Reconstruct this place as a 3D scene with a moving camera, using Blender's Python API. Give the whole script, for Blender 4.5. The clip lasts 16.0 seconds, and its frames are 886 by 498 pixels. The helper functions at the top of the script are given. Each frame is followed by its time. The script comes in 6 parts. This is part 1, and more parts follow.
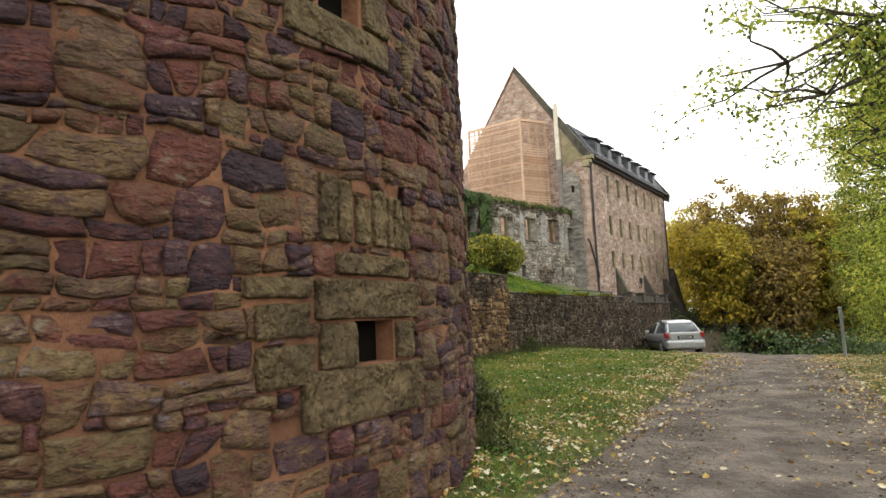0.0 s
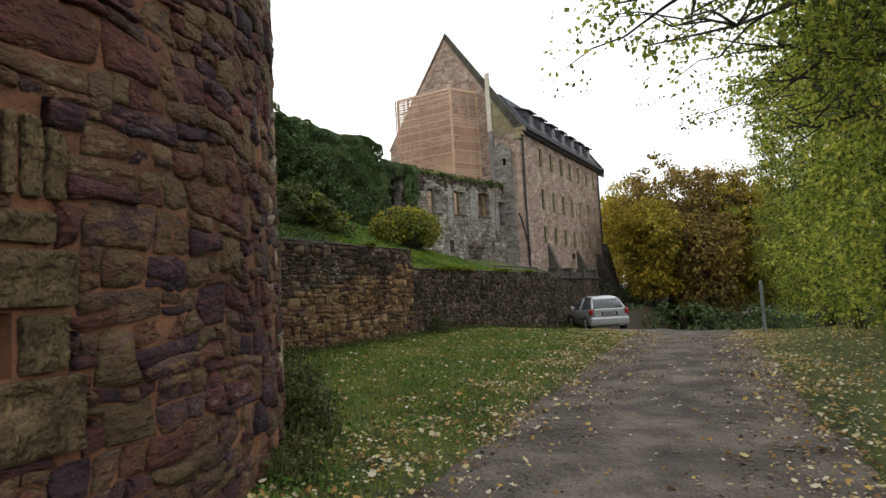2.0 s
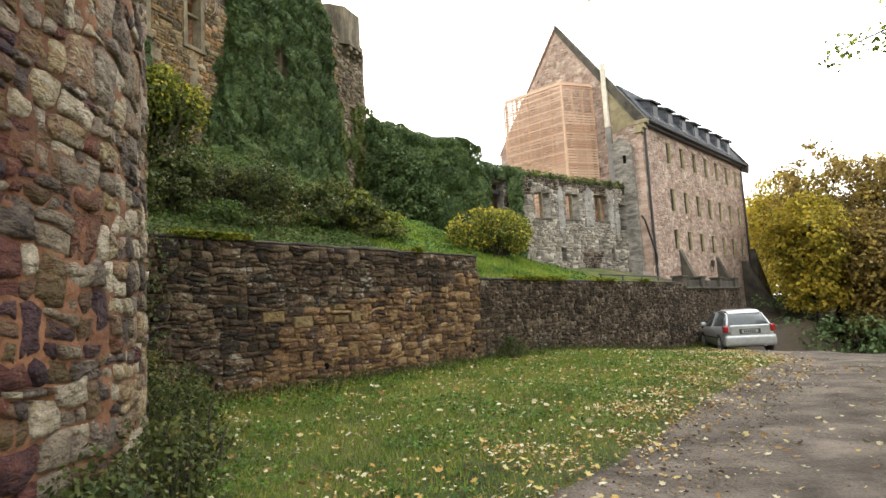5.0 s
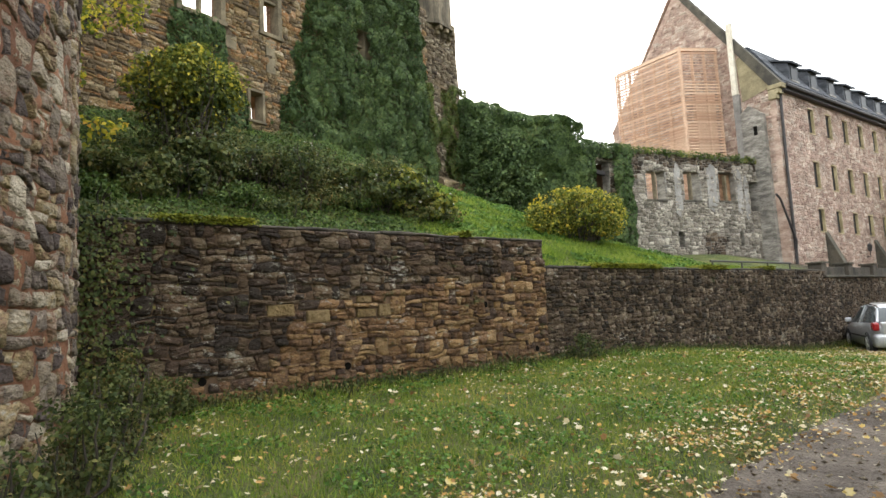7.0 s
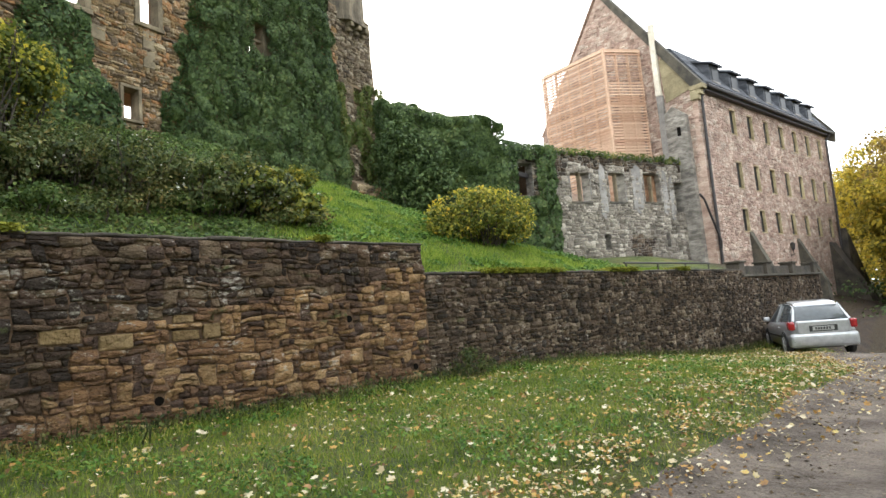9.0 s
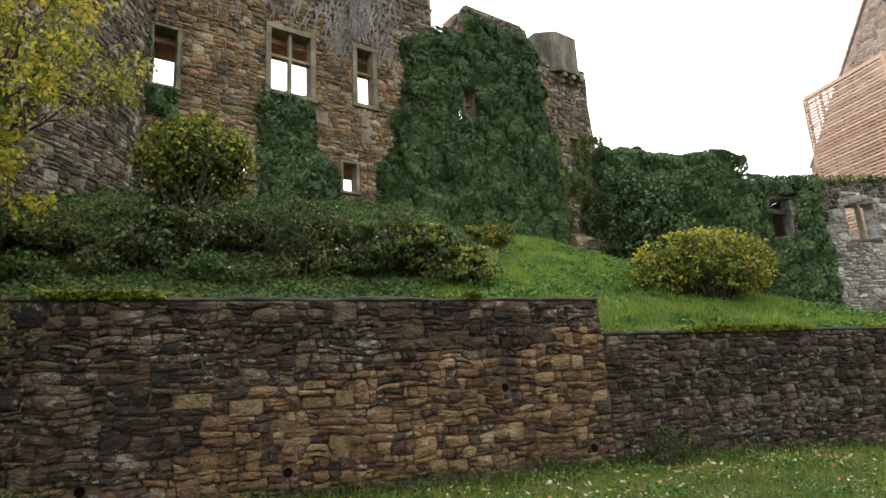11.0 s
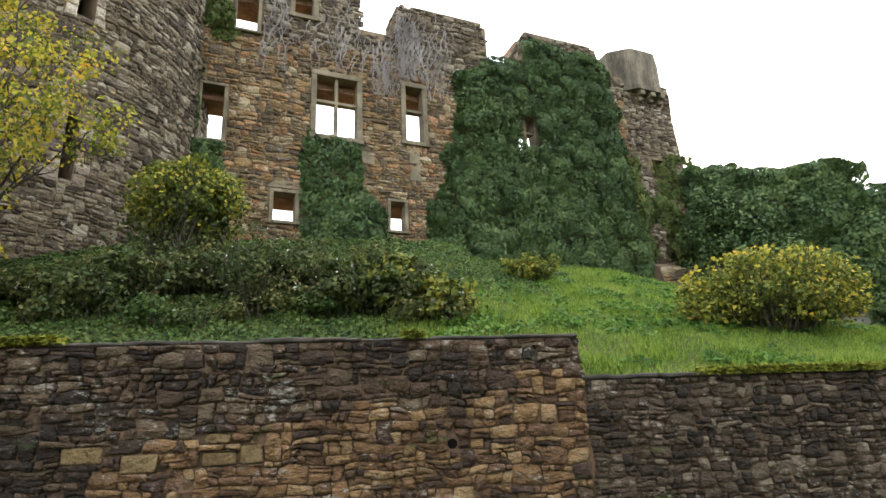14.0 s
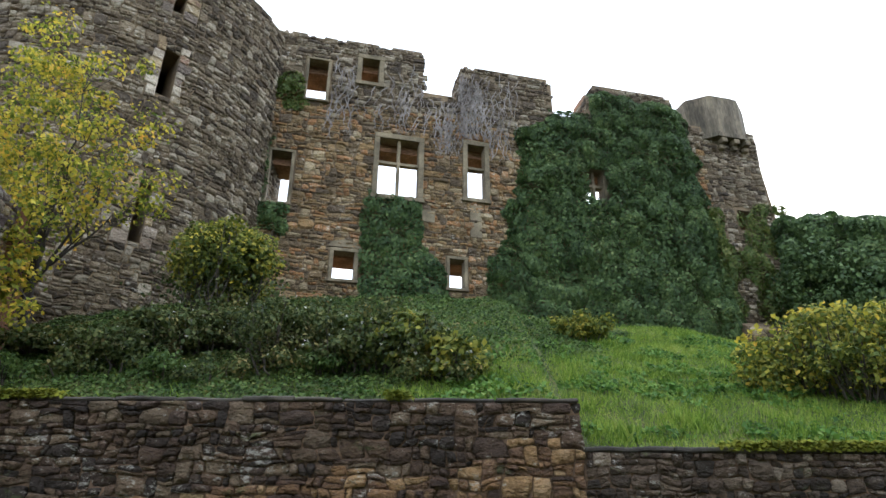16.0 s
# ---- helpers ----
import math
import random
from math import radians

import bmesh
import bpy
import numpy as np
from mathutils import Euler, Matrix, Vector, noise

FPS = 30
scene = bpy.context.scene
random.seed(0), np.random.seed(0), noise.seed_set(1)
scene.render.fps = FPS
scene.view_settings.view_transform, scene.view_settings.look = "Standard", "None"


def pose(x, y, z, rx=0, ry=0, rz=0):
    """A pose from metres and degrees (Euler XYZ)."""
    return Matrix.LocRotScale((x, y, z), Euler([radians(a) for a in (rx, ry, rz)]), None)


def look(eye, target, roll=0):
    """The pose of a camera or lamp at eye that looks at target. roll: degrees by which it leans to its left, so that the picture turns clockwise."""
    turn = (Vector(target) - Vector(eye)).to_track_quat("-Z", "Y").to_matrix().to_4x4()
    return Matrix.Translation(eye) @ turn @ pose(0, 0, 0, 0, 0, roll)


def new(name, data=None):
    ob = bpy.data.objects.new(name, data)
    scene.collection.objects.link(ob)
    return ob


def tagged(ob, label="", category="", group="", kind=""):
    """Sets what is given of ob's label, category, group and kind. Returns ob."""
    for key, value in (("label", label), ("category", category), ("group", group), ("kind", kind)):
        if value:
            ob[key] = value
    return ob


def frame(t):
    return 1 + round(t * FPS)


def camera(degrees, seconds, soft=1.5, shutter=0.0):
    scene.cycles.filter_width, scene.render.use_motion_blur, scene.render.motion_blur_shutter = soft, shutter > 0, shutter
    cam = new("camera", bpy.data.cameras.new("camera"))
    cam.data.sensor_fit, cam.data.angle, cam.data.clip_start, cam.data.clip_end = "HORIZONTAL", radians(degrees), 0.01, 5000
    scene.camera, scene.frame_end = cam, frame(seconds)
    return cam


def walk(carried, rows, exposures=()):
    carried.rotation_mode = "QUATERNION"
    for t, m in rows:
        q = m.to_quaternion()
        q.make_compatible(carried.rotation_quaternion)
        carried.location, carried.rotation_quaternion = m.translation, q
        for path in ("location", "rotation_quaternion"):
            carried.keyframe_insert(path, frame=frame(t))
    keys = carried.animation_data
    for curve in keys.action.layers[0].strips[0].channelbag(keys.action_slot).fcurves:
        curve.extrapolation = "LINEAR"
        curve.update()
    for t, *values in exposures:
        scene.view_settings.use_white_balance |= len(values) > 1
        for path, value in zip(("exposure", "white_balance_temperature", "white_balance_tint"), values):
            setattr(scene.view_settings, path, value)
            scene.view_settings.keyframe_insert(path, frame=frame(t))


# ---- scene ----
cam = camera(71.5, 16.0)
METRES, EYE, TILT, LEAN, TURN = 15.3, 1.5, 0.0, 0.0, 31.2
ROWS = [
    (0.0, 0.0, 0.0, 0.0, 0.31, 6.78, 2.57),
    (0.5, 0.0228, 0.0267, -0.0019, 1.07, 7.89, 3.19),
    (1.0, 0.0419, 0.0551, -0.0021, 0.94, 6.88, 2.64),
    (1.5, 0.0608, 0.0835, -0.001, -3.5, 5.45, 3.46),
    (2.0, 0.0837, 0.1086, -0.0, -4.67, 4.39, 3.23),
    (2.5, 0.1015, 0.1391, -0.001, -3.98, 1.91, 2.88),
    (3.0, 0.1204, 0.1677, -0.0016, -1.17, 3.4, 1.63),
    (5.5, 0.2063, 0.3241, -0.0004, 13.14, 6.87, 4.37),
    (6.0, 0.2244, 0.3525, 0.0005, 18.36, 7.02, 5.13),
    (6.5, 0.2389, 0.3823, 0.0012, 18.06, 7.25, 4.74),
    (7.0, 0.2566, 0.4101, 0.0003, 19.66, 5.85, 2.84),
    (7.5, 0.2727, 0.4391, -0.0014, 15.04, 5.0, 2.14),
    (8.0, 0.2886, 0.4667, -0.001, 12.06, 4.93, 3.71),
    (10.5, 0.3522, 0.607, 0.0023, 31.55, 12.18, 4.69),
    (11.0, 0.3635, 0.6342, 0.0027, 38.96, 13.42, 3.22),
    (11.5, 0.3674, 0.6629, 0.0005, 43.95, 12.89, 3.65),
    (12.0, 0.3765, 0.6898, 0.0021, 46.97, 16.06, 5.51),
    (12.5, 0.3905, 0.7166, 0.0028, 48.16, 17.05, 3.77),
    (13.0, 0.3997, 0.7454, 0.0034, 44.71, 16.04, 2.77),
    (13.5, 0.4112, 0.7691, 0.0004, 49.66, 18.39, 2.5),
    (14.0, 0.4233, 0.7938, 0.003, 51.47, 18.03, 2.41),
    (14.5, 0.4326, 0.8191, 0.0012, 50.24, 17.06, 1.71),
    (15.0, 0.4435, 0.8374, 0.0027, 55.87, 16.65, 0.26),
    (15.5, 0.4506, 0.8589, 0.0025, 59.83, 21.55, -0.0),
    (16.0, 0.4549, 0.8772, 0.0059, 60.75, 23.67, -0.58),
]
walk(cam, [(t, pose(0, 0, EYE, TILT, LEAN, TURN) @ pose(METRES * x, METRES * y, METRES * z, 90 + pitch, roll, yaw)) for t, x, y, z, yaw, pitch, roll in ROWS],
     [(0, 1.18, 6800, 8), (0.5, 0.72, 6600, 8), (1, 0.55, 6500, 8), (2, 0.38, 6400, 8), (2.5, 0.42, 6450, 8), (3, 0.75, 6550, 8), (5.5, 1.46, 6700, 8), (6, 1.42, 6600, 8), (7, 1.48, 6400, 8), (8, 1.74, 6300, 8), (10.5, 1.2, 6150, 8), (11, 1.15, 6080, 8), (12, 1.74, 6180, 8), (12.5, 1.78, 6200, 8), (13, 1.68, 6150, 8), (14.5, 1.58, 5900, 8), (15, 1.82, 5450, 8), (15.5, 1.74, 5560, 8), (16, 1.26, 5550, 8)])

# ---- light ----
SUN_ELEV, SUN_AZ = 24.6, -60.8          # azimuth from +y towards +x
world = bpy.data.worlds.new("sky")
scene.world = world
world.use_nodes = True
wn, wl = world.node_tree.nodes, world.node_tree.links
wn.clear()
w_out = wn.new("ShaderNodeOutputWorld")
w_sky = wn.new("ShaderNodeTexSky")
w_sky.sky_type = "NISHITA"
w_sky.sun_disc = False
w_sky.sun_elevation = radians(SUN_ELEV)
w_sky.sun_rotation = radians(SUN_AZ)
w_sky.air_density, w_sky.dust_density = 1.2, 3.0
w_b1 = wn.new("ShaderNodeBackground")
w_b1.inputs[1].default_value = 0.12
wl.new(w_sky.outputs[0], w_b1.inputs[0])
# thin overcast of bright haze over the sky, with a few greyer cloud folds
w_co = wn.new("ShaderNodeTexCoord")
w_map = wn.new("ShaderNodeMapping")
w_map.inputs["Scale"].default_value = (1.0, 1.0, 3.5)
wl.new(w_co.outputs["Generated"], w_map.inputs[0])
w_no = wn.new("ShaderNodeTexNoise")
w_no.inputs["Scale"].default_value = 2.2
w_no.inputs["Detail"].default_value = 5
wl.new(w_map.outputs[0], w_no.inputs["Vector"])
w_ra = wn.new("ShaderNodeValToRGB")
w_ra.color_ramp.elements[0].position, w_ra.color_ramp.elements[0].color = 0.30, (0.86, 0.89, 0.93, 1)
w_ra.color_ramp.elements[1].position, w_ra.color_ramp.elements[1].color = 0.55, (1.0, 1.0, 1.0, 1)
wl.new(w_no.outputs[0], w_ra.inputs[0])
w_b2 = wn.new("ShaderNodeBackground")
w_b2.inputs[1].default_value = 1.3
wl.new(w_ra.outputs[0], w_b2.inputs[0])
w_mx = wn.new("ShaderNodeMixShader")
w_mx.inputs[0].default_value = 0.85
wl.new(w_b1.outputs[0], w_mx.inputs[1])
wl.new(w_b2.outputs[0], w_mx.inputs[2])
wl.new(w_mx.outputs[0], w_out.inputs[0])
sun = new("sun", bpy.data.lights.new("sun", "SUN"))
sun.data.energy, sun.data.angle, sun.data.color = 1.4, radians(10), (1.0, 0.92, 0.8)
sx, sy, sz = (math.sin(radians(SUN_AZ)) * math.cos(radians(SUN_ELEV)), math.cos(radians(SUN_AZ)) * math.cos(radians(SUN_ELEV)), math.sin(radians(SUN_ELEV)))
sun.matrix_world = look((sx * 60, sy * 60, sz * 60), (0, 0, 0))


# ---- materials ----
def ramp(nt, stops, value):
    r = nt.nodes.new("ShaderNodeValToRGB")
    el = r.color_ramp.elements
    while len(el) < len(stops):
        el.new(0.5)
    for e, (p, col) in zip(el, stops):
        e.position, e.color = p, (*col, 1)
    nt.links.new(value, r.inputs[0])
    return r.outputs[0]


def math_node(nt, op, a, b):
    m = nt.nodes.new("ShaderNodeMath")
    m.operation = op
    for i, v in enumerate((a, b)):
        if isinstance(v, (int, float)):
            m.inputs[i].default_value = v
        else:
            nt.links.new(v, m.inputs[i])
    return m.outputs[0]


def mix_col(nt, fac, a, b, mode="MIX"):
    m = nt.nodes.new("ShaderNodeMix")
    m.data_type, m.blend_type = "RGBA", mode
    for i, v in ((0, fac), (6, a), (7, b)):
        if isinstance(v, (int, float)):
            m.inputs[i].default_value = v
        elif isinstance(v, tuple):
            m.inputs[i].default_value = (*v, 1)
        else:
            nt.links.new(v, m.inputs[i])
    return m.outputs[2]


def noise_node(nt, scale, detail=4, vec=None, rough=0.55):
    n = nt.nodes.new("ShaderNodeTexNoise")
    n.inputs["Scale"].default_value = scale
    n.inputs["Detail"].default_value = detail
    n.inputs["Roughness"].default_value = rough
    if vec is not None:
        nt.links.new(vec, n.inputs["Vector"])
    return n.outputs[0]


def surface(name, stops, rand="", rough=0.9, grain=14.0, grain_amt=0.35, stain=0.7, stain_amt=0.35, bump=0.5, bump_scale=40.0,
            bump_dist=0.01, metal=0.0, coarse=6.0, moss=0.0, spec=0.3, squash=(1, 1, 1), fine_lo=0.72, lichen=0.0):
    """A surface whose colour runs along stops by a random value of the piece, with grain, stains and relief."""
    m = bpy.data.materials.new(name)
    m.use_nodes = True
    nt = m.node_tree
    b = nt.nodes["Principled BSDF"]
    geo = nt.nodes.new("ShaderNodeNewGeometry")
    mp = nt.nodes.new("ShaderNodeMapping")
    mp.inputs["Scale"].default_value = squash
    nt.links.new(geo.outputs["Position"], mp.inputs[0])
    pos = mp.outputs[0]
    g = noise_node(nt, grain, 5, pos, 0.62)
    if rand == "object":
        rv = nt.nodes.new("ShaderNodeObjectInfo").outputs["Random"]
    elif rand == "island":
        rv = geo.outputs["Random Per Island"]
    else:
        rv = noise_node(nt, coarse * 0.25, 3, pos)
    v = math_node(nt, "ADD", rv if rand else math_node(nt, "ADD", math_node(nt, "MULTIPLY", math_node(nt, "SUBTRACT", rv, 0.5), 1.6), 0.5), math_node(nt, "MULTIPLY", math_node(nt, "SUBTRACT", g, 0.5), grain_amt * 1.6))
    col = ramp(nt, stops, v)
    st = noise_node(nt, stain, 6, pos, 0.6)
    dark = ramp(nt, [(0.35, (1 - stain_amt,) * 3), (0.62, (1.0, 1.0, 1.0))], st)
    col = mix_col(nt, 1.0, col, dark, "MULTIPLY")
    fine = noise_node(nt, grain * 4.5, 4, pos, 0.7)
    col = mix_col(nt, 1.0, col, ramp(nt, [(0.3, (fine_lo,) * 3), (0.7, (1.9 - fine_lo,) * 3 if fine_lo > 0.6 else (1.3,) * 3)], fine), "MULTIPLY")
    if lichen:
        li = noise_node(nt, 9.0, 6, pos, 0.75)
        big = noise_node(nt, 1.1, 2, pos)
        lf = ramp(nt, [(0.60, (0, 0, 0)), (0.68, (lichen,) * 3)], math_node(nt, "ADD", li, math_node(nt, "MULTIPLY", math_node(nt, "SUBTRACT", big, 0.5), 0.45)))
        col = mix_col(nt, lf, col, (0.46, 0.43, 0.37))
    if moss:
        mo = noise_node(nt, 1.7, 6, pos, 0.7)
        mf = ramp(nt, [(0.66 - moss, (0, 0, 0)), (0.74 - moss * 0.7, (1, 1, 1))], mo)
        col = mix_col(nt, mf, col, (0.075, 0.085, 0.03))
    nt.links.new(col, b.inputs["Base Color"])
    b.inputs["Roughness"].default_value = rough
    b.inputs["Metallic"].default_value = metal
    b.inputs["Specular IOR Level"].default_value = spec
    if bump:
        bm1 = nt.nodes.new("ShaderNodeBump")
        bm1.inputs["Strength"].default_value = bump
        bm1.inputs["Distance"].default_value = bump_dist
        nt.links.new(noise_node(nt, bump_scale, 6, pos, 0.65), bm1.inputs["Height"])
        bm2 = nt.nodes.new("ShaderNodeBump")
        bm2.inputs["Strength"].default_value = bump
        bm2.inputs["Distance"].default_value = bump_dist * 3
        nt.links.new(noise_node(nt, bump_scale * 0.22, 3, pos), bm2.inputs["Height"])
        nt.links.new(bm1.outputs[0], bm2.inputs["Normal"])
        nt.links.new(bm2.outputs[0], b.inputs["Normal"])
    return m


def leafy(name, stops, through_amt=0.35, rough=0.55, patch=1.3):
    """Leaves: colour by leaf and by patch, letting some light through."""
    m = bpy.data.materials.new(name)
    m.use_nodes = True
    nt = m.node_tree
    b = nt.nodes["Principled BSDF"]
    geo = nt.nodes.new("ShaderNodeNewGeometry")
    p = noise_node(nt, patch, 4, geo.outputs["Position"])
    v = math_node(nt, "ADD", math_node(nt, "MULTIPLY", geo.outputs["Random Per Island"], 0.6), math_node(nt, "MULTIPLY", math_node(nt, "SUBTRACT", p, 0.28), 0.9))
    col = ramp(nt, stops, v)
    nt.links.new(col, b.inputs["Base Color"])
    b.inputs["Roughness"].default_value = rough
    b.inputs["Specular IOR Level"].default_value = 0.2
    tr = nt.nodes.new("ShaderNodeBsdfTranslucent")
    nt.links.new(col, tr.inputs["Color"])
    mx = nt.nodes.new("ShaderNodeMixShader")
    mx.inputs[0].default_value = through_amt
    out = nt.nodes["Material Output"]
    nt.links.new(b.outputs[0], mx.inputs[1])
    nt.links.new(tr.outputs[0], mx.inputs[2])
    nt.links.new(mx.outputs[0], out.inputs[0])
    return m


def plain(name, col, rough=0.5, metal=0.0, coat=0.0, spec=0.5):
    m = bpy.data.materials.new(name)
    m.use_nodes = True
    nt = m.node_tree
    b = nt.nodes["Principled BSDF"]
    geo = nt.nodes.new("ShaderNodeNewGeometry")
    n = noise_node(nt, 9.0, 4, geo.outputs["Position"])
    c = ramp(nt, [(0.3, tuple(0.85 * k for k in col)), (0.7, tuple(min(1, 1.1 * k) for k in col))], n)
    nt.links.new(c, b.inputs["Base Color"])
    b.inputs["Roughness"].default_value, b.inputs["Metallic"].default_value = rough, metal
    b.inputs["Coat Weight"].default_value, b.inputs["Specular IOR Level"].default_value = coat, spec
    return m


TOWER_STOPS = [(0.05, (0.061, 0.035, 0.044)), (0.17, (0.113, 0.045, 0.043)), (0.30, (0.173, 0.060, 0.043)), (0.43, (0.162, 0.080, 0.047)),
               (0.56, (0.188, 0.133, 0.061)), (0.68, (0.148, 0.082, 0.061)), (0.80, (0.232, 0.142, 0.067)), (0.93, (0.096, 0.049, 0.056))]
RETAIN_STOPS = [(0.08, (0.087, 0.053, 0.037)), (0.26, (0.188, 0.104, 0.054)), (0.46, (0.282, 0.157, 0.070)), (0.62, (0.172, 0.099, 0.060)), (0.80, (0.345, 0.204, 0.087)), (0.95, (0.407, 0.264, 0.134))]
LOW_STOPS = [(0.10, (0.045, 0.033, 0.023)), (0.40, (0.091, 0.061, 0.040)), (0.66, (0.132, 0.091, 0.060)), (0.86, (0.186, 0.137, 0.093)), (0.97, (0.295, 0.228, 0.162))]
KEEP_STOPS = [(0.10, (0.121, 0.087, 0.053)), (0.36, (0.230, 0.161, 0.083)), (0.56, (0.328, 0.213, 0.092)), (0.72, (0.340, 0.165, 0.066)), (0.90, (0.391, 0.305, 0.178))]
GREY_STOPS = [(0.10, (0.094, 0.071, 0.048)), (0.35, (0.165, 0.122, 0.076)), (0.62, (0.233, 0.178, 0.109)), (0.88, (0.378, 0.319, 0.229))]
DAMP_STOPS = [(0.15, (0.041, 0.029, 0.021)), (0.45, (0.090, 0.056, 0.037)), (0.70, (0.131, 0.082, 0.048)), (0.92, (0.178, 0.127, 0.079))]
LIME_STOPS = [(0.06, (0.102, 0.074, 0.066)), (0.24, (0.245, 0.191, 0.148)), (0.44, (0.367, 0.293, 0.212)), (0.58, (0.245, 0.140, 0.092)), (0.72, (0.408, 0.307, 0.164)), (0.86, (0.469, 0.391, 0.288)), (0.97, (0.592, 0.502, 0.384))]
HOUSE_STOPS = [(0.08, (0.409, 0.277, 0.218)), (0.35, (0.502, 0.354, 0.284)), (0.65, (0.581, 0.438, 0.350)), (0.92, (0.660, 0.540, 0.442))]
RUIN_STOPS = [(0.08, (0.218, 0.189, 0.153)), (0.35, (0.328, 0.284, 0.230)), (0.65, (0.437, 0.382, 0.309)), (0.92, (0.582, 0.524, 0.430))]
M = {}
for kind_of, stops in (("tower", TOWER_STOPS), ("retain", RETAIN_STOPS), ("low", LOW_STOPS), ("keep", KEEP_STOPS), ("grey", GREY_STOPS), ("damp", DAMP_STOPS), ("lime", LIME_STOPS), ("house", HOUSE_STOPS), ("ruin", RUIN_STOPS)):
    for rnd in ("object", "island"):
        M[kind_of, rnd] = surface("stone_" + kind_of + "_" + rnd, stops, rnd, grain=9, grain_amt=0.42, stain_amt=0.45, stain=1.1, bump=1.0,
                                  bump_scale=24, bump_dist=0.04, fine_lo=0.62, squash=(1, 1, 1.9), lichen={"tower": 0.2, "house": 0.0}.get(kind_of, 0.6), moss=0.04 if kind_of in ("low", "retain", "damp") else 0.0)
MORTAR_RED = surface("mortar_red", [(0.25, (0.150, 0.066, 0.036)), (0.75, (0.270, 0.126, 0.066))], grain=30, bump=0.7, bump_scale=70)
MORTAR_DARK = surface("mortar_dark", [(0.25, (0.095, 0.062, 0.042)), (0.75, (0.215, 0.135, 0.080))], grain=30, bump=0.7, bump_scale=60)
MORTAR_TAN = surface("mortar_tan", [(0.25, (0.13, 0.095, 0.060)), (0.75, (0.25, 0.18, 0.105))], grain=25, bump=0.7, bump_scale=50)
DRESSED = surface("dressed_sandstone", [(0.2, (0.15, 0.122, 0.078)), (0.8, (0.27, 0.218, 0.138))], stain=1.6, stain_amt=0.5, fine_lo=0.55, grain=12, bump=0.4, bump_scale=60)
TURRETSTONE = surface("stained_turret_stone", [(0.2, (0.13, 0.110, 0.080)), (0.8, (0.25, 0.205, 0.140))], grain=4, grain_amt=0.8, stain=2.2, stain_amt=0.6, fine_lo=0.55, bump=0.8, bump_scale=14, bump_dist=0.03, squash=(1, 1, 0.22))
DRESSED_GREEN = surface("dressed_olive_stone", [(0.2, (0.120, 0.081, 0.041)), (0.5, (0.198, 0.138, 0.068)), (0.8, (0.276, 0.194, 0.095))], grain=16, grain_amt=0.6, stain=2.5, stain_amt=0.5, bump=1.0, bump_scale=19, bump_dist=0.13, fine_lo=0.6)
COPING = surface("wet_coping", [(0.2, (0.04, 0.036, 0.030)), (0.8, (0.115, 0.095, 0.075))], grain=18, bump=0.7, bump_scale=40, moss=0.05)
SOIL = surface("grassy_soil", [(0.2, (0.036, 0.048, 0.013)), (0.5, (0.077, 0.098, 0.020)), (0.8, (0.126, 0.115, 0.036))], grain=20, grain_amt=0.6, stain=0.5, bump=1.0, bump_scale=30, bump_dist=0.03)
_nt = SOIL.node_tree
_b = _nt.nodes["Principled BSDF"]
_old = _b.inputs["Base Color"].links[0].from_socket
_geo = _nt.nodes.new("ShaderNodeNewGeometry")
_sep = _nt.nodes.new("ShaderNodeSeparateXYZ")
_nt.links.new(_geo.outputs["Position"], _sep.inputs[0])
_edge = math_node(_nt, "ADD", _sep.outputs["Y"], math_node(_nt, "MULTIPLY", noise_node(_nt, 0.6, 4, _geo.outputs["Position"]), 8.0))
_fac = math_node(_nt, "MULTIPLY", math_node(_nt, "SUBTRACT", _edge, 38.0), 0.35)
_cl = _nt.nodes.new("ShaderNodeClamp")
_nt.links.new(_fac, _cl.inputs[0])
_nt.links.new(mix_col(_nt, _cl.outputs[0], _old, ramp(_nt, [(0.35, (0.022, 0.018, 0.010)), (0.7, (0.060, 0.038, 0.018))], noise_node(_nt, 9.0, 5, _geo.outputs["Position"]))), _b.inputs["Base Color"])
FORESTPATH = surface("leafy_earth", [(0.25, (0.022, 0.015, 0.010)), (0.75, (0.055, 0.035, 0.020))], grain=9, grain_amt=0.7, bump=0.8, bump_scale=20, bump_dist=0.03)
GRAVEL = surface("gravel_track", [(0.22, (0.085, 0.068, 0.055)), (0.5, (0.155, 0.125, 0.102)), (0.8, (0.25, 0.205, 0.17))], grain=42, grain_amt=0.65, stain=0.55, stain_amt=0.35, bump=1.0, bump_scale=55, bump_dist=0.02)
HERB = leafy("verge_herbs", [(0.12, (0.030, 0.066, 0.012)), (0.45, (0.072, 0.150, 0.022)), (0.75, (0.135, 0.230, 0.036)), (0.95, (0.22, 0.26, 0.06))], 0.3, 0.55, 1.6)
DRYWEED = leafy("dark_weed_stems", [(0.12, (0.026, 0.036, 0.012)), (0.5, (0.066, 0.078, 0.026)), (0.85, (0.15, 0.115, 0.05))], 0.2, 0.7, 1.6)
GRASS = leafy("grass_blades", [(0.08, (0.046, 0.078, 0.013)), (0.32, (0.108, 0.172, 0.021)), (0.55, (0.195, 0.255, 0.034)), (0.76, (0.31, 0.305, 0.062)), (0.95, (0.34, 0.25, 0.13))], 0.3, 0.6, 1.1)
BANKGRASS = leafy("bank_grass_blades", [(0.12, (0.071, 0.122, 0.017)), (0.40, (0.154, 0.239, 0.028)), (0.68, (0.254, 0.331, 0.048)), (0.92, (0.376, 0.390, 0.107))], 0.35, 0.6, 1.2)
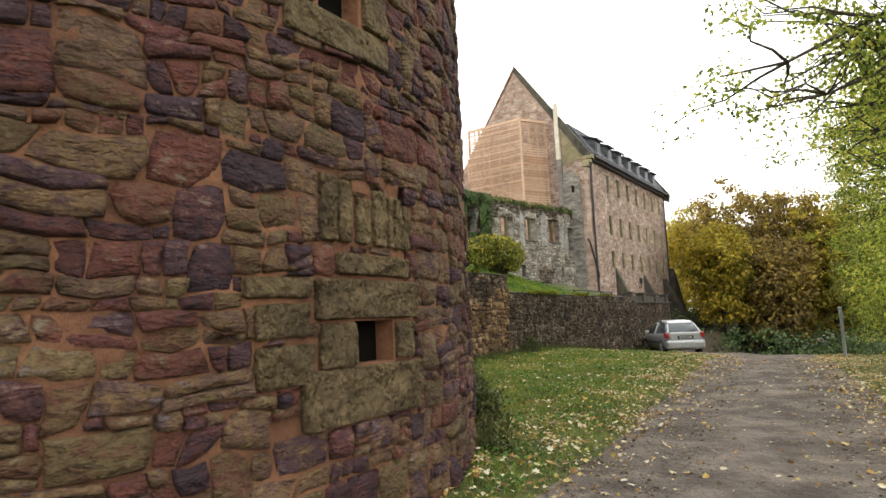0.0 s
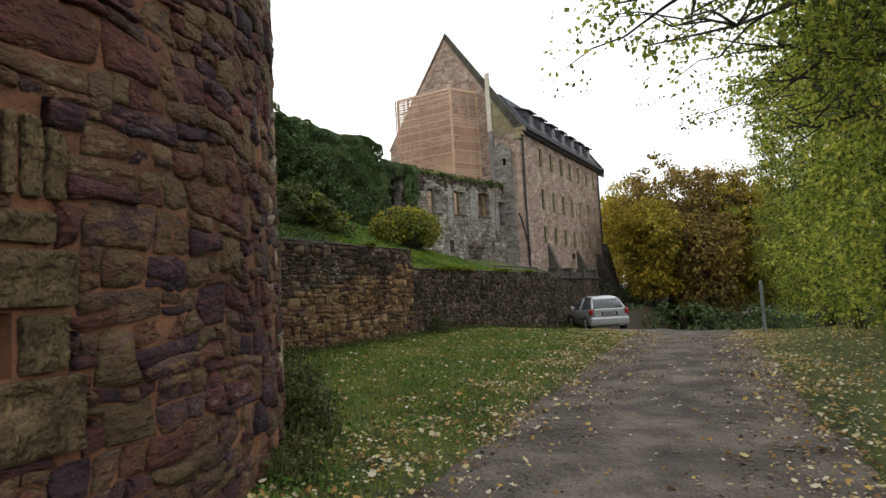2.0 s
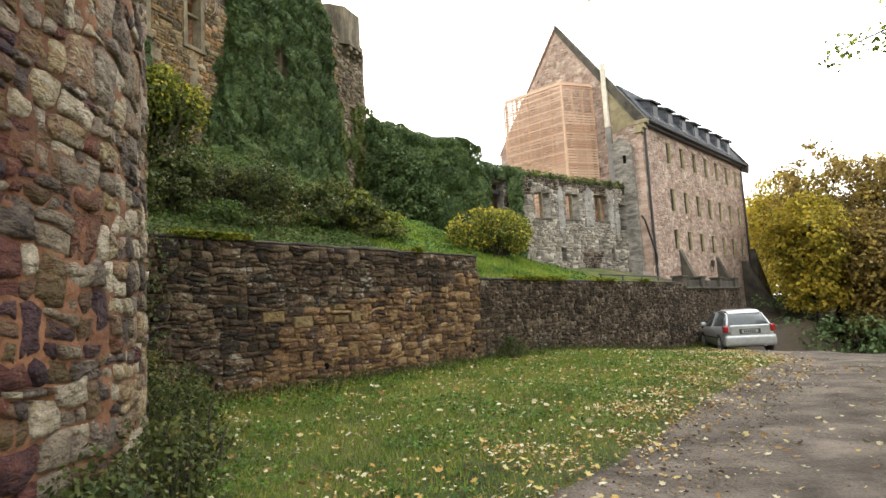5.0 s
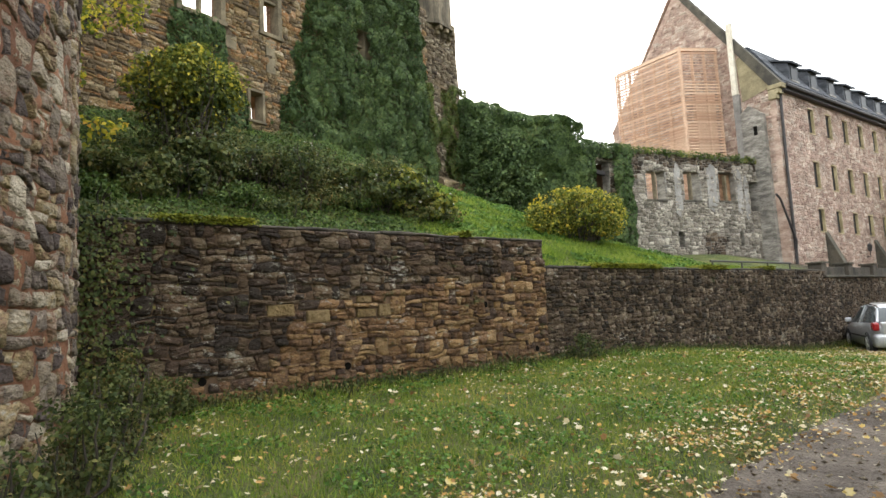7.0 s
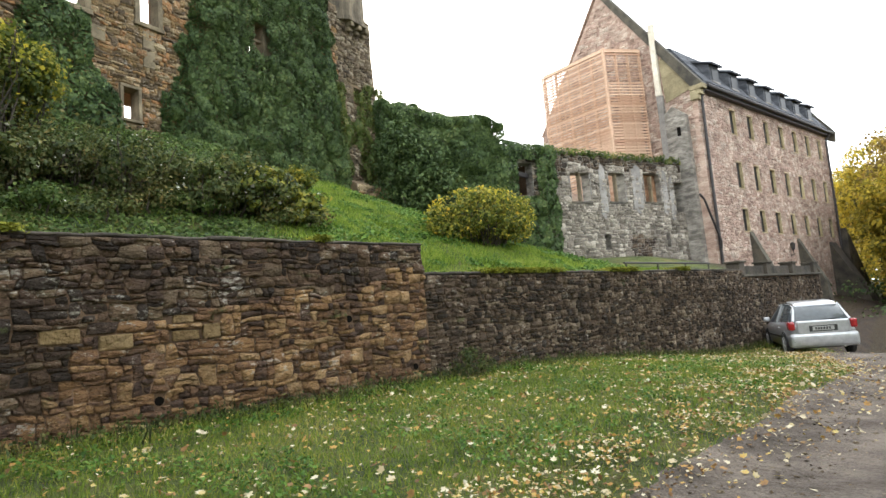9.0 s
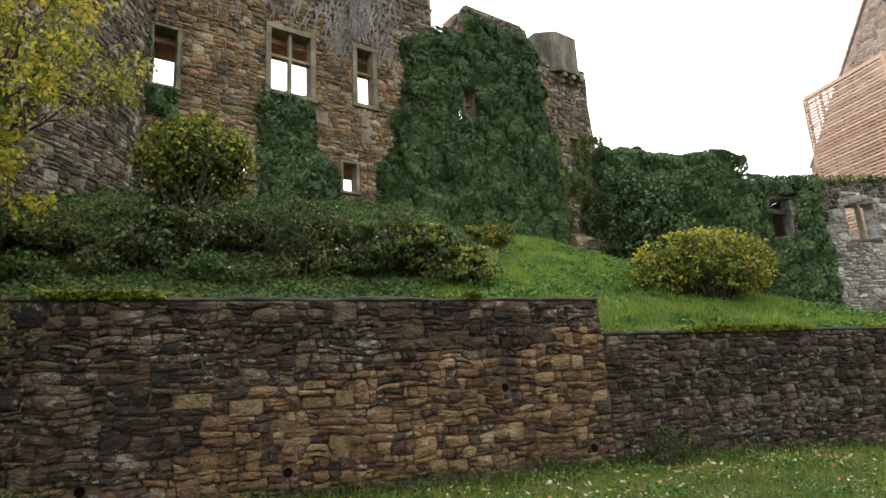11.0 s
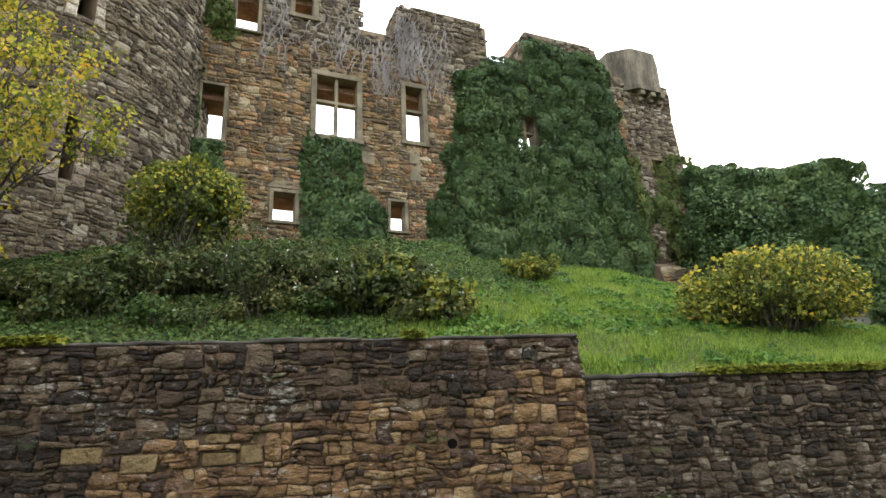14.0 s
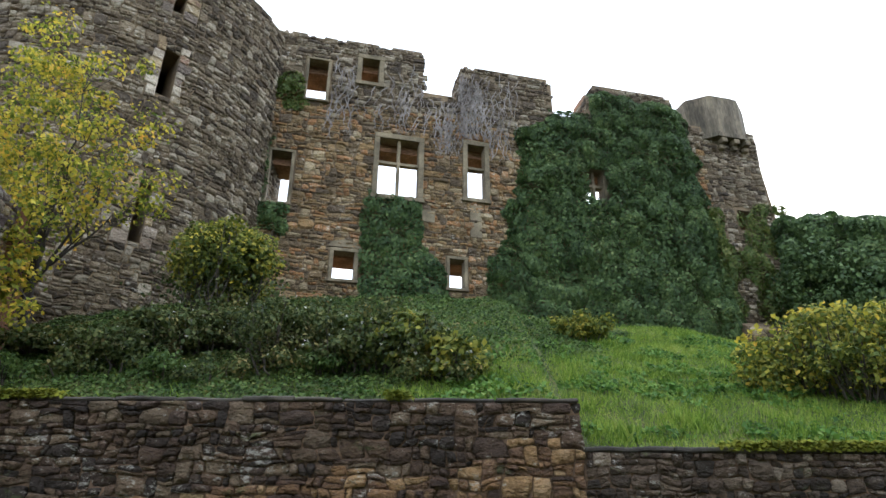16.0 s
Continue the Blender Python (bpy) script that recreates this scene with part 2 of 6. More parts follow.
LITTER = leafy("fallen_leaves", [(0.08, (0.10, 0.055, 0.028)), (0.26, (0.22, 0.120, 0.045)), (0.34, (0.30, 0.175, 0.065)), (0.42, (0.42, 0.24, 0.06)), (0.50, (0.46, 0.36, 0.11)), (0.62, (0.44, 0.37, 0.23)), (0.80, (0.58, 0.52, 0.37)), (0.95, (0.62, 0.58, 0.46))], 0.15, 0.6, 5.0)
IVY = leafy("ivy_leaves", [(0.12, (0.024, 0.044, 0.016)), (0.45, (0.059, 0.096, 0.032)), (0.75, (0.108, 0.156, 0.050)), (0.95, (0.196, 0.234, 0.082))], 0.2, 0.55, 0.9)
IVY_LIGHT = leafy("light_ivy_leaves", [(0.2, (0.05, 0.08, 0.018)), (0.6, (0.10, 0.125, 0.03)), (0.9, (0.19, 0.19, 0.05))], 0.25, 0.5)
SHRUB = leafy("shrub_leaves", [(0.15, (0.032, 0.055, 0.014)), (0.45, (0.078, 0.115, 0.026)), (0.72, (0.15, 0.18, 0.042)), (0.95, (0.33, 0.27, 0.08))], 0.35)
YELLOWING = leafy("yellowing_leaves", [(0.15, (0.045, 0.068, 0.014)), (0.45, (0.120, 0.150, 0.026)), (0.70, (0.29, 0.28, 0.042)), (0.95, (0.52, 0.39, 0.06))], 0.4)
TURNING = leafy("turning_leaves", [(0.15, (0.074, 0.112, 0.018)), (0.40, (0.230, 0.250, 0.031)), (0.68, (0.567, 0.475, 0.050)), (0.95, (0.702, 0.375, 0.055))], 0.5)
YELLOW = leafy("yellow_leaves", [(0.15, (0.10, 0.125, 0.02)), (0.40, (0.27, 0.27, 0.034)), (0.70, (0.58, 0.47, 0.05)), (0.95, (0.60, 0.34, 0.05))], 0.5)
GREENLEAF = leafy("green_leaves", [(0.15, (0.050, 0.078, 0.015)), (0.40, (0.165, 0.225, 0.038)), (0.68, (0.42, 0.45, 0.075)), (0.95, (0.64, 0.55, 0.105))], 0.52)
BROWNLEAF = leafy("autumn_brown_leaves", [(0.15, (0.08, 0.068, 0.026)), (0.45, (0.21, 0.145, 0.045)), (0.7, (0.33, 0.235, 0.06)), (0.92, (0.50, 0.39, 0.065))], 0.45, patch=0.35)
GOLDLEAF = leafy("autumn_gold_leaves", [(0.15, (0.12, 0.115, 0.024)), (0.45, (0.32, 0.27, 0.038)), (0.75, (0.55, 0.42, 0.05)), (0.95, (0.45, 0.25, 0.05))], 0.45, patch=0.35)
WEED = leafy("ground_ivy", [(0.15, (0.024, 0.046, 0.012)), (0.5, (0.062, 0.108, 0.022)), (0.8, (0.14, 0.185, 0.045)), (0.95, (0.24, 0.16, 0.06))], 0.3)
BRAMBLE = leafy("bramble_leaves", [(0.15, (0.024, 0.038, 0.012)), (0.45, (0.062, 0.084, 0.022)), (0.72, (0.120, 0.130, 0.036)), (0.95, (0.28, 0.20, 0.07))], 0.3)
INNERSTONE = surface("inner_red_stone", [(0.25, (0.22, 0.125, 0.070)), (0.75, (0.40, 0.225, 0.125))], grain=9, grain_amt=0.7, bump=0.9, bump_scale=14, bump_dist=0.04, squash=(1, 1, 2.5))
MOSS = leafy("bright_moss", [(0.2, (0.10, 0.12, 0.015)), (0.6, (0.19, 0.20, 0.02)), (0.9, (0.27, 0.26, 0.03))], 0.2, 0.9)
DRYSTEM = surface("dry_stems", [(0.2, (0.197, 0.164, 0.144)), (0.8, (0.394, 0.353, 0.320))], grain=20, bump=0)
BARK = surface("bark", [(0.2, (0.035, 0.028, 0.022)), (0.8, (0.11, 0.09, 0.07))], grain=12, bump=0.8, bump_scale=30, squash=(1, 1, 0.3))
SEED = leafy("pale_seed_heads", [(0.2, (0.30, 0.29, 0.24)), (0.8, (0.55, 0.53, 0.46))], 0.2)
FARSTONE = surface("pink_rubble_far", [(0.22, (0.354, 0.240, 0.189)), (0.5, (0.481, 0.345, 0.272)), (0.78, (0.569, 0.443, 0.354))], grain=5.5, grain_amt=0.6, stain=0.3, stain_amt=0.2, bump=0.8, bump_scale=8, bump_dist=0.03, squash=(1, 1, 2.2))
RUINSTONE = surface("grey_rubble_far", [(0.25, (0.16, 0.145, 0.125)), (0.5, (0.27, 0.245, 0.21)), (0.75, (0.38, 0.35, 0.30))], grain=3.2, grain_amt=0.6, stain=0.4, stain_amt=0.3, bump=0.8, bump_scale=8, bump_dist=0.04, squash=(1, 1, 2.2))
SLATE = surface("dark_slate", [(0.2, (0.055, 0.060, 0.070)), (0.8, (0.135, 0.14, 0.155))], grain=6, bump=0.5, bump_scale=12, squash=(1, 1, 3))
OLDTILE = surface("mossy_roof", [(0.2, (0.055, 0.050, 0.042)), (0.8, (0.13, 0.115, 0.085))], grain=5, bump=0.6, bump_scale=10, moss=0.05)
OCHRE = surface("ochre_plaster", [(0.2, (0.26, 0.215, 0.125)), (0.8, (0.40, 0.34, 0.205))], grain=3, stain_amt=0.4, stain=0.6)
PALEPOST = surface("pale_lime_render", [(0.2, (0.62, 0.56, 0.45)), (0.8, (0.78, 0.72, 0.60))], grain=3, stain_amt=0.15)
CEMENT = surface("grey_cement", [(0.2, (0.24, 0.22, 0.20)), (0.8, (0.38, 0.36, 0.33))], grain=4)
LARCH = surface("larch_slats", [(0.2, (0.50, 0.31, 0.205)), (0.8, (0.70, 0.49, 0.35))], "island", grain=5, stain_amt=0.15, bump=0.2)
LARCHOBJ = surface("larch_slat_boards", [(0.2, (0.50, 0.31, 0.205)), (0.8, (0.70, 0.49, 0.35))], "object", grain=5, stain_amt=0.15, bump=0.2)
OLDIRON = plain("dark_iron", (0.05, 0.045, 0.045), 0.6, 0.4)
DARKGLASS = plain("dark_pane", (0.02, 0.02, 0.022), 0.35, spec=0.15)
# near-black colour painted in for the shade inside openings
SHADE_BLACK = plain("shade_black", (0.008, 0.007, 0.006), 1.0, spec=0.0)
WINSTONE = surface("window_sandstone", [(0.2, (0.42, 0.34, 0.19)), (0.8, (0.58, 0.48, 0.29))], grain=3)
CARPAINT = plain("silver_paint", (0.46, 0.47, 0.49), 0.28, 0.6, 0.6)
CARGLASS = plain("tinted_glass", (0.05, 0.06, 0.065), 0.06, 0.0, 0.3)
RUBBER = plain("tyre_rubber", (0.02, 0.02, 0.02), 0.85)
ALLOY = plain("alloy", (0.5, 0.5, 0.5), 0.35, 0.8)
REDLENS = plain("red_lens", (0.30, 0.012, 0.016), 0.15, 0, 0.6)
PLATE = plain("white_plate", (0.40, 0.40, 0.39), 0.4)
BLACKTRIM = plain("black_trim", (0.025, 0.025, 0.025), 0.6)
GALV = plain("galvanised_steel", (0.28, 0.29, 0.29), 0.5, 0.6)


# ---- geometry helpers ----
def mesh_data(name, verts, faces, material, smooth=False):
    me = bpy.data.meshes.new(name)
    me.from_pydata([tuple(v) for v in verts], [], [tuple(int(i) for i in f) for f in faces])
    if smooth:
        me.polygons.foreach_set("use_smooth", [True] * len(me.polygons))
    me.materials.append(material)
    me.update()
    return me


def fast_mesh(name, verts, tris, material, smooth=False):
    """One mesh from arrays of vertices and triangles."""
    me = bpy.data.meshes.new(name)
    verts, tris = np.asarray(verts, np.float32), np.asarray(tris, np.int32)
    me.vertices.add(len(verts))
    me.vertices.foreach_set("co", verts.ravel())
    me.loops.add(tris.size)
    me.loops.foreach_set("vertex_index", tris.ravel())
    me.polygons.add(len(tris))
    me.polygons.foreach_set("loop_start", np.arange(0, tris.size, 3, dtype=np.int32))
    if smooth:
        me.polygons.foreach_set("use_smooth", np.ones(len(tris), bool))
    me.materials.append(material)
    me.update(calc_edges=True)
    me.validate()
    return me


def thing(name, label, category, at=(0, 0, 0), group="", kind=""):
    e = new(name)
    e.empty_display_size = 0.2
    e.matrix_world = Matrix.Translation(at)
    return tagged(e, label, category, group, kind)


def part(name, vf, material, parent=None, label="", smooth=False):
    """Links (verts, faces) or a bmesh as one mesh under a thing or a part. Coordinates are the parent's."""
    if isinstance(vf, bmesh.types.BMesh):
        me = bpy.data.meshes.new(name)
        vf.to_mesh(me)
        vf.free()
        me.materials.append(material)
        if smooth:
            me.polygons.foreach_set("use_smooth", [True] * len(me.polygons))
    else:
        me = mesh_data(name, vf[0], vf[1], material, smooth)
    ob = new(name, me)
    if parent is not None:
        ob.parent = parent
    return tagged(ob, label) if label else ob


def box(x0, x1, y0, y1, z0, z1):
    v = [(x, y, z) for z in (z0, z1) for y in (y0, y1) for x in (x0, x1)]
    return v, [(0, 2, 3, 1), (4, 5, 7, 6), (0, 1, 5, 4), (2, 6, 7, 3), (0, 4, 6, 2), (1, 3, 7, 5)]


def rbox(x0, x1, y0, y1, z0, z1, r=0.02, seg=2):
    bm = bmesh.new()
    v, f = box(x0, x1, y0, y1, z0, z1)
    vs = [bm.verts.new(p) for p in v]
    for q in f:
        bm.faces.new([vs[i] for i in q])
    bmesh.ops.bevel(bm, geom=list(bm.edges), offset=r, segments=seg, affect="EDGES", profile=0.6)
    return bm


def moved(vf, m):
    return [m @ Vector(p) for p in vf[0]], vf[1]


def joined(*many):
    V, Fs = [], []
    for v, f in many:
        k = len(V)
        V += list(v)
        Fs += [tuple(i + k for i in q) for q in f]
    return V, Fs


def prism(poly, d0, d1, axis="y"):
    """A polygon in two axes swept along the third from d0 to d1."""
    def put(a, b, d):
        return {"y": (a, d, b), "x": (d, a, b), "z": (a, b, d)}[axis]
    n = len(poly)
    v = [put(a, b, d0) for a, b in poly] + [put(a, b, d1) for a, b in poly]
    f = [tuple(range(n)), tuple(range(2 * n - 1, n - 1, -1))] + [(i, (i + 1) % n, n + (i + 1) % n, n + i) for i in range(n)]
    return v, f


def tube(points, radii, sides=7):
    pts = [Vector(p) for p in points]
    if isinstance(radii, (int, float)):
        radii = [radii] * len(pts)
    V, Fs = [], []
    for i, p in enumerate(pts):
        d = (pts[min(i + 1, len(pts) - 1)] - pts[max(i - 1, 0)]).normalized()
        a = d.orthogonal().normalized() if i == 0 else (a - d * a.dot(d)).normalized()
        b = d.cross(a)
        for k in range(sides):
            w = 2 * math.pi * k / sides
            V.append(p + (a * math.cos(w) + b * math.sin(w)) * radii[i])
    for i in range(len(pts) - 1):
        for k in range(sides):
            q, r = i * sides + k, i * sides + (k + 1) % sides
            Fs.append((q, r, r + sides, q + sides))
    Fs.append(tuple(range(sides - 1, -1, -1)))
    Fs.append(tuple(range(len(V) - sides, len(V))))
    return V, Fs


def cells_wall(sb, zb, solid, thick):
    """A wall in s (along), y (0 front to thick behind) and z, of the solid cells of a grid, with real holes through it."""
    ns, nz = len(sb) - 1, len(zb) - 1
    on = [[solid((sb[i] + sb[i + 1]) / 2, (zb[j] + zb[j + 1]) / 2) for j in range(nz)] for i in range(ns)]
    idx, V, Fs = {}, [], []

    def vid(i, j, d):
        if (i, j, d) not in idx:
            idx[i, j, d] = len(V)
            V.append((sb[i], d * thick, zb[j]))
        return idx[i, j, d]

    def at(i, j):
        return 0 <= i < ns and 0 <= j < nz and on[i][j]
    for i in range(ns):
        for j in range(nz):
            if not on[i][j]:
                continue
            a, b, c, d = (i, j), (i + 1, j), (i + 1, j + 1), (i, j + 1)
            Fs.append([vid(*p, 0) for p in (a, b, c, d)])
            Fs.append([vid(*p, 1) for p in (d, c, b, a)])
            for near, (p, q) in (((i, j - 1), (b, a)), ((i + 1, j), (c, b)), ((i, j + 1), (d, c)), ((i - 1, j), (a, d))):
                if not at(*near):
                    Fs.append([vid(*p, 0), vid(*q, 0), vid(*q, 1), vid(*p, 1)])
    return V, Fs


def breaks(lo, hi, step, extra):
    vals = set(round(lo + (hi - lo) * i / max(1, round((hi - lo) / step)), 3) for i in range(round((hi - lo) / step) + 1))
    keep = sorted(set(round(e, 3) for e in extra if lo <= e <= hi) | {round(lo, 3), round(hi, 3)})
    return sorted(set(keep) | {v for v in vals if min(abs(v - k) for k in keep) > 0.06})


# ---- stones ----
def clipped(pl, rects):
    """The outline cut back from the rectangles (s0, z0, s1, z1) on the side that leaves more, or None."""
    for a, b, c, d in rects:
        ss, zz = [p[0] for p in pl], [p[1] for p in pl]
        s0, s1, z0, z1 = min(ss), max(ss), min(zz), max(zz)
        if s1 <= a or s0 >= c or z1 <= b or z0 >= d:
            continue
        cuts = [((a - s0) * (z1 - z0), [(min(p[0], a), p[1]) for p in pl]), ((s1 - c) * (z1 - z0), [(max(p[0], c), p[1]) for p in pl]),
                ((b - z0) * (s1 - s0), [(p[0], min(p[1], b)) for p in pl]), ((z1 - d) * (s1 - s0), [(p[0], max(p[1], d)) for p in pl])]
        area, pl = max(cuts, key=lambda q: q[0])
        if area < 0.004:
            return None
    return pl


def courses(s0, s1, z0, z1, hs, ws, seed, free=None, top=None, wave=0.30, rects=()):
    """Rubble in wavy courses: for each stone its outline as eight (s, z) points, some stones two courses high, some split."""
    r = random.Random(seed)
    lev = [z0]
    while lev[-1] < z1 - hs[0] * 0.7:
        lev.append(lev[-1] + hs[0] + (hs[1] - hs[0]) * r.random() ** 1.4)
    lev[-1] = z1

    def line(k, s):
        if k <= 0 or k >= len(lev) - 1:
            return lev[max(0, min(k, len(lev) - 1))]
        room = min(lev[k] - lev[k - 1], lev[k + 1] - lev[k])
        return lev[k] + wave * room * (1.5 * noise.noise((s * 1.3, k * 3.7, seed)) + 0.8 * noise.noise((s * 4.5, k * 5.1, seed)))
    out, blocked = [], {}
    n = len(lev) - 1
    amp = 0.30 * (hs[0] + hs[1]) / 2

    def bent(p):
        """Draws the outlines out of true, so that no course runs straight."""
        s, z = p
        k = 0.55 / (hs[0] + hs[1])
        f = min(1.0, max(0.0, (z - z0) / 0.1), max(0.0, (z1 - z) / 0.1))
        return (s + amp * (1.5 * noise.noise((s * k, z * k, seed + 0.3)) + 0.9 * noise.noise((s * k * 2.6, z * k * 2.6, seed + 4.3))),
                z + f * amp * (1.6 * noise.noise((s * k * 0.8, z * k, seed + 9.1)) + 0.9 * noise.noise((s * k * 2.4, z * k * 2.4, seed + 13.7))))
    for k in range(n):
        h = lev[k + 1] - lev[k]
        busy = sorted(blocked.get(k, []))
        spans, c = [], s0
        for a, b in busy:
            if a > c + 0.04:
                spans.append((c, a))
            c = max(c, b)
        if s1 > c + 0.04:
            spans.append((c, s1))
        for a, b in spans:
            s, lean = a, 0.0
            while s < b - 0.02:
                w = (ws[0] + (ws[1] - ws[0]) * r.random() ** 1.5) * (0.7 + 0.6 * h / hs[1])
                e = s + w
                if e > b - ws[0] * 0.6:
                    e = b
                nl = 0.0 if e == b else r.uniform(-0.18, 0.18) * h
                high = k + 1
                q = r.random()
                if q < 0.20 and k + 2 <= n and e - s > 0.55 * (lev[k + 2] - lev[k]) and lev[k + 2] - lev[k] < hs[1] * 1.75:
                    high = k + 2
                    blocked.setdefault(k + 1, []).append((s + lean * 0.5, e + nl * 0.5))
                m, hm = (s + e) / 2, (line(k, s) + line(high, s)) / 2
                he = (line(k, e) + line(high, e)) / 2
                poly = [(s - lean, line(k, s)), (m, line(k, m)), (e - nl, line(k, e)), (e, he), (e + nl, line(high, e)), (m, line(high, m)), (s + lean, line(high, s)), (s, hm)]
                bits = [poly]
                if high == k + 1 and h > 0.6 * hs[1] and q > 0.72:
                    f, t = r.uniform(0.35, 0.65), r.uniform(-0.15, 0.15)
                    fa, fb = f - t, f + t
                    L = (s, mixf(line(k, s), line(high, s), fa))
                    C = (m, mixf(line(k, m), line(high, m), f + r.uniform(-0.08, 0.08)))
                    R = (e, mixf(line(k, e), line(high, e), fb))
                    half = lambda p, u: ((p[0] + u[0]) / 2, (p[1] + u[1]) / 2)
                    bits = [[poly[0], poly[1], poly[2], half(poly[2], R), R, C, L, half(L, poly[0])], [L, C, R, half(R, poly[4]), poly[4], poly[5], poly[6], half(poly[6], L)]]
                elif high == k + 1 and 0.60 < q < 0.72 and e - s > 1.6 * h:
                    f = r.uniform(0.3, 0.7)
                    m2 = mixf(s, e, f)
                    lo_m, hi_m = (m2, line(k, m2)), (m2 + r.uniform(-0.15, 0.15) * h, line(high, m2))
                    half = lambda p, u: ((p[0] + u[0]) / 2, (p[1] + u[1]) / 2)
                    bits = [[poly[0], half(poly[0], lo_m), lo_m, half(lo_m, hi_m), hi_m, half(hi_m, poly[6]), poly[6], poly[7]],
                            [lo_m, half(lo_m, poly[2]), poly[2], poly[3], poly[4], half(poly[4], hi_m), hi_m, half(hi_m, lo_m)]]
                for pl in bits:
                    pl = [bent(p) for p in pl]
                    pl = clipped(pl, rects) if rects else pl
                    if pl is None:
                        continue
                    ss, zz = [p[0] for p in pl], [p[1] for p in pl]
                    c = ((min(ss) + max(ss)) / 2, (min(zz) + max(zz)) / 2, max(ss) - min(ss), max(zz) - min(zz))
                    if c[2] > 0.04 and c[3] > 0.025 and (free is None or free(*c)) and (top is None or c[1] + c[3] * 0.45 < top(c[0])):
                        out.append((c, pl))
                s, lean = e, nl
    return out


def mixf(a, b, f):
    return a + (b - a) * f


STONE_T = []
for _k in range(8):
    _j = (_k + 1) % 8
    for _lo in (0, 8):
        STONE_T += [(_lo + _k, _lo + _j, _lo + 8 + _j), (_lo + _k, _lo + 8 + _j, _lo + 8 + _k)]
    STONE_T.append((16 + _k, 16 + _j, 24))
STONE_T = np.array(STONE_T)


def stone_verts(cell, pl, depth, gap, r):
    """A hewn stone: x along, y into the wall, z up, about its middle."""
    (s, z, w, h) = cell
    d = depth * r.uniform(0.35, 1.3)
    P = np.array(pl) - (s, z)
    L = np.maximum(1e-4, np.hypot(P[:, 0], P[:, 1]))
    size = min(w, h)
    pull = np.array([(gap * r.uniform(0.4, 1.1)) + (size * r.uniform(0.0, 0.15) if k % 2 == 0 else size * r.uniform(-0.05, 0.03)) for k in range(8)])
    P = P * np.maximum(0.5, 1 - pull / L)[:, None]
    tx, tz = r.uniform(-0.5, 0.5) * d / max(w, 0.1), r.uniform(-0.5, 0.5) * d / max(h, 0.06)
    ins = np.array([r.uniform(0.03, 0.17) * size for _ in range(8)])
    L2 = np.maximum(1e-4, np.hypot(P[:, 0], P[:, 1]))
    Q = P * np.maximum(0.35, 1 - ins / L2)[:, None]
    V = np.zeros((25, 3))
    V[0:8, 0], V[0:8, 2], V[0:8, 1] = P[:, 0], P[:, 1], 0.06
    V[8:16, 0], V[8:16, 2], V[8:16, 1] = P[:, 0], P[:, 1], -d * np.array([r.uniform(0.1, 0.6) for _ in range(8)])
    V[16:24, 0], V[16:24, 2] = Q[:, 0], Q[:, 1]
    V[16:24, 1] = -d * np.array([r.uniform(0.75, 1.15) for _ in range(8)]) + Q[:, 0] * tx + Q[:, 1] * tz
    V[24] = (r.uniform(-0.15, 0.15) * w, -d * r.uniform(0.95, 1.35), r.uniform(-0.15, 0.15) * h)
    return V


def lay_stones(cells, place, mat_key, parent, seed, near=None, depth=0.05, gap=0.014, name="stone", most=300):
    """Stones set into a wall. place(s, z) gives origin, along and outward; mat_key(cell) the kind of stone.
    The 300 that near() puts first become parts; the rest one mesh for each kind of stone."""
    r = random.Random(seed)
    made, rest = 0, {}
    for c, pl in sorted(cells, key=lambda q: near(q[0]) if near else 0):
        o, along, outw = place(c[0], c[1])
        V = stone_verts(c, pl, depth, gap, r)
        key = mat_key(c)
        if made < most:
            ob = new(name, fast_mesh(name, V, STONE_T, M[key, "object"]))
            ob.parent = parent
            ob.matrix_basis = Matrix.Translation(o) @ Matrix((along, -Vector(outw), (0, 0, 1))).transposed().to_4x4()
            made += 1
        else:
            A, O = np.array(along, float), np.array(outw, float)
            rest.setdefault(key, []).append(np.array(o)[None] + V[:, :1] * A[None] - V[:, 1:2] * O[None] + V[:, 2:] * np.array((0, 0, 1.0))[None])
    for key, many in rest.items():
        T = np.vstack([STONE_T + 25 * i for i in range(len(many))])
        ob = new("stonework", fast_mesh("stonework", np.vstack(many), T, M[key, "island"]))
        ob.parent = parent
        tagged(ob, kind="stuff")


def mortar_bed(s0, s1, z0, z1, step, place, material, parent, seed, low, high, skip=()):
    """Hand-spread mortar: an uneven sheet that laps over the edges of the stones."""
    S, Z = np.arange(s0, s1 + 1e-6, step), np.arange(z0, z1 + 1e-6, step)
    V, T = [], []
    for s in S:
        for z in Z:
            o, along, outw = place(s, z)
            k = 0.5 + 0.75 * noise.noise((s * 2.3, z * 2.3, seed)) + 0.55 * noise.noise((s * 7.5, z * 7.5, seed)) + 0.35 * noise.noise((s * 19, z * 19, seed))
            d = low + (high - low) * min(1.15, max(0.0, k))
            V.append((o[0] + outw[0] * d, o[1] + outw[1] * d, o[2]))
    m = len(Z)
    for i in range(len(S) - 1):
        for j in range(m - 1):
            cs, cz = S[i] + step / 2, Z[j] + step / 2
            if any(a - step * 0.6 < cs < c + step * 0.6 and b - step * 0.6 < cz < d + step * 0.6 for a, b, c, d in skip):
                continue
            q = i * m + j
            T += [(q, q + m, q + m + 1), (q, q + m + 1, q + 1)]
    ob = new("mortar", fast_mesh("mortar", V, T, material, True))
    ob.parent = parent
    return ob


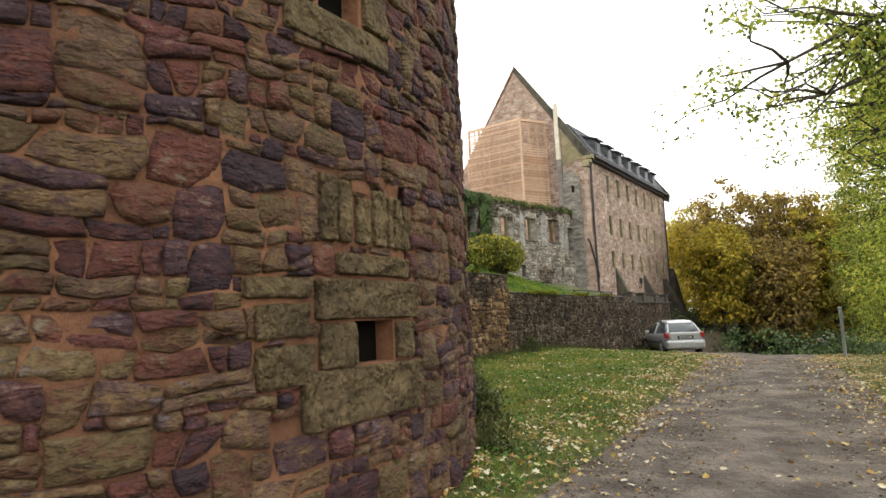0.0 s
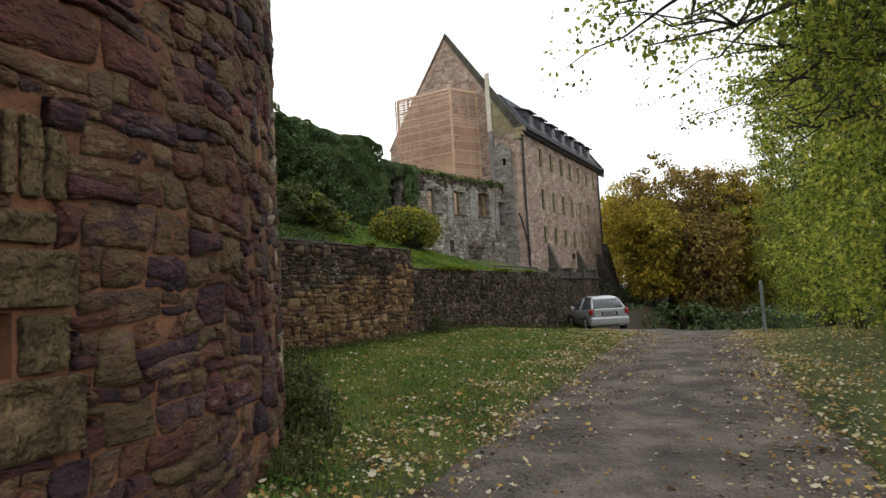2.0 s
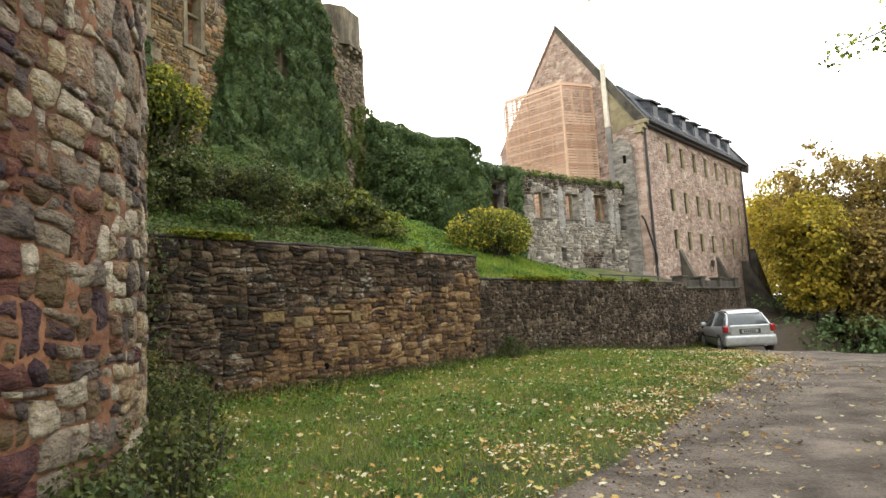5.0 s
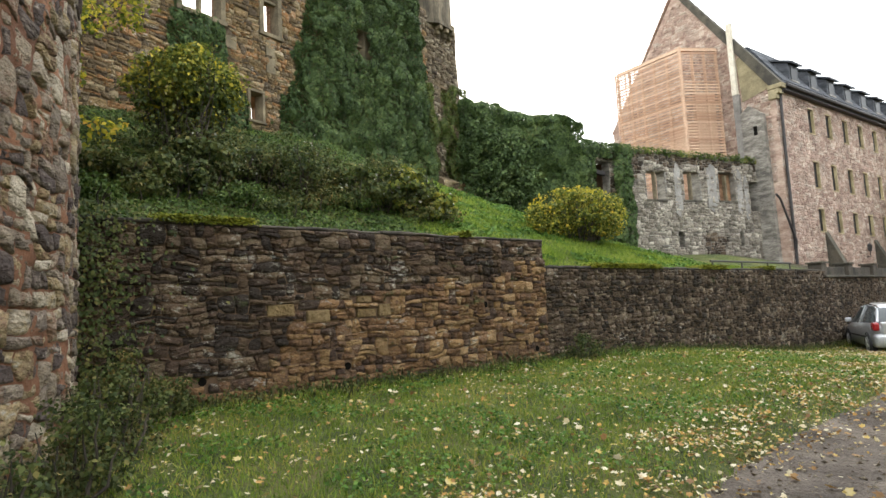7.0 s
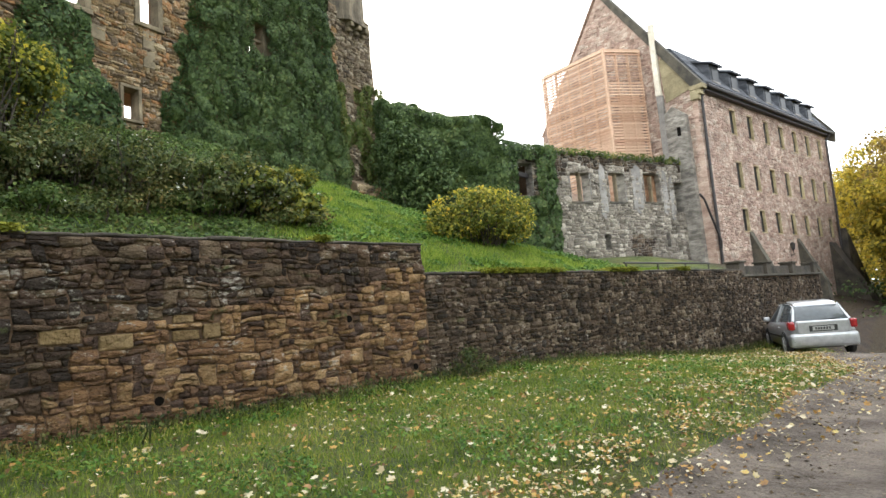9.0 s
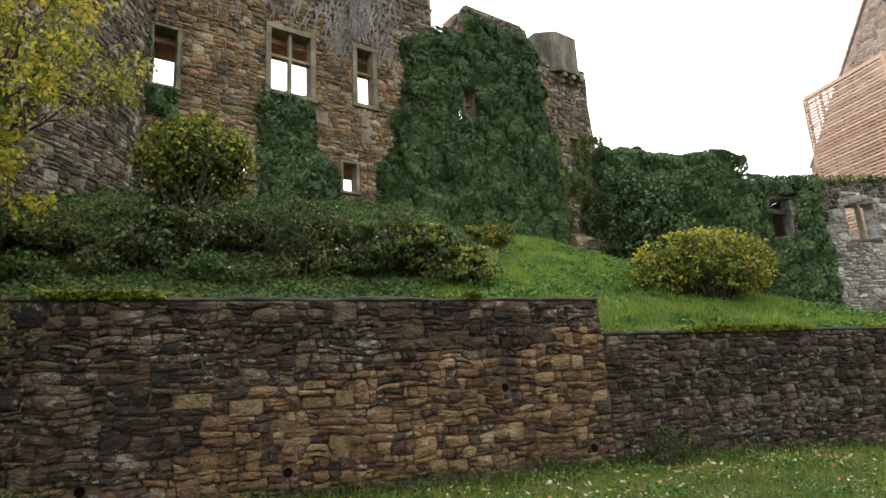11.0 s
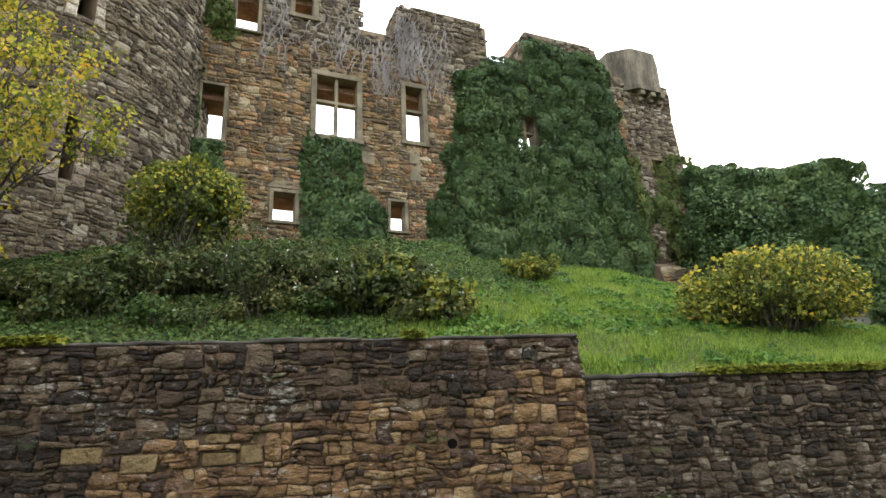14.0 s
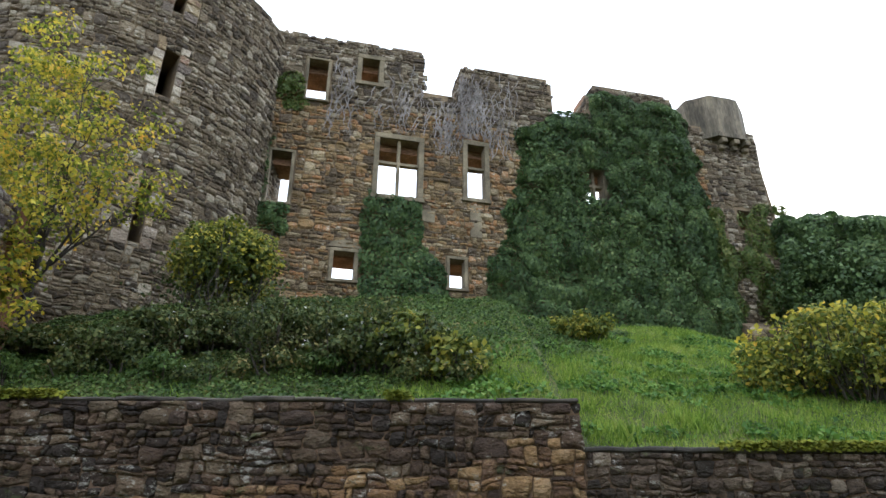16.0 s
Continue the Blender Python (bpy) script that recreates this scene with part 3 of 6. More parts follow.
# ---- leaves, grass, wood ----
def leaf_mesh(name, centres, normals, sizes, material, seed, droop=0.5, shape="oval"):
    """Many folded leaves in one mesh, each facing about its normal."""
    g = np.random.default_rng(seed)
    C, Nn, S = np.asarray(centres, float), np.asarray(normals, float), np.asarray(sizes, float)
    Nn = Nn / np.maximum(1e-6, np.linalg.norm(Nn, axis=1))[:, None]
    down = np.tile(np.array((0, 0, -1.0)), (len(C), 1)) * droop + g.normal(0, 0.55, (len(C), 3))
    L = down - Nn * (down * Nn).sum(1)[:, None]
    L /= np.maximum(1e-6, np.linalg.norm(L, axis=1))[:, None]
    W = np.cross(Nn, L)
    S = S[:, None]
    fold = Nn * S * g.uniform(-0.28, 0.28, (len(C), 1))
    if shape == "oval":
        V = np.stack([C - L * S * 0.5, C - W * S * 0.40 + fold - L * S * 0.05, C + L * S * 0.55, C + W * S * 0.40 + fold - L * S * 0.05], 1).reshape(-1, 3)
        base = np.arange(len(C))[:, None] * 4
        T = np.stack([base + np.array((0, 1, 2)), base + np.array((0, 2, 3))], 1).reshape(-1, 3)
    elif shape == "blade":
        V = np.stack([C - W * S * 0.07, C + W * S * 0.07, C + Nn * S + fold], 1).reshape(-1, 3)
        T = (np.arange(len(C))[:, None] * 3 + np.array((0, 1, 2))[None])
    else:
        lobes = ((0.0, -0.45), (0.22, -0.30), (0.50, -0.22), (0.30, 0.02), (0.46, 0.28), (0.17, 0.22), (0.0, 0.58), (-0.17, 0.22), (-0.46, 0.28), (-0.30, 0.02), (-0.50, -0.22), (-0.22, -0.30))
        curl = g.uniform(-0.35, 0.45, (len(C), 1))
        V = np.stack([C] + [C + W * S * a + L * S * b + Nn * S * curl * (a * a + b * b) * 1.6 for a, b in lobes], 1).reshape(-1, 3)
        base = np.arange(len(C))[:, None] * 13
        T = np.stack([base + np.array((0, 1 + k, 1 + (k + 1) % 12)) for k in range(12)], 1).reshape(-1, 3)
    return fast_mesh(name, V, T, material)


def clump_points(g, centres, radius, per, squash=0.8):
    """Points scattered round clump centres, and the ways out of them."""
    C = np.repeat(np.asarray(centres, float), per, 0)
    d = g.normal(0, 1, C.shape)
    d /= np.linalg.norm(d, axis=1)[:, None]
    r = g.uniform(0.15, 1.0, (len(C), 1)) ** 0.5
    off = d * r * np.repeat(np.broadcast_to(np.asarray(radius, float), len(centres)), per)[:, None]
    off[:, 2] *= squash
    return C + off, d + np.array((0, 0, 0.5))


def ellipsoid_clumps(g, centre, radii, n, shell=0.55):
    d = g.normal(0, 1, (n, 3))
    d /= np.linalg.norm(d, axis=1)[:, None]
    r = g.uniform(shell, 1.0, (n, 1))
    return np.asarray(centre) + d * r * np.asarray(radii)


def crooked(p, q, n, wob, r):
    p, q = Vector(p), Vector(q)
    L = (q - p).length
    pts = [p]
    for i in range(1, n):
        f = i / n
        pts.append(p.lerp(q, f) + Vector((r.uniform(-1, 1), r.uniform(-1, 1), r.uniform(-1, 1))) * wob * L * math.sin(math.pi * f))
    return pts + [q]


def tree(name, label, base, trunk_top, r0, tips, crowns, leaf_mat, leaf_size, clumps, per, clump_r, seed, category="tree", group="", twigs=3, stems=1, squash=0.85):
    """Tapered trunk, limbs to the tips with twigs, and a crown of leaf clumps in ellipsoids (centre, radii)."""
    r = random.Random(seed)
    g = np.random.default_rng(seed)
    t = thing(name, label, category, base, group)
    b = Vector(base)
    top = Vector(trunk_top) - b
    tr = []
    for k in range(stems):
        off = Vector((r.uniform(-0.3, 0.3), r.uniform(-0.3, 0.3), 0)) * (k > 0) * 3 * r0
        path = crooked(off + Vector((0, 0, -0.15)), top + off * 2.5, 6, 0.04, r)
        tr.append(tube(path, [r0 * (1.25 if i == 0 else 1 - 0.11 * i) for i in range(7)], 9))
    part("trunk", joined(*tr), BARK, t, smooth=True)
    ends = []
    for tip in tips:
        tip = Vector(tip) - b
        f = r.uniform(0.35, 0.95)
        start = top * f
        limb = crooked(start, tip, 6, 0.07, r)
        rr = r0 * r.uniform(0.20, 0.32)
        wood = [tube(limb, [rr * (1 - 0.14 * i) for i in range(7)], 6)]
        for _ in range(twigs):
            i = r.randrange(2, 6)
            q = limb[i] + (tip - start).normalized() * r.uniform(0.2, 0.9) + Vector((r.uniform(-1, 1), r.uniform(-1, 1), r.uniform(-0.7, 0.8))) * (tip - start).length * 0.22
            wood.append(tube(crooked(limb[i], q, 4, 0.08, r), [rr * 0.35, rr * 0.28, rr * 0.2, rr * 0.14, rr * 0.08], 5))
            ends.append(q)
        ends.append(tip)
        part("limb", joined(*wood), BARK, t, smooth=True)
    cl = [np.array(e) for e in ends]
    share = sum(c[1][0] * c[1][1] * c[1][2] for c in crowns) or 1
    for centre, radii in crowns:
        n = max(4, int(clumps * radii[0] * radii[1] * radii[2] / share))
        cl += list(ellipsoid_clumps(g, np.array(centre) - np.array(base), radii, n))
    cl = np.array(cl)
    P, D = clump_points(g, cl, g.uniform(0.55, 1.25, len(cl)) * clump_r, per, squash)
    ob = new("crown", leaf_mesh("crown", P, D + g.normal(0, 0.5, P.shape), g.uniform(0.6, 1.2, len(P)) * leaf_size, leaf_mat, seed))
    ob.parent = t
    return t


def shrub(name, label, centre, radii, leaf_mat, leaf_size, clumps, per, clump_r, ground_z, seed, stems=14, extra=None, under=None):
    r = random.Random(seed)
    g = np.random.default_rng(seed)
    base = Vector((centre[0], centre[1], ground_z))
    t = thing(name, label, "shrub", base)
    c = Vector(centre) - base
    for _ in range(stems):
        a, q = r.uniform(0, 2 * math.pi), r.uniform(0.3, 0.95)
        tip = c + Vector((math.cos(a) * radii[0] * q, math.sin(a) * radii[1] * q, radii[2] * r.uniform(-0.1, 0.8)))
        root = Vector((math.cos(a) * radii[0] * 0.3, math.sin(a) * radii[1] * 0.3, -0.25))
        part("stem", tube(crooked(root, tip, 5, 0.07, r), [0.022, 0.019, 0.016, 0.012, 0.008, 0.004], 5), BARK, t)
    cl = ellipsoid_clumps(g, np.array(c), radii, clumps, 0.45)
    cl = cl[cl[:, 2] > 0.05]
    P, D = clump_points(g, cl, g.uniform(0.5, 1.2, len(cl)) * clump_r, per)
    ob = new("crown", leaf_mesh("crown", P, D + g.normal(0, 0.4, P.shape), g.uniform(0.55, 1.2, len(P)) * leaf_size, leaf_mat, seed))
    ob.parent = t
    if extra:
        mat, n, size = extra
        Q = ellipsoid_clumps(g, np.array(c), [k * 1.04 for k in radii], n, 0.9)
        Q = Q[Q[:, 2] > 0]
        o2 = new("foliage", leaf_mesh("foliage", Q, g.normal(0, 1, Q.shape) + np.array((0.5, 0, 0.8)), g.uniform(0.5, 1.2, len(Q)) * size, mat, seed + 1))
        o2.parent = t
    if under:
        mat, n, size = under
        h = c.z
        Q = np.stack([g.normal(0, 0.42, n) * radii[0], g.normal(0, 0.42, n) * radii[1], g.uniform(0.02, 1.0, n) * h], 1)
        o3 = new("lower_growth", leaf_mesh("lower_growth", Q, g.normal(0, 1, Q.shape) + np.array((0.4, 0, 0.5)), g.uniform(0.5, 1.2, n) * size, mat, seed + 2))
        o3.parent = t
        tagged(o3, kind="stuff")
    return t


# ---- lie of the land ----
def ease(v, a, b):
    k = min(1.0, max(0.0, (v - a) / (b - a)))
    return k * k * (3 - 2 * k)


def mixv(a, b, f):
    return a + (b - a) * f


WALL_X, STEP_Y = -7.75, 16.3


def land(x, y):
    """Height of the ground."""
    far = max(0.0, math.hypot(x, y - 20) - 90)
    lane = -0.44 * ease(y, 17, 29) - min(2.2, 0.13 * max(0.0, y - 28.0)) * ease(x, -7.4, -5.2)
    if x > -8.0:
        g = 1 - 0.62 * ease(y, 18, 31)
        rise = 0.17 * ease(-x, 2.1, 3.3) + 0.33 * min(1.0, max(0.0, (-3.0 - x) / 4.75))
        right = 0.05 * max(0.0, x - 1.6)
        return max(-4.0, lane + rise * g + right) - min(3.0, far * 0.02)
    edge = 2.62 - 0.42 * ease(y, STEP_Y - 0.25, STEP_Y + 0.15)
    d = -8.0 - x
    k = mixv(0.55, 0.46, ease(y, 15, 19)) * (1 - 0.72 * ease(y, 19.5, 30))
    t = edge + k * d - 0.35 * ease(y, 22, 29) * (1 - ease(d, 0, 2.5))
    cap = mixv(6.25, 3.3, ease(y, 26, 38))
    t = min(t, cap) if t > cap else t
    t = mixv(t, mixv(2.2, cap, ease(d, 0, 6)), ease(y, 30, 38))
    t = mixv(t, -0.42 + 0.30 * min(d, 6.0) + 0.02 * max(0.0, d - 6), ease(y, 38.45, 38.7))
    return t - min(5.0, far * 0.02)


def bumpy(x, y):
    return land(x, y) + 0.03 * noise.noise((x * 0.9, y * 0.9, 0)) + 0.015 * noise.noise((x * 3.1, y * 3.1, 5))


def line_of(lo, hi, step, outer):
    core = list(np.arange(lo, hi + 1e-6, step))
    d, left, right = step, [], []
    a, b = core[0], core[-1]
    while a > -outer:
        d *= 1.35
        a, b = a - d, b + d
        left.append(a)
        right.append(b)
    return left[::-1] + core + right


xs = sorted(set([x for x in line_of(-22, 6, 0.28, 2500) if abs(x + 8.0) > 0.1] + [-8.02, -7.98]))
ys = line_of(-3, 42, 0.3, 2500)
gv = [(x, y, bumpy(x, y)) for y in ys for x in xs]
nx = len(xs)
gf = [(j * nx + i, j * nx + i + 1, (j + 1) * nx + i + 1, (j + 1) * nx + i) for j in range(len(ys) - 1) for i in range(nx - 1)]
tagged(new("ground", mesh_data("ground", gv, gf, SOIL, True)), "autumn grass ground rising to the castle", "ground", kind="structure")


def road_left(y):
    return -2.15 - 0.022 * y - 0.0011 * y * y * (y > 0) - 1.6 * ease(y, 22, 28) + 0.14 * noise.noise((0.7, y * 0.9, 2)) + 0.06 * noise.noise((3.0, y * 3.1, 2))


def road_right(y):
    return 1.55 - 0.070 * max(0, y) + 0.16 * noise.noise((9.7, y * 0.8, 2)) + 0.06 * noise.noise((5.0, y * 3.1, 2))


rv, rf, ROWN = [], [], 22
rys = list(np.arange(-12, 36, 0.25))
for y in rys:
    a, b = road_left(y), road_right(y)
    for k in range(ROWN + 1):
        f = k / ROWN
        x = mixv(a, b, f)
        lift = 0.03 * min(1, 4 * f, 4 * (1 - f)) - 0.015 * (min(f, 1 - f) < 0.001)
        rut = -0.03 * (math.exp(-((f - 0.28) / 0.09) ** 2) + math.exp(-((f - 0.74) / 0.09) ** 2))
        rv.append((x, y, bumpy(x, y) + lift + rut * 0.5 + 0.004 + 0.04 * ease(y, 20, 26) * (0.02 < f < 0.98)))
for j in range(len(rys) - 1):
    for k in range(ROWN):
        q = j * (ROWN + 1) + k
        rf.append((q, q + 1, q + ROWN + 2, q + ROWN + 1))
tagged(new("road", mesh_data("road", rv, rf, GRAVEL, True)), "gravel and earth track strewn with leaves", "road", kind="structure")

# woodland path climbing beside the far house
pv, pf = [], []
for j in range(30):
    y = 33 + j
    xc = -6.3 - 0.13 * (y - 33)
    for k in range(5):
        x = xc + (k - 2) * 0.45
        pv.append((x, y, bumpy(x, y) + (0.03 if 0 < k < 4 else -0.02)))
for j in range(29):
    for k in range(4):
        q = j * 5 + k
        pf.append((q, q + 1, q + 6, q + 5))
tagged(new("footpath", mesh_data("footpath", pv, pf, FORESTPATH, True)), "brown earth path leading into the wood", "path", kind="structure")

# ---- bastion tower by the track ----
TX, TY, TR, TH = -7.7, 3.46, 5.02, 5.9
HOLES = [(0.0, 1.39, 0.43, 0.29), (-0.057, 3.88, 0.40, 0.44)]     # angle, middle height, width, height


def tower_hole(a, z):
    return any(abs(a - ha) * TR < hw / 2 and abs(z - hz) < hh / 2 for ha, hz, hw, hh in HOLES)


ang = sorted(set([v for v in [round(-2.2 + 4.6 * i / 92, 4) for i in range(93)] if all(abs(v - ha) > hw / 2 / TR + 0.012 for ha, hz, hw, hh in HOLES)] + [ha + sgn * hw / 2 / TR for ha, hz, hw, hh in HOLES for sgn in (-1, 1)]))
ang += [ang[-1] + (2 * math.pi - 4.6) * k / 20 for k in range(1, 20)]
tzs = [-0.5, 0.6] + sorted([hz + sgn * hh / 2 for ha, hz, hw, hh in HOLES for sgn in (-1, 1)]) + [5.5, TH]
tv, tf = [], []
for rad in (TR, TR - 0.9):
    for a in ang:
        for z in tzs:
            tv.append((rad * math.cos(a), rad * math.sin(a), z))
na, nz = len(ang), len(tzs)


def tid(ring, i, j):
    return ring * na * nz + (i % na) * nz + j


for i in range(na):
    for j in range(nz - 1):
        a2 = ang[(i + 1) % na] + (2 * math.pi if i == na - 1 else 0)
        mid_a, mid_z = (ang[i] + a2) / 2, (tzs[j] + tzs[j + 1]) / 2
        if tower_hole(mid_a, mid_z):
            beyond = ((mid_a, tzs[j] - 0.01), (a2 + 0.002, mid_z), (mid_a, tzs[j + 1] + 0.01), (ang[i] - 0.002, mid_z))
            for (p, q), side in zip((((i, j), (i + 1, j)), ((i + 1, j), (i + 1, j + 1)), ((i + 1, j + 1), (i, j + 1)), ((i, j + 1), (i, j))), beyond):
                if tower_hole(*side):
                    continue
                tf.append((tid(0, *q), tid(0, *p), tid(1, *p), tid(1, *q)))
        else:
            tf.append((tid(0, i, j), tid(0, i + 1, j), tid(0, i + 1, j + 1), tid(0, i, j + 1)))
            tf.append((tid(1, i, j + 1), tid(1, i + 1, j + 1), tid(1, i + 1, j), tid(1, i, j)))
    tf.append((tid(0, i, nz - 1), tid(0, i + 1, nz - 1), tid(1, i + 1, nz - 1), tid(1, i, nz - 1)))
bastion = thing("round_tower", "round bastion tower of red and olive rubble sandstone", "tower", (TX, TY, 0), kind="structure")
part("wall", (tv, tf), MORTAR_RED, bastion)
part("roof_slab", tube([(0, 0, TH - 0.4), (0, 0, TH - 0.1)], TR - 0.89, 40), MORTAR_DARK, bastion)
# black panels close behind the loopholes stand in for the shade within
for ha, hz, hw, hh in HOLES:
    part("shade_panel", moved(box(TR - 0.22, TR - 0.16, -hw / 2 - 0.02, hw / 2 + 0.02, hz - hh / 2 - 0.02, hz + hh / 2 + 0.02), Matrix.Rotation(ha, 4, "Z")), SHADE_BLACK, bastion, "black panel painting the shade inside the loophole")
part("inner_floor", tube([(0, 0, 0.2), (0, 0, 0.3)], TR - 0.89, 40), SHADE_BLACK, bastion)


def on_bastion(s, z):
    a = s / TR
    return (TR * math.cos(a), TR * math.sin(a), z), (-math.sin(a), math.cos(a), 0), (math.cos(a), math.sin(a), 0)


# dressed blocks round the loophole: olive hewn stones, and a row of upright stones relieving the lintel
HZ = HOLES[0][1]
BLOCKS = [(-0.04, HZ + 0.295, 1.08, 0.28), (-0.385, HZ - 0.01, 0.34, 0.30), (0.350, HZ + 0.0, 0.24, 0.28), (-0.085, HZ - 0.335, 1.23, 0.37), (0.0, HZ + 0.53, 0.80, 0.16),
          (-0.80, HZ - 0.11, 0.42, 0.26), (-0.82, HZ + 0.16, 0.40, 0.22), (-0.84, HZ + 0.36, 0.48, 0.14)]
BLOCKS += [(s, HZ + 0.66 + h / 2, w, h) for s, w, h in ((-0.455, 0.15, 0.46), (-0.305, 0.13, 0.44), (-0.125, 0.15, 0.34), (0.065, 0.16, 0.42), (0.190, 0.07, 0.40), (0.290, 0.11, 0.40), (0.405, 0.11, 0.36))]
BLOCKS2 = [(HOLES[1][0] * TR, HOLES[1][1] + 0.36, 0.95, 0.26), (HOLES[1][0] * TR, HOLES[1][1] - 0.36, 1.0, 0.26), (HOLES[1][0] * TR - 0.38, HOLES[1][1], 0.3, 0.42), (HOLES[1][0] * TR + 0.38, HOLES[1][1], 0.3, 0.42)]


for bs, bz, bw, bh in BLOCKS + BLOCKS2:
    o, al, ou = on_bastion(bs, bz)
    bm = rbox(-bw / 2 + 0.008, bw / 2 - 0.008, -0.044, 0.15, -bh / 2 + 0.008, bh / 2 - 0.008, 0.022, 2)
    bmesh.ops.subdivide_edges(bm, edges=[e for e in bm.edges if e.calc_length() > 0.12], cuts=3, use_grid_fill=True)
    for v in bm.verts:
        v.co.y += 0.022 * noise.noise((v.co.x * 9 + bs * 3, v.co.z * 9 + bz, 1)) + 0.010 * noise.noise((v.co.x * 26, v.co.z * 26, bs))
        v.co.x += 0.010 * noise.noise((v.co.z * 8 + bs, bz, 3))
        v.co.z += 0.012 * noise.noise((v.co.x * 6, bs, bz))
    ob = part("dressed_block", bm, DRESSED_GREEN, bastion, "olive hewn sandstone block")
    ob.matrix_basis = Matrix.Translation(o) @ Matrix((al, tuple(-c for c in ou), (0, 0, 1))).transposed().to_4x4()

# ---- retaining walls ----
def wall_place(s, z):
    return (WALL_X + 0.008 + 0.008 * math.sin(s * 0.7), s, z), (0, 1, 0), (1, 0, 0)


tall = thing("retaining_wall_tall", "tall brown rubble stone retaining wall with damp top", "wall", kind="structure")
part("core", box(WALL_X - 0.55, WALL_X - 0.0, 8.2, STEP_Y, -0.3, 2.74), MORTAR_DARK, tall)
low = thing("retaining_wall_low", "low dark grey rubble stone retaining wall", "wall", kind="structure")
part("core", box(WALL_X - 0.55, WALL_X - 0.0, STEP_Y + 0.004, 30.2, -0.4, 2.24), MORTAR_DARK, low)
DRAINS = [(9.93, 0.80), (11.98, 0.80), (14.75, 1.60), (16.0, 0.75)]


# no holes are cut: flat black discs paint the weep holes' inner shade
for a, b in DRAINS:
    part("weep_hole_shade", moved(tube([(0, 0, 0), (0, 0, 0.004)], 0.055, 10), pose(WALL_X + 0.0, a, b, 0, 90, 0)), SHADE_BLACK, tall, "flat black disc for the shade in a weep hole")
YELLOWSTONE = surface("yellow_sandstone", [(0.2, (0.185, 0.122, 0.055)), (0.8, (0.281, 0.196, 0.094))], grain=12, grain_amt=0.5, stain=2.0, stain_amt=0.4, bump=1.0, bump_scale=22, bump_dist=0.04)
YBLOCKS = [(10.96, 1.63, 0.40, 0.17), (11.52, 1.53, 0.37, 0.19), (12.31, 1.55, 0.34, 0.13), (12.63, 1.58, 0.24, 0.19), (12.28, 1.75, 0.26, 0.11)]
for bs, bz, bw, bh in YBLOCKS:
    bm = rbox(-bw / 2 + 0.006, bw / 2 - 0.006, -0.052, 0.1, -bh / 2 + 0.006, bh / 2 - 0.006, 0.018, 2)
    for v in bm.verts:
        v.co += Vector((noise.noise(v.co * 8 + Vector((bs, 0, 0))), noise.noise(v.co * 9 + Vector((bs, 4, 0))), noise.noise(v.co * 8 + Vector((bs, 8, 0))))) * 0.02
    ob = part("yellow_block", bm, YELLOWSTONE, tall, "yellow hewn sandstone block")
    ob.matrix_basis = Matrix.Translation((WALL_X, bs, bz)) @ Matrix(((0, 1, 0), (-1, 0, 0), (0, 0, 1))).transposed().to_4x4()
r_cap = random.Random(5)
for owner, a, b, top in ((tall, 8.3, STEP_Y, 2.74), (low, STEP_Y + 0.01, 30.2, 2.24)):
    y = a
    while y < b - 0.05:
        w = min(r_cap.uniform(0.45, 0.95), b - y)
        bm = rbox(WALL_X - 0.60, WALL_X + 0.035 + r_cap.uniform(-0.025, 0.02), y + 0.004, y + w - 0.004, top + 0.002, top + 0.050 + r_cap.uniform(-0.012, 0.012), 0.014, 1)
        bmesh.ops.subdivide_edges(bm, edges=[e for e in bm.edges if e.calc_length() > 0.2], cuts=3, use_grid_fill=True)
        for v in bm.verts:
            v.co += Vector((noise.noise(v.co * 4), noise.noise(v.co * 4 + Vector((7, 0, 0))), noise.noise(v.co * 5))) * 0.018
        part("coping_slab", bm, COPING, owner)
        y += w

# parapet that ends the wall beyond the low stretch
parapet = thing("terrace_parapet", "weathered stone parapet with pillars and a coping", "parapet", kind="structure")
part("core", box(WALL_X - 0.55, WALL_X, 30.204, 38.6, -0.6, 2.02), MORTAR_DARK, parapet)
part("coping", rbox(WALL_X - 0.62, WALL_X + 0.12, 30.1, 38.75, 2.022, 2.10, 0.02), OLDTILE, parapet)
for y in (30.4, 32.9, 35.6, 38.3):
    part("pillar", rbox(WALL_X - 0.45, WALL_X - 0.02, y - 0.24, y + 0.24, 2.104, 2.50, 0.03), COPING, parapet)
    part("pillar_cap", rbox(WALL_X - 0.5, WALL_X + 0.03, y - 0.3, y + 0.3, 2.502, 2.56, 0.02), OLDTILE, parapet)
part("balustrade_panel", rbox(WALL_X - 0.32, WALL_X - 0.14, 30.66, 38.04, 2.104, 2.40, 0.02), COPING, parapet)
end_wall = thing("terrace_end_wall", "rubble end wall of the terrace", "wall", kind="structure")
part("core", box(-13.2, WALL_X - 0.56, 38.2, 38.6, -0.8, 2.02), RUINSTONE, end_wall)
part("coping", rbox(-13.2, WALL_X - 0.63, 38.1, 38.7, 2.022, 2.10, 0.02), CEMENT, end_wall)
rail = thing("terrace_rail", "rusty dark metal handrail along the terrace", "railing")
part("rail", tube([(WALL_X - 0.9, y, 2.58) for y in (24.5, 27, 30.0)], 0.03, 6), OLDIRON, rail)
for y in (24.6, 26.4, 28.2, 29.9):
    part("post", tube([(WALL_X - 0.9, y, 1.6), (WALL_X - 0.9, y, 2.58)], 0.025, 6), OLDIRON, rail)

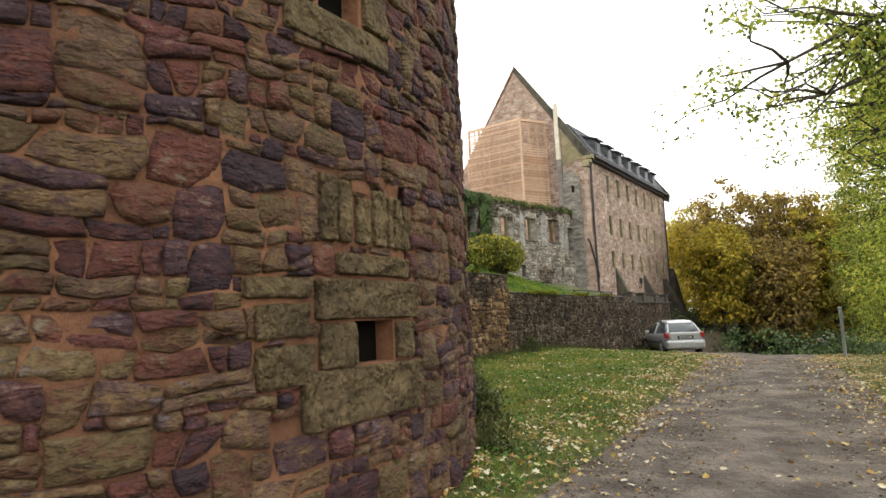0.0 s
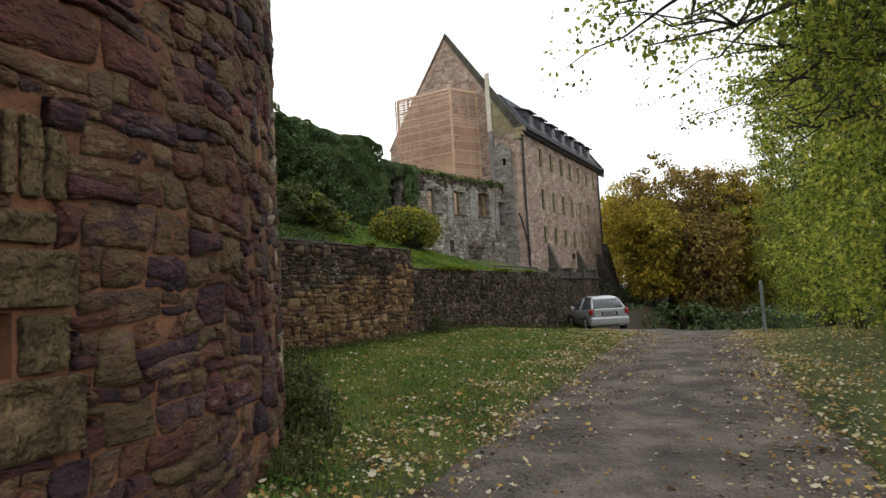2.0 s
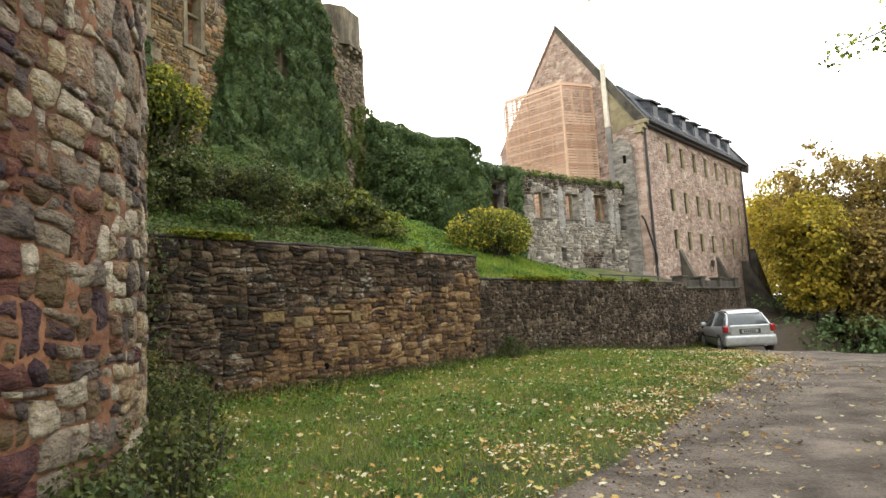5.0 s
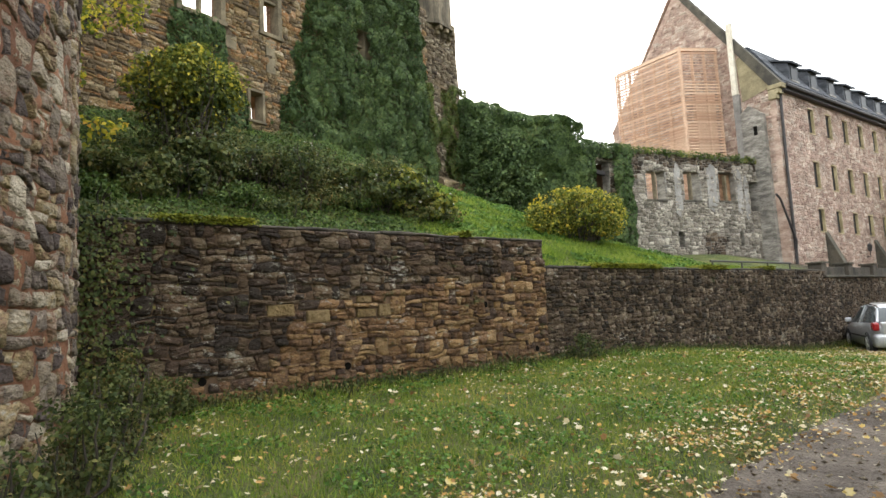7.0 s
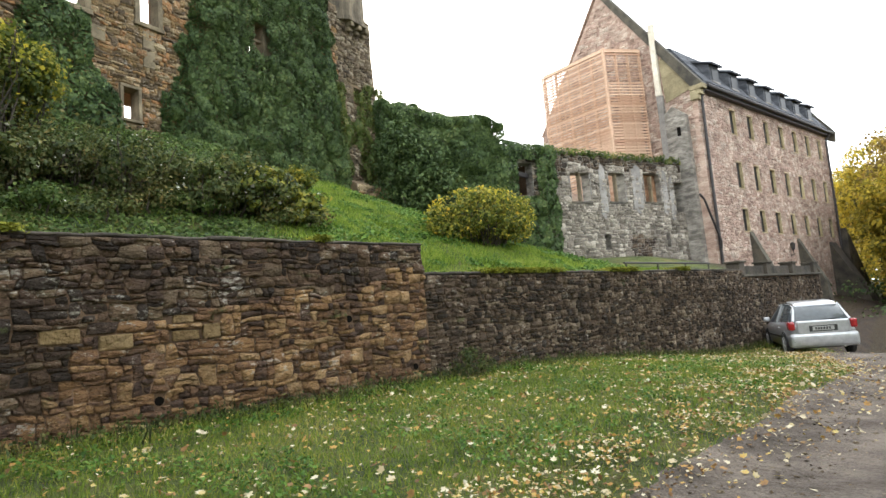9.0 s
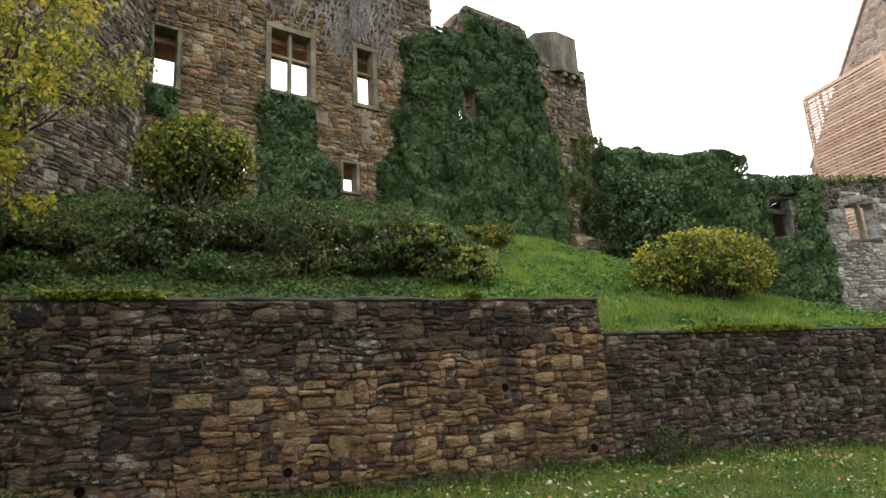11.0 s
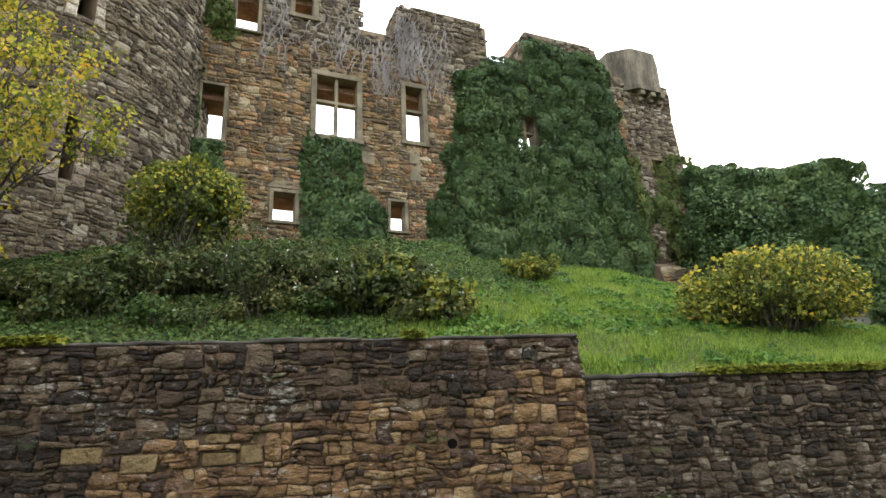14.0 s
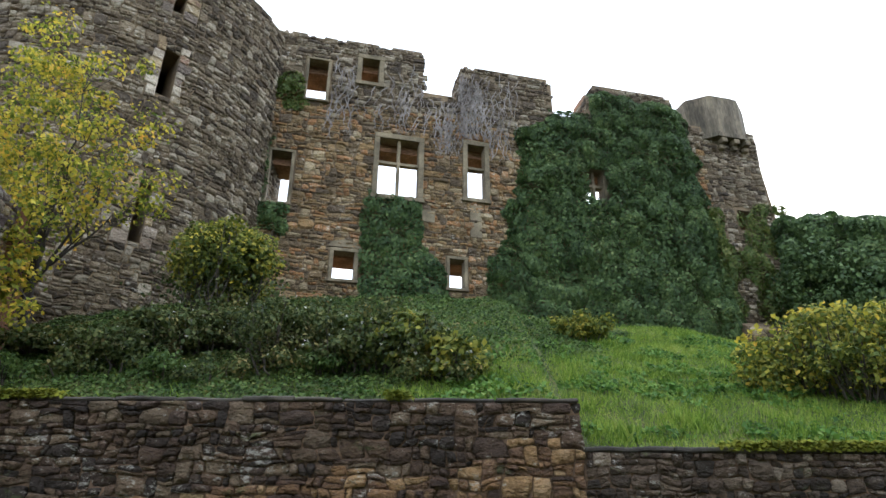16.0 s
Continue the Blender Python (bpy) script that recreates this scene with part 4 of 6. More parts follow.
# ---- castle front ----
FX, FY = -16.3, 9.4
FA = math.atan2(0.257, 0.966)
UX, UY = -math.sin(FA), math.cos(FA)
NX, NY = UY, -UX
FTHICK = 1.25
keep = thing("castle_front", "ruined ochre rubble castle front with empty windows and battlements", "castle wall", kind="structure")
keep.matrix_world = Matrix(((UX, -NX, 0, FX), (UY, -NY, 0, FY), (0, 0, 1, 0), (0, 0, 0, 1)))
# s0, z0, s1, z1
OPEN = {"A": (0.0, 9.80, 0.62, 11.50), "B": (3.15, 10.42, 4.42, 12.45), "C": (5.96, 10.65, 6.56, 12.62), "D": (2.04, 7.62, 2.66, 8.48),
        "E": (5.40, 7.65, 5.88, 8.58), "F": (0.76, 13.5, 1.40, 15.05), "G": (2.43, 14.45, 3.03, 15.42), "H": (9.95, 10.9, 10.65, 12.28), "I": (15.65, 10.75, 16.15, 11.5)}


def keep_top(s):
    n = 0.10 * noise.noise((s * 1.7, 3, 0)) + 0.05 * noise.noise((s * 6, 8, 0))
    if s < 4.48:
        return 16.05 + n * 0.5
    if s < 5.76:
        return 14.40 + n
    if s < 9.04:
        return 15.78 + n - 0.25 * ease(s, 8.8, 9.04) - 0.12 * (1 - ease(s, 5.76, 5.95))
    if s < 10.45:
        return 14.38 + n
    if s < 13.86:
        return 15.88 + n - 0.5 * ease(s, 13.5, 13.9) - 0.35 * (1 - ease(s, 10.45, 10.75))
    return 14.8 + n


def in_open(s, z, grow=0.0):
    return any(a - grow < s < c + grow and b - grow < z < d + grow for a, b, c, d in OPEN.values())


sbk = breaks(-1.2, 17.0, 0.22, [o[k] for o in OPEN.values() for k in (0, 2)] + [4.48, 5.76, 9.04, 10.45, 13.86])
zbk = breaks(4.0, 16.3, 0.4, [o[k] for o in OPEN.values() for k in (1, 3)] + [14.25, 14.35, 14.45, 14.55, 14.8, 15.35, 15.5, 15.6, 15.7, 15.8, 15.9, 16.0, 16.1])
part("wall", cells_wall(sbk, zbk, lambda s, z: z < keep_top(s) and not in_open(s, z), 0.36), MORTAR_TAN, keep)
SPLAY = [(a - 0.55, b - 0.25, c + 0.55, d - (0.24 if k in "ABCFG" else 0.02)) for k, (a, b, c, d) in OPEN.items()]
sbk2 = breaks(-1.2, 17.0, 0.3, [o[k] for o in SPLAY for k in (0, 2)] + [4.48, 5.76, 9.04, 10.45, 13.86])
zbk2 = breaks(4.0, 16.3, 0.4, [o[k] for o in SPLAY for k in (1, 3)] + [14.25, 14.35, 14.45, 14.55, 14.8, 15.35, 15.5, 15.6, 15.7, 15.8, 15.9, 16.0])
inner = cells_wall(sbk2, zbk2, lambda s, z: z < keep_top(s) - 0.04 and not any(a < s < c and b < z < d for a, b, c, d in SPLAY), FTHICK - 0.362)
part("inner_wall", moved(inner, Matrix.Translation((0, 0.362, 0))), INNERSTONE, keep, "rear leaf with splayed window niches")
# side wall running back from the corner
part("return_wall", box(16.0, 17.0, FTHICK + 0.003, 9.0, 4.0, 12.0), MORTAR_TAN, keep)


def frame_of(key, w=0.17, proud=0.03, mull=(), trans=(), hood=False):
    a, b, c, d = OPEN[key]
    win = thing("castle_window", "empty stone window opening with dressed sandstone frame", "window", kind="structure", group="castle windows")
    win.matrix_world = keep.matrix_world.copy()
    y0, y1 = -proud - 0.045, 0.28
    part("jamb", rbox(a - w, a + 0.02, y0, y1, b, d, 0.02), DRESSED, win)
    part("jamb", rbox(c - 0.02, c + w, y0, y1, b, d, 0.02), DRESSED, win)
    part("lintel", rbox(a - w, c + w, y0 - 0.01, y1, d - 0.005, d + w * 1.1, 0.02), DRESSED, win)
    part("sill", rbox(a - w - 0.03, c + w + 0.03, y0 - 0.04, y1, b - w * 0.8, b + 0.02, 0.02), DRESSED, win)
    for m in mull:
        part("mullion", rbox(m - 0.05, m + 0.05, 0.03, 0.2, b + 0.02, d, 0.02), DRESSED, win)
    for q in trans:
        part("transom", rbox(a, c, 0.032, 0.198, q - 0.05, q + 0.05, 0.02), DRESSED, win)
    return win


frame_of("A", 0.07)
frame_of("B", 0.15, mull=(3.785,), trans=(11.62,))
frame_of("C", 0.14, trans=(11.80,))
frame_of("D", 0.09)
frame_of("E", 0.08)
frame_of("F", 0.07)
frame_of("G", 0.14)
frame_of("H", 0.12, mull=(10.32,), trans=(11.72,))
# quoin strip below window C and the string of dressed blocks
for z0, z1 in ((9.9, 10.45), (9.35, 9.88)):
    part("quoin", rbox(6.05, 6.42, -0.05, 0.2, z0, z1, 0.02), DRESSED, keep)
part("quoin", rbox(4.55, 4.95, -0.05, 0.2, 9.7, 10.1, 0.02), DRESSED, keep)
part("relief_arch", prism([(1.9, 8.62), (2.0, 8.78), (2.35, 8.86), (2.7, 8.78), (2.82, 8.62)], -0.05, 0.1), DRESSED, keep)

# bartizan on the corner
bart = thing("corner_turret", "weathered polygonal corner turret on corbels", "turret", kind="structure")
bart.matrix_world = keep.matrix_world.copy()
OCT = [(15.75 + 1.36 * math.cos(radians(22.5 + 45 * k)), 0.72 + 1.15 * math.sin(radians(22.5 + 45 * k))) for k in range(8)]
part("drum", prism(OCT, 14.42, 16.0, "z"), TURRETSTONE, bart)
part("cap", prism([(15.75 + (a - 15.75) * 0.93, 0.72 + (b - 0.72) * 0.86) for a, b in OCT], 16.003, 16.16, "z"), TURRETSTONE, bart)
part("base_ring", prism([(15.75 + (a - 15.75) * 1.04, 0.72 + (b - 0.72) * 1.04) for a, b in OCT], 14.25, 14.417, "z"), TURRETSTONE, bart)
for s in (15.45, 15.95, 16.4):
    part("corbel", rbox(s - 0.11, s + 0.11, -0.36, 0.1, 14.04, 14.24, 0.04), DRESSED, bart)
    part("corbel_foot", rbox(s - 0.10, s + 0.10, -0.20, 0.1, 13.86, 14.037, 0.04), DRESSED, bart)
part("battered_corner", prism([(17.003, 4.5), (17.6, 4.5), (17.45, 8.5), (17.2, 11.3), (17.02, 13.3), (17.003, 13.3)], 0.02, FTHICK - 0.1), MORTAR_TAN, bart)

# ---- castle round tower ----
CX, CY, CR, CH = -16.8, 4.35, 4.98, 15.7
ct = thing("castle_tower", "round grey-brown rubble castle tower with tall slit windows", "tower", (CX, CY, 0), kind="structure")
SLITS = [(0.752, 7.87, 0.26, 1.48), (0.733, 11.72, 0.36, 1.34), (0.715, 14.0, 0.27, 0.7)]
cang = sorted(set([v for v in [round(-1.2 + 3.6 * i / 72, 4) for i in range(73)] if abs(v - 0.735) > 0.075] + [a + sgn * w / 2 / CR for a, z, w, h in SLITS for sgn in (-1, 1)]))
cang += [cang[-1] + (2 * math.pi - 3.6) * k / 14 for k in range(1, 14)]
czs = [3.5] + sorted([z + sgn * h / 2 for a, z, w, h in SLITS for sgn in (-1, 1)]) + [CH]
cv, cf = [], []
for rad in (CR, CR - 1.0):
    for a in cang:
        for z in czs:
            cv.append((rad * math.cos(a), rad * math.sin(a), z))
ca, cz = len(cang), len(czs)


def cid(ring, i, j):
    return ring * ca * cz + (i % ca) * cz + j


for i in range(ca):
    for j in range(cz - 1):
        a2 = cang[(i + 1) % ca] + (2 * math.pi if i == ca - 1 else 0)
        ma, mz = (cang[i] + a2) / 2, (czs[j] + czs[j + 1]) / 2
        if any(abs(ma - a) * CR < w / 2 and abs(mz - z) < h / 2 for a, z, w, h in SLITS):
            beyond = ((ma, czs[j] - 0.01), (a2 + 0.002, mz), (ma, czs[j + 1] + 0.01), (cang[i] - 0.002, mz))
            for (p, q), (sa, sz_) in zip((((i, j), (i + 1, j)), ((i + 1, j), (i + 1, j + 1)), ((i + 1, j + 1), (i, j + 1)), ((i, j + 1), (i, j))), beyond):
                if any(abs(sa - a) * CR < w / 2 and abs(sz_ - z) < h / 2 for a, z, w, h in SLITS):
                    continue
                cf.append((cid(0, *q), cid(0, *p), cid(1, *p), cid(1, *q)))
        else:
            cf.append((cid(0, i, j), cid(0, i + 1, j), cid(0, i + 1, j + 1), cid(0, i, j + 1)))
            cf.append((cid(1, i, j + 1), cid(1, i + 1, j + 1), cid(1, i + 1, j), cid(1, i, j)))
    cf.append((cid(0, i, cz - 1), cid(0, i + 1, cz - 1), cid(1, i + 1, cz - 1), cid(1, i, cz - 1)))
part("wall", (cv, cf), MORTAR_TAN, ct)
part("roof_slab", tube([(0, 0, CH - 1.2), (0, 0, CH - 0.9)], CR - 0.99, 30), MORTAR_DARK, ct)


def on_keep_tower(s, z):
    a = s / CR
    return (CR * math.cos(a), CR * math.sin(a), z), (-math.sin(a), math.cos(a), 0), (math.cos(a), math.sin(a), 0)


r_slit = random.Random(23)
SLITSTONES = []
for a, z, w, h in SLITS:
    for sgn in (-1, 1):
        zz = z - h / 2 - 0.12
        while zz < z + h / 2 + 0.1:
            bh, bw = r_slit.uniform(0.2, 0.34), r_slit.uniform(0.16, 0.38)
            SLITSTONES.append((a * CR + sgn * (w / 2 + bw / 2), zz + bh / 2, bw, bh))
            zz += bh
for bs, bz, bw, bh in SLITSTONES:
    o, al, ou = on_keep_tower(bs, bz)
    bm = rbox(-bw / 2 + 0.006, bw / 2 - 0.006, -0.05, 0.2, -bh / 2 + 0.006, bh / 2 - 0.006, 0.02, 1)
    for v in bm.verts:
        v.co += Vector((noise.noise(v.co * 7 + Vector((bs, bz, 0))), noise.noise(v.co * 9 + Vector((bz, bs, 0))), noise.noise(v.co * 8 + Vector((0, bs, bz))))) * 0.018
    ob = part("slit_jamb", bm, M["lime", "object"], ct, "pale limestone jamb block")
    ob.matrix_basis = Matrix.Translation(o) @ Matrix((al, tuple(-c for c in ou), (0, 0, 1))).transposed().to_4x4()


# ---- ivy-grown link wall and the ruined hall ----
link = thing("link_wall", "ivy-grown rubble wall between castle and hall", "wall", kind="structure")
LA, LB = (-20.75, 26.0), (-16.7, 30.0)
ll = math.hypot(LB[0] - LA[0], LB[1] - LA[1])
lx, ly = (LB[0] - LA[0]) / ll, (LB[1] - LA[1]) / ll
link.matrix_world = Matrix(((lx, -ly, 0, LA[0]), (ly, lx, 0, LA[1]), (0, 0, 1, 0), (0, 0, 0, 1)))


def link_top(s):
    return 11.15 - 0.22 * s + 0.18 * math.sin(s * 1.3 + 0.5) - 0.4 * ease(s, 4.4, 5.6) + 0.2 * noise.noise((s * 2, 0, 0))


part("wall", cells_wall(breaks(-0.5, 5.05, 0.3, []), breaks(2.5, 11.8, 0.35, []), lambda s, z: z < link_top(s) - 0.1, 0.8), RUINSTONE, link)

HX, HY = -14.8, 39.95
hl = math.hypot(2.65, 11)
hx, hy = 2.65 / hl, 11 / hl
hall = thing("ruined_hall_wall", "grey rubble wall of a roofless hall with broken windows", "wall", kind="structure")
hall.matrix_world = Matrix(((hx, -hy, 0, HX), (hy, hx, 0, HY), (0, 0, 1, 0), (0, 0, 0, 1)))
HOPEN = [(-6.30, 6.45, -5.10, 7.85), (-3.80, 6.5, -2.70, 7.95), (-1.30, 6.55, -0.10, 8.05),
         (1.0, 6.05, 1.75, 7.65), (-4.45, 4.12, -4.07, 4.88), (-0.06, 4.18, 0.25, 4.96), (-9.40, 6.65, -8.55, 8.15)]


def hall_top(s):
    return 8.9 + 0.16 * noise.noise((s * 2.2, 1, 0)) + 0.1 * noise.noise((s * 7, 1, 0)) - 0.4 * ease(s, 1.5, 2.6)


part("wall", cells_wall(breaks(-10.5, 3.3, 0.25, [o[k] for o in HOPEN for k in (0, 2)]), breaks(1.8, 9.2, 0.3, [o[k] for o in HOPEN for k in (1, 3)] + [8.5, 8.6, 8.7, 8.8, 8.9, 9.0, 9.1]),
                        lambda s, z: z < hall_top(s) and not any(a < s < c and b < z < d for a, b, c, d in HOPEN), 0.5), RUINSTONE, hall)
for a, b, c, d in HOPEN[:3]:
    for e in (a - 0.1, c):
        part("jamb", rbox(e + 0.02, e + 0.08, -0.035, 0.25, b, d, 0.015), CEMENT, hall)
    part("sill", rbox(a - 0.08, c + 0.08, -0.06, 0.25, b - 0.10, b - 0.003, 0.015), OLDTILE, hall)
part("inner_wall", box(-3.4, 3.2, 3.6, 4.1, 1.8, 7.7), FARSTONE, hall)
for a, c in ((-1.30, -0.10),):
    part("blocking", box(a + 0.002, c - 0.002, 0.30, 0.42, 6.552, 8.048), INNERSTONE, hall, "walled-up window niche")
part("fallen_beam", moved(box(-0.55, 0.5, 0.28, 0.46, -0.09, 0.09), Matrix.Translation((-8.97, 0, 7.72)) @ Matrix.Rotation(radians(9), 4, "Y")), OLDIRON, hall, "dark lintel beam")
# added enclosure that blocks light behind the hole, open only at the back top
part("rear_masonry", joined(box(-10.0, -8.0, 2.4, 2.8, 4.0, 8.3), box(-10.0, -9.7, 0.754, 2.4, 4.0, 8.3), box(-8.3, -8.0, 0.754, 2.4, 4.0, 8.3), box(-9.7, -8.3, 0.754, 2.4, 6.2, 6.6), box(-9.7, -8.3, 0.754, 2.1, 8.31, 8.6)), MORTAR_DARK, hall, "box added behind the broken opening to keep it dark")
for s in (-5.67, -3.25, -0.72):
    part("mullion", rbox(s - 0.05, s + 0.05, 0.02, 0.22, 6.46, 7.86 + 0.06 * (s > -5), 0.015), DRESSED, hall, "tan sandstone mullion")
# invented closed boxes that keep daylight out of the small openings
for a, b, c, d in HOPEN[3:6]:
    part("dark_recess", joined(box(a - 0.3, c + 0.3, 1.6, 1.7, b - 0.3, d + 0.3), box(a - 0.3, a - 0.2, 0.504, 1.6, b - 0.3, d + 0.3), box(c + 0.2, c + 0.3, 0.504, 1.6, b - 0.3, d + 0.3),
                               box(a - 0.2, c + 0.2, 0.504, 1.6, b - 0.3, b - 0.2), box(a - 0.2, c + 0.2, 0.504, 1.6, d + 0.2, d + 0.3)), MORTAR_DARK, hall, "closed box added behind the slit to keep light out")
# broken render streaks between the openings
for s, w, z0, z1 in ((-4.5, 0.5, 5.6, 8.4), (-2.2, 0.75, 5.9, 8.5), (-0.0, 0.45, 5.8, 8.3), (0.55, 0.35, 5.5, 8.0)):
    part("render_patch", prism([(s, z0 + 0.2), (s + w * 0.5, z0), (s + w, z0 + 0.45), (s + w * 0.9, z1 - 0.2), (s + w * 0.45, z1), (s + 0.05, z1 - 0.3)], -0.04, 0.02), CEMENT, hall)

# ---- long house ----
GX, GY = -13.1, 41.8
HA2 = math.atan2(0.052, 0.9986)
house = thing("long_house", "long pink rubble-stone house with slate roof and dormers", "house", kind="structure")
house.matrix_world = Matrix.Translation((GX, GY, 0)) @ Matrix.Rotation(math.pi / 2 - HA2, 4, "Z")
HL, HD, EAVE, RIDGE, LOW = 19.5, 10.6, 12.9, 20.7, 15.6
WINS = [(3.70 + 2.33 * i, z0, z1) for i in range(7) for z0, z1 in ((10.6, 12.0), (7.45, 8.93), (4.95, 6.22))]


def win_hole(s, z):
    return any(a < s < a + 0.72 and b < z < c for a, b, c in WINS)


part("front_wall", cells_wall(breaks(0, HL, 1.5, [a + d for a, _, _ in WINS for d in (0, 0.72)]), breaks(-0.5, EAVE, 1.0, [z for _, b, c in WINS for z in (b, c)]), lambda s, z: not win_hole(s, z), 0.6), FARSTONE, house)
part("gable_wall", prism([(0.604, -0.5), (HD, -0.5), (HD, EAVE), (HD / 2, RIDGE - 0.35), (0.604, EAVE + 0.35)], 0, 0.6, "x"), FARSTONE, house)
part("far_gable", prism([(0.604, -0.5), (HD, -0.5), (HD, EAVE), (HD / 2, LOW - 0.35), (0.604, EAVE)], HL - 0.6, HL, "x"), FARSTONE, house)
part("back_wall", box(0.604, HL - 0.604, HD - 0.6, HD - 0.004, -0.5, EAVE), FARSTONE, house)
for k, (a, b, c) in enumerate(WINS):
    w = part("window", joined(box(a + 0.65, a + 0.716, -0.02, 0.17, b + 0.004, c - 0.004), box(a - 0.01, a + 0.73, -0.035, 0.17, b - 0.06, b - 0.002), box(a - 0.01, a + 0.73, -0.03, 0.17, c + 0.002, c + 0.06)), WINSTONE, house, "narrow window with yellow sandstone surround")
    part("pane", box(a + 0.002, a + 0.65, 0.13, 0.165, b, c), DARKGLASS, w, "dark glass pane")
BREAK = 1.55


def roof_side(front):
    f = (lambda y: y) if front else (lambda y: HD - y)
    top = [(-0.35, EAVE - 0.10), (BREAK, LOW), (HD / 2, LOW + 0.35)]
    return prism([(f(y), z) for y, z in top] + [(f(y), z - 0.2) for y, z in top[::-1]], 0.604, HL + 0.35, "x")


roof = part("roof", roof_side(True), SLATE, house)
part("roof_back", roof_side(False), SLATE, house)
for k in range(1, 10):
    f = k / 10
    y, z = mixv(-0.35, BREAK, f), mixv(EAVE - 0.10, LOW, f)
    part("slate_course", prism([(y, z + 0.004), (y + 0.16, z + 0.25), (y + 0.13, z + 0.27), (y - 0.045, z + 0.01)], 0.61, HL + 0.33, "x"), SLATE, roof)
part("coping", prism([(-0.42, EAVE - 0.15), (HD / 2, RIDGE + 0.12), (HD / 2, RIDGE - 0.42), (0.2, EAVE - 0.2)], -0.12, 0.346, "x"), OLDTILE, house, "mossy gable coping")
part("coping", prism([(HD + 0.12, EAVE - 0.05), (HD / 2, RIDGE + 0.10), (HD / 2, RIDGE - 0.04), (HD, EAVE - 0.08)], -0.04, 0.344, "x"), FARSTONE, house)
part("coping", prism([(-0.6, EAVE - 0.1), (BREAK, LOW + 0.25), (HD / 2, LOW + 0.6), (HD / 2, LOW - 0.4), (-0.5, EAVE - 0.9)], HL + 0.354, HL + 0.7, "x"), OLDTILE, house)
for dz, o in ((0, 0.45), (-0.28, 0.3), (-0.52, 0.15)):
    part("kneeler", rbox(-0.16, 0.34, -o, 0.3, EAVE + dz - 0.42, EAVE + dz - 0.16, 0.03), OCHRE, house, "ochre stepped kneeler stone")
part("plaster_patch", prism([(0.15, EAVE - 0.2), (1.75, EAVE - 0.6), (1.9, EAVE + 1.9), (1.6, EAVE + 2.1), (0.2, EAVE + 0.35)], -0.03, 0.05, "x"), OCHRE, house, "ochre plaster patch")
part("gutter", tube([(0.36, -0.45, EAVE - 0.2), (HL + 0.3, -0.45, EAVE - 0.2)], 0.11, 8), OLDIRON, house)
part("eave_board", box(0.36, HL + 0.3, -0.32, -0.02, EAVE - 0.42, EAVE - 0.26), OLDIRON, house)
part("drainpipe", tube([(0.25, -0.42, EAVE - 0.25), (0.22, -0.16, EAVE - 0.8), (0.22, -0.12, 8.0), (0.22, -0.12, 2.0)], 0.075, 7), OLDIRON, house)
part("drainpipe", tube([(HL - 0.3, -0.42, EAVE - 0.25), (HL - 0.3, -0.16, EAVE - 0.8), (HL - 0.3, -0.12, 1.0)], 0.075, 7), OLDIRON, house)
part("drainpipe", tube([(-1.7, -0.3, 6.6), (-1.2, -0.25, 6.4), (0.15, -0.22, 4.3), (0.2, -0.16, 3.9)], 0.06, 7), OLDIRON, house)
for k in range(7):
    s = 1.9 + 2.42 * k
    y0, z0 = 0.0, EAVE + 0.30
    dm = part("dormer", prism([(y0, z0 - 0.1), (y0, z0 + 1.15), (y0 + 0.95, z0 + 1.5), (y0 + 0.95, z0 + 1.0)], s, s + 1.15, "x"), SLATE, house, "small slate-hung dormer")
    part("dormer_roof", prism([(y0 - 0.22, z0 + 1.10), (y0 + 1.15, z0 + 1.62), (y0 + 1.15, z0 + 1.72), (y0 - 0.24, z0 + 1.20)], s - 0.14, s + 1.29, "x"), SLATE, dm)
    part("dormer_window", box(s + 0.22, s + 0.93, y0 - 0.03, y0 + 0.02, z0 + 0.22, z0 + 0.98), DARKGLASS, dm)
    part("dormer_sill", box(s + 0.1, s + 1.05, y0 - 0.08, y0 + 0.02, z0 + 0.12, z0 + 0.216), CEMENT, dm)
for s, w, h in ((4.2, 0.5, 5.0), (11.2, 0.5, 4.7)):
    part("buttress", prism([(0.0, -0.3), (-1.45, -0.3), (-1.35, 1.8), (0.0, h)], s, s + w, "x"), OLDTILE, house, "sloping mossy buttress")
# both end buttresses borrow the dark coping colour in place of their shading
part("buttress", prism([(HL + 0.004, -1.0), (HL + 5.5, -1.0), (HL + 5.4, -0.2), (HL + 0.004, 5.6)], -0.5, 1.2, "y"), COPING, house, "great sloping end buttress")
part("buttress", prism([(0.0, -0.6), (-2.2, -0.6), (-2.0, 0.6), (0.0, 4.6)], HL - 2.4, HL - 1.0, "x"), COPING, house, "leaning buttress coloured dark for its shade")
# pale render strip with its cement pier on the gable
part("render_strip", rbox(-0.22, 0.02, 1.92, 2.22, 12.8, 17.0, 0.03), PALEPOST, house, "pale lime rendered strip")
part("cement_pier", rbox(-0.22, 0.02, 1.85, 2.2, 3.0, 12.79, 0.03), CEMENT, house, "grey cement pier")
part("stump_wall", prism([(0.5, 3.0), (1.8, 3.0), (1.78, 11.6), (1.3, 11.9), (0.6, 11.3)], -0.35, 0.0, "x"), RUINSTONE, house, "broken stump of an older wall")
# black slab on the solid stump, painting the shade of an opening
part("stump_shade", box(-0.356, -0.30, 0.95, 1.15, 10.2, 10.7), SHADE_BLACK, house)
lamp = thing("wall_lantern", "small wall lantern on an iron bracket", "lamp")
lamp.matrix_world = house.matrix_world @ Matrix.Translation((9.8, -0.2, 3.9))
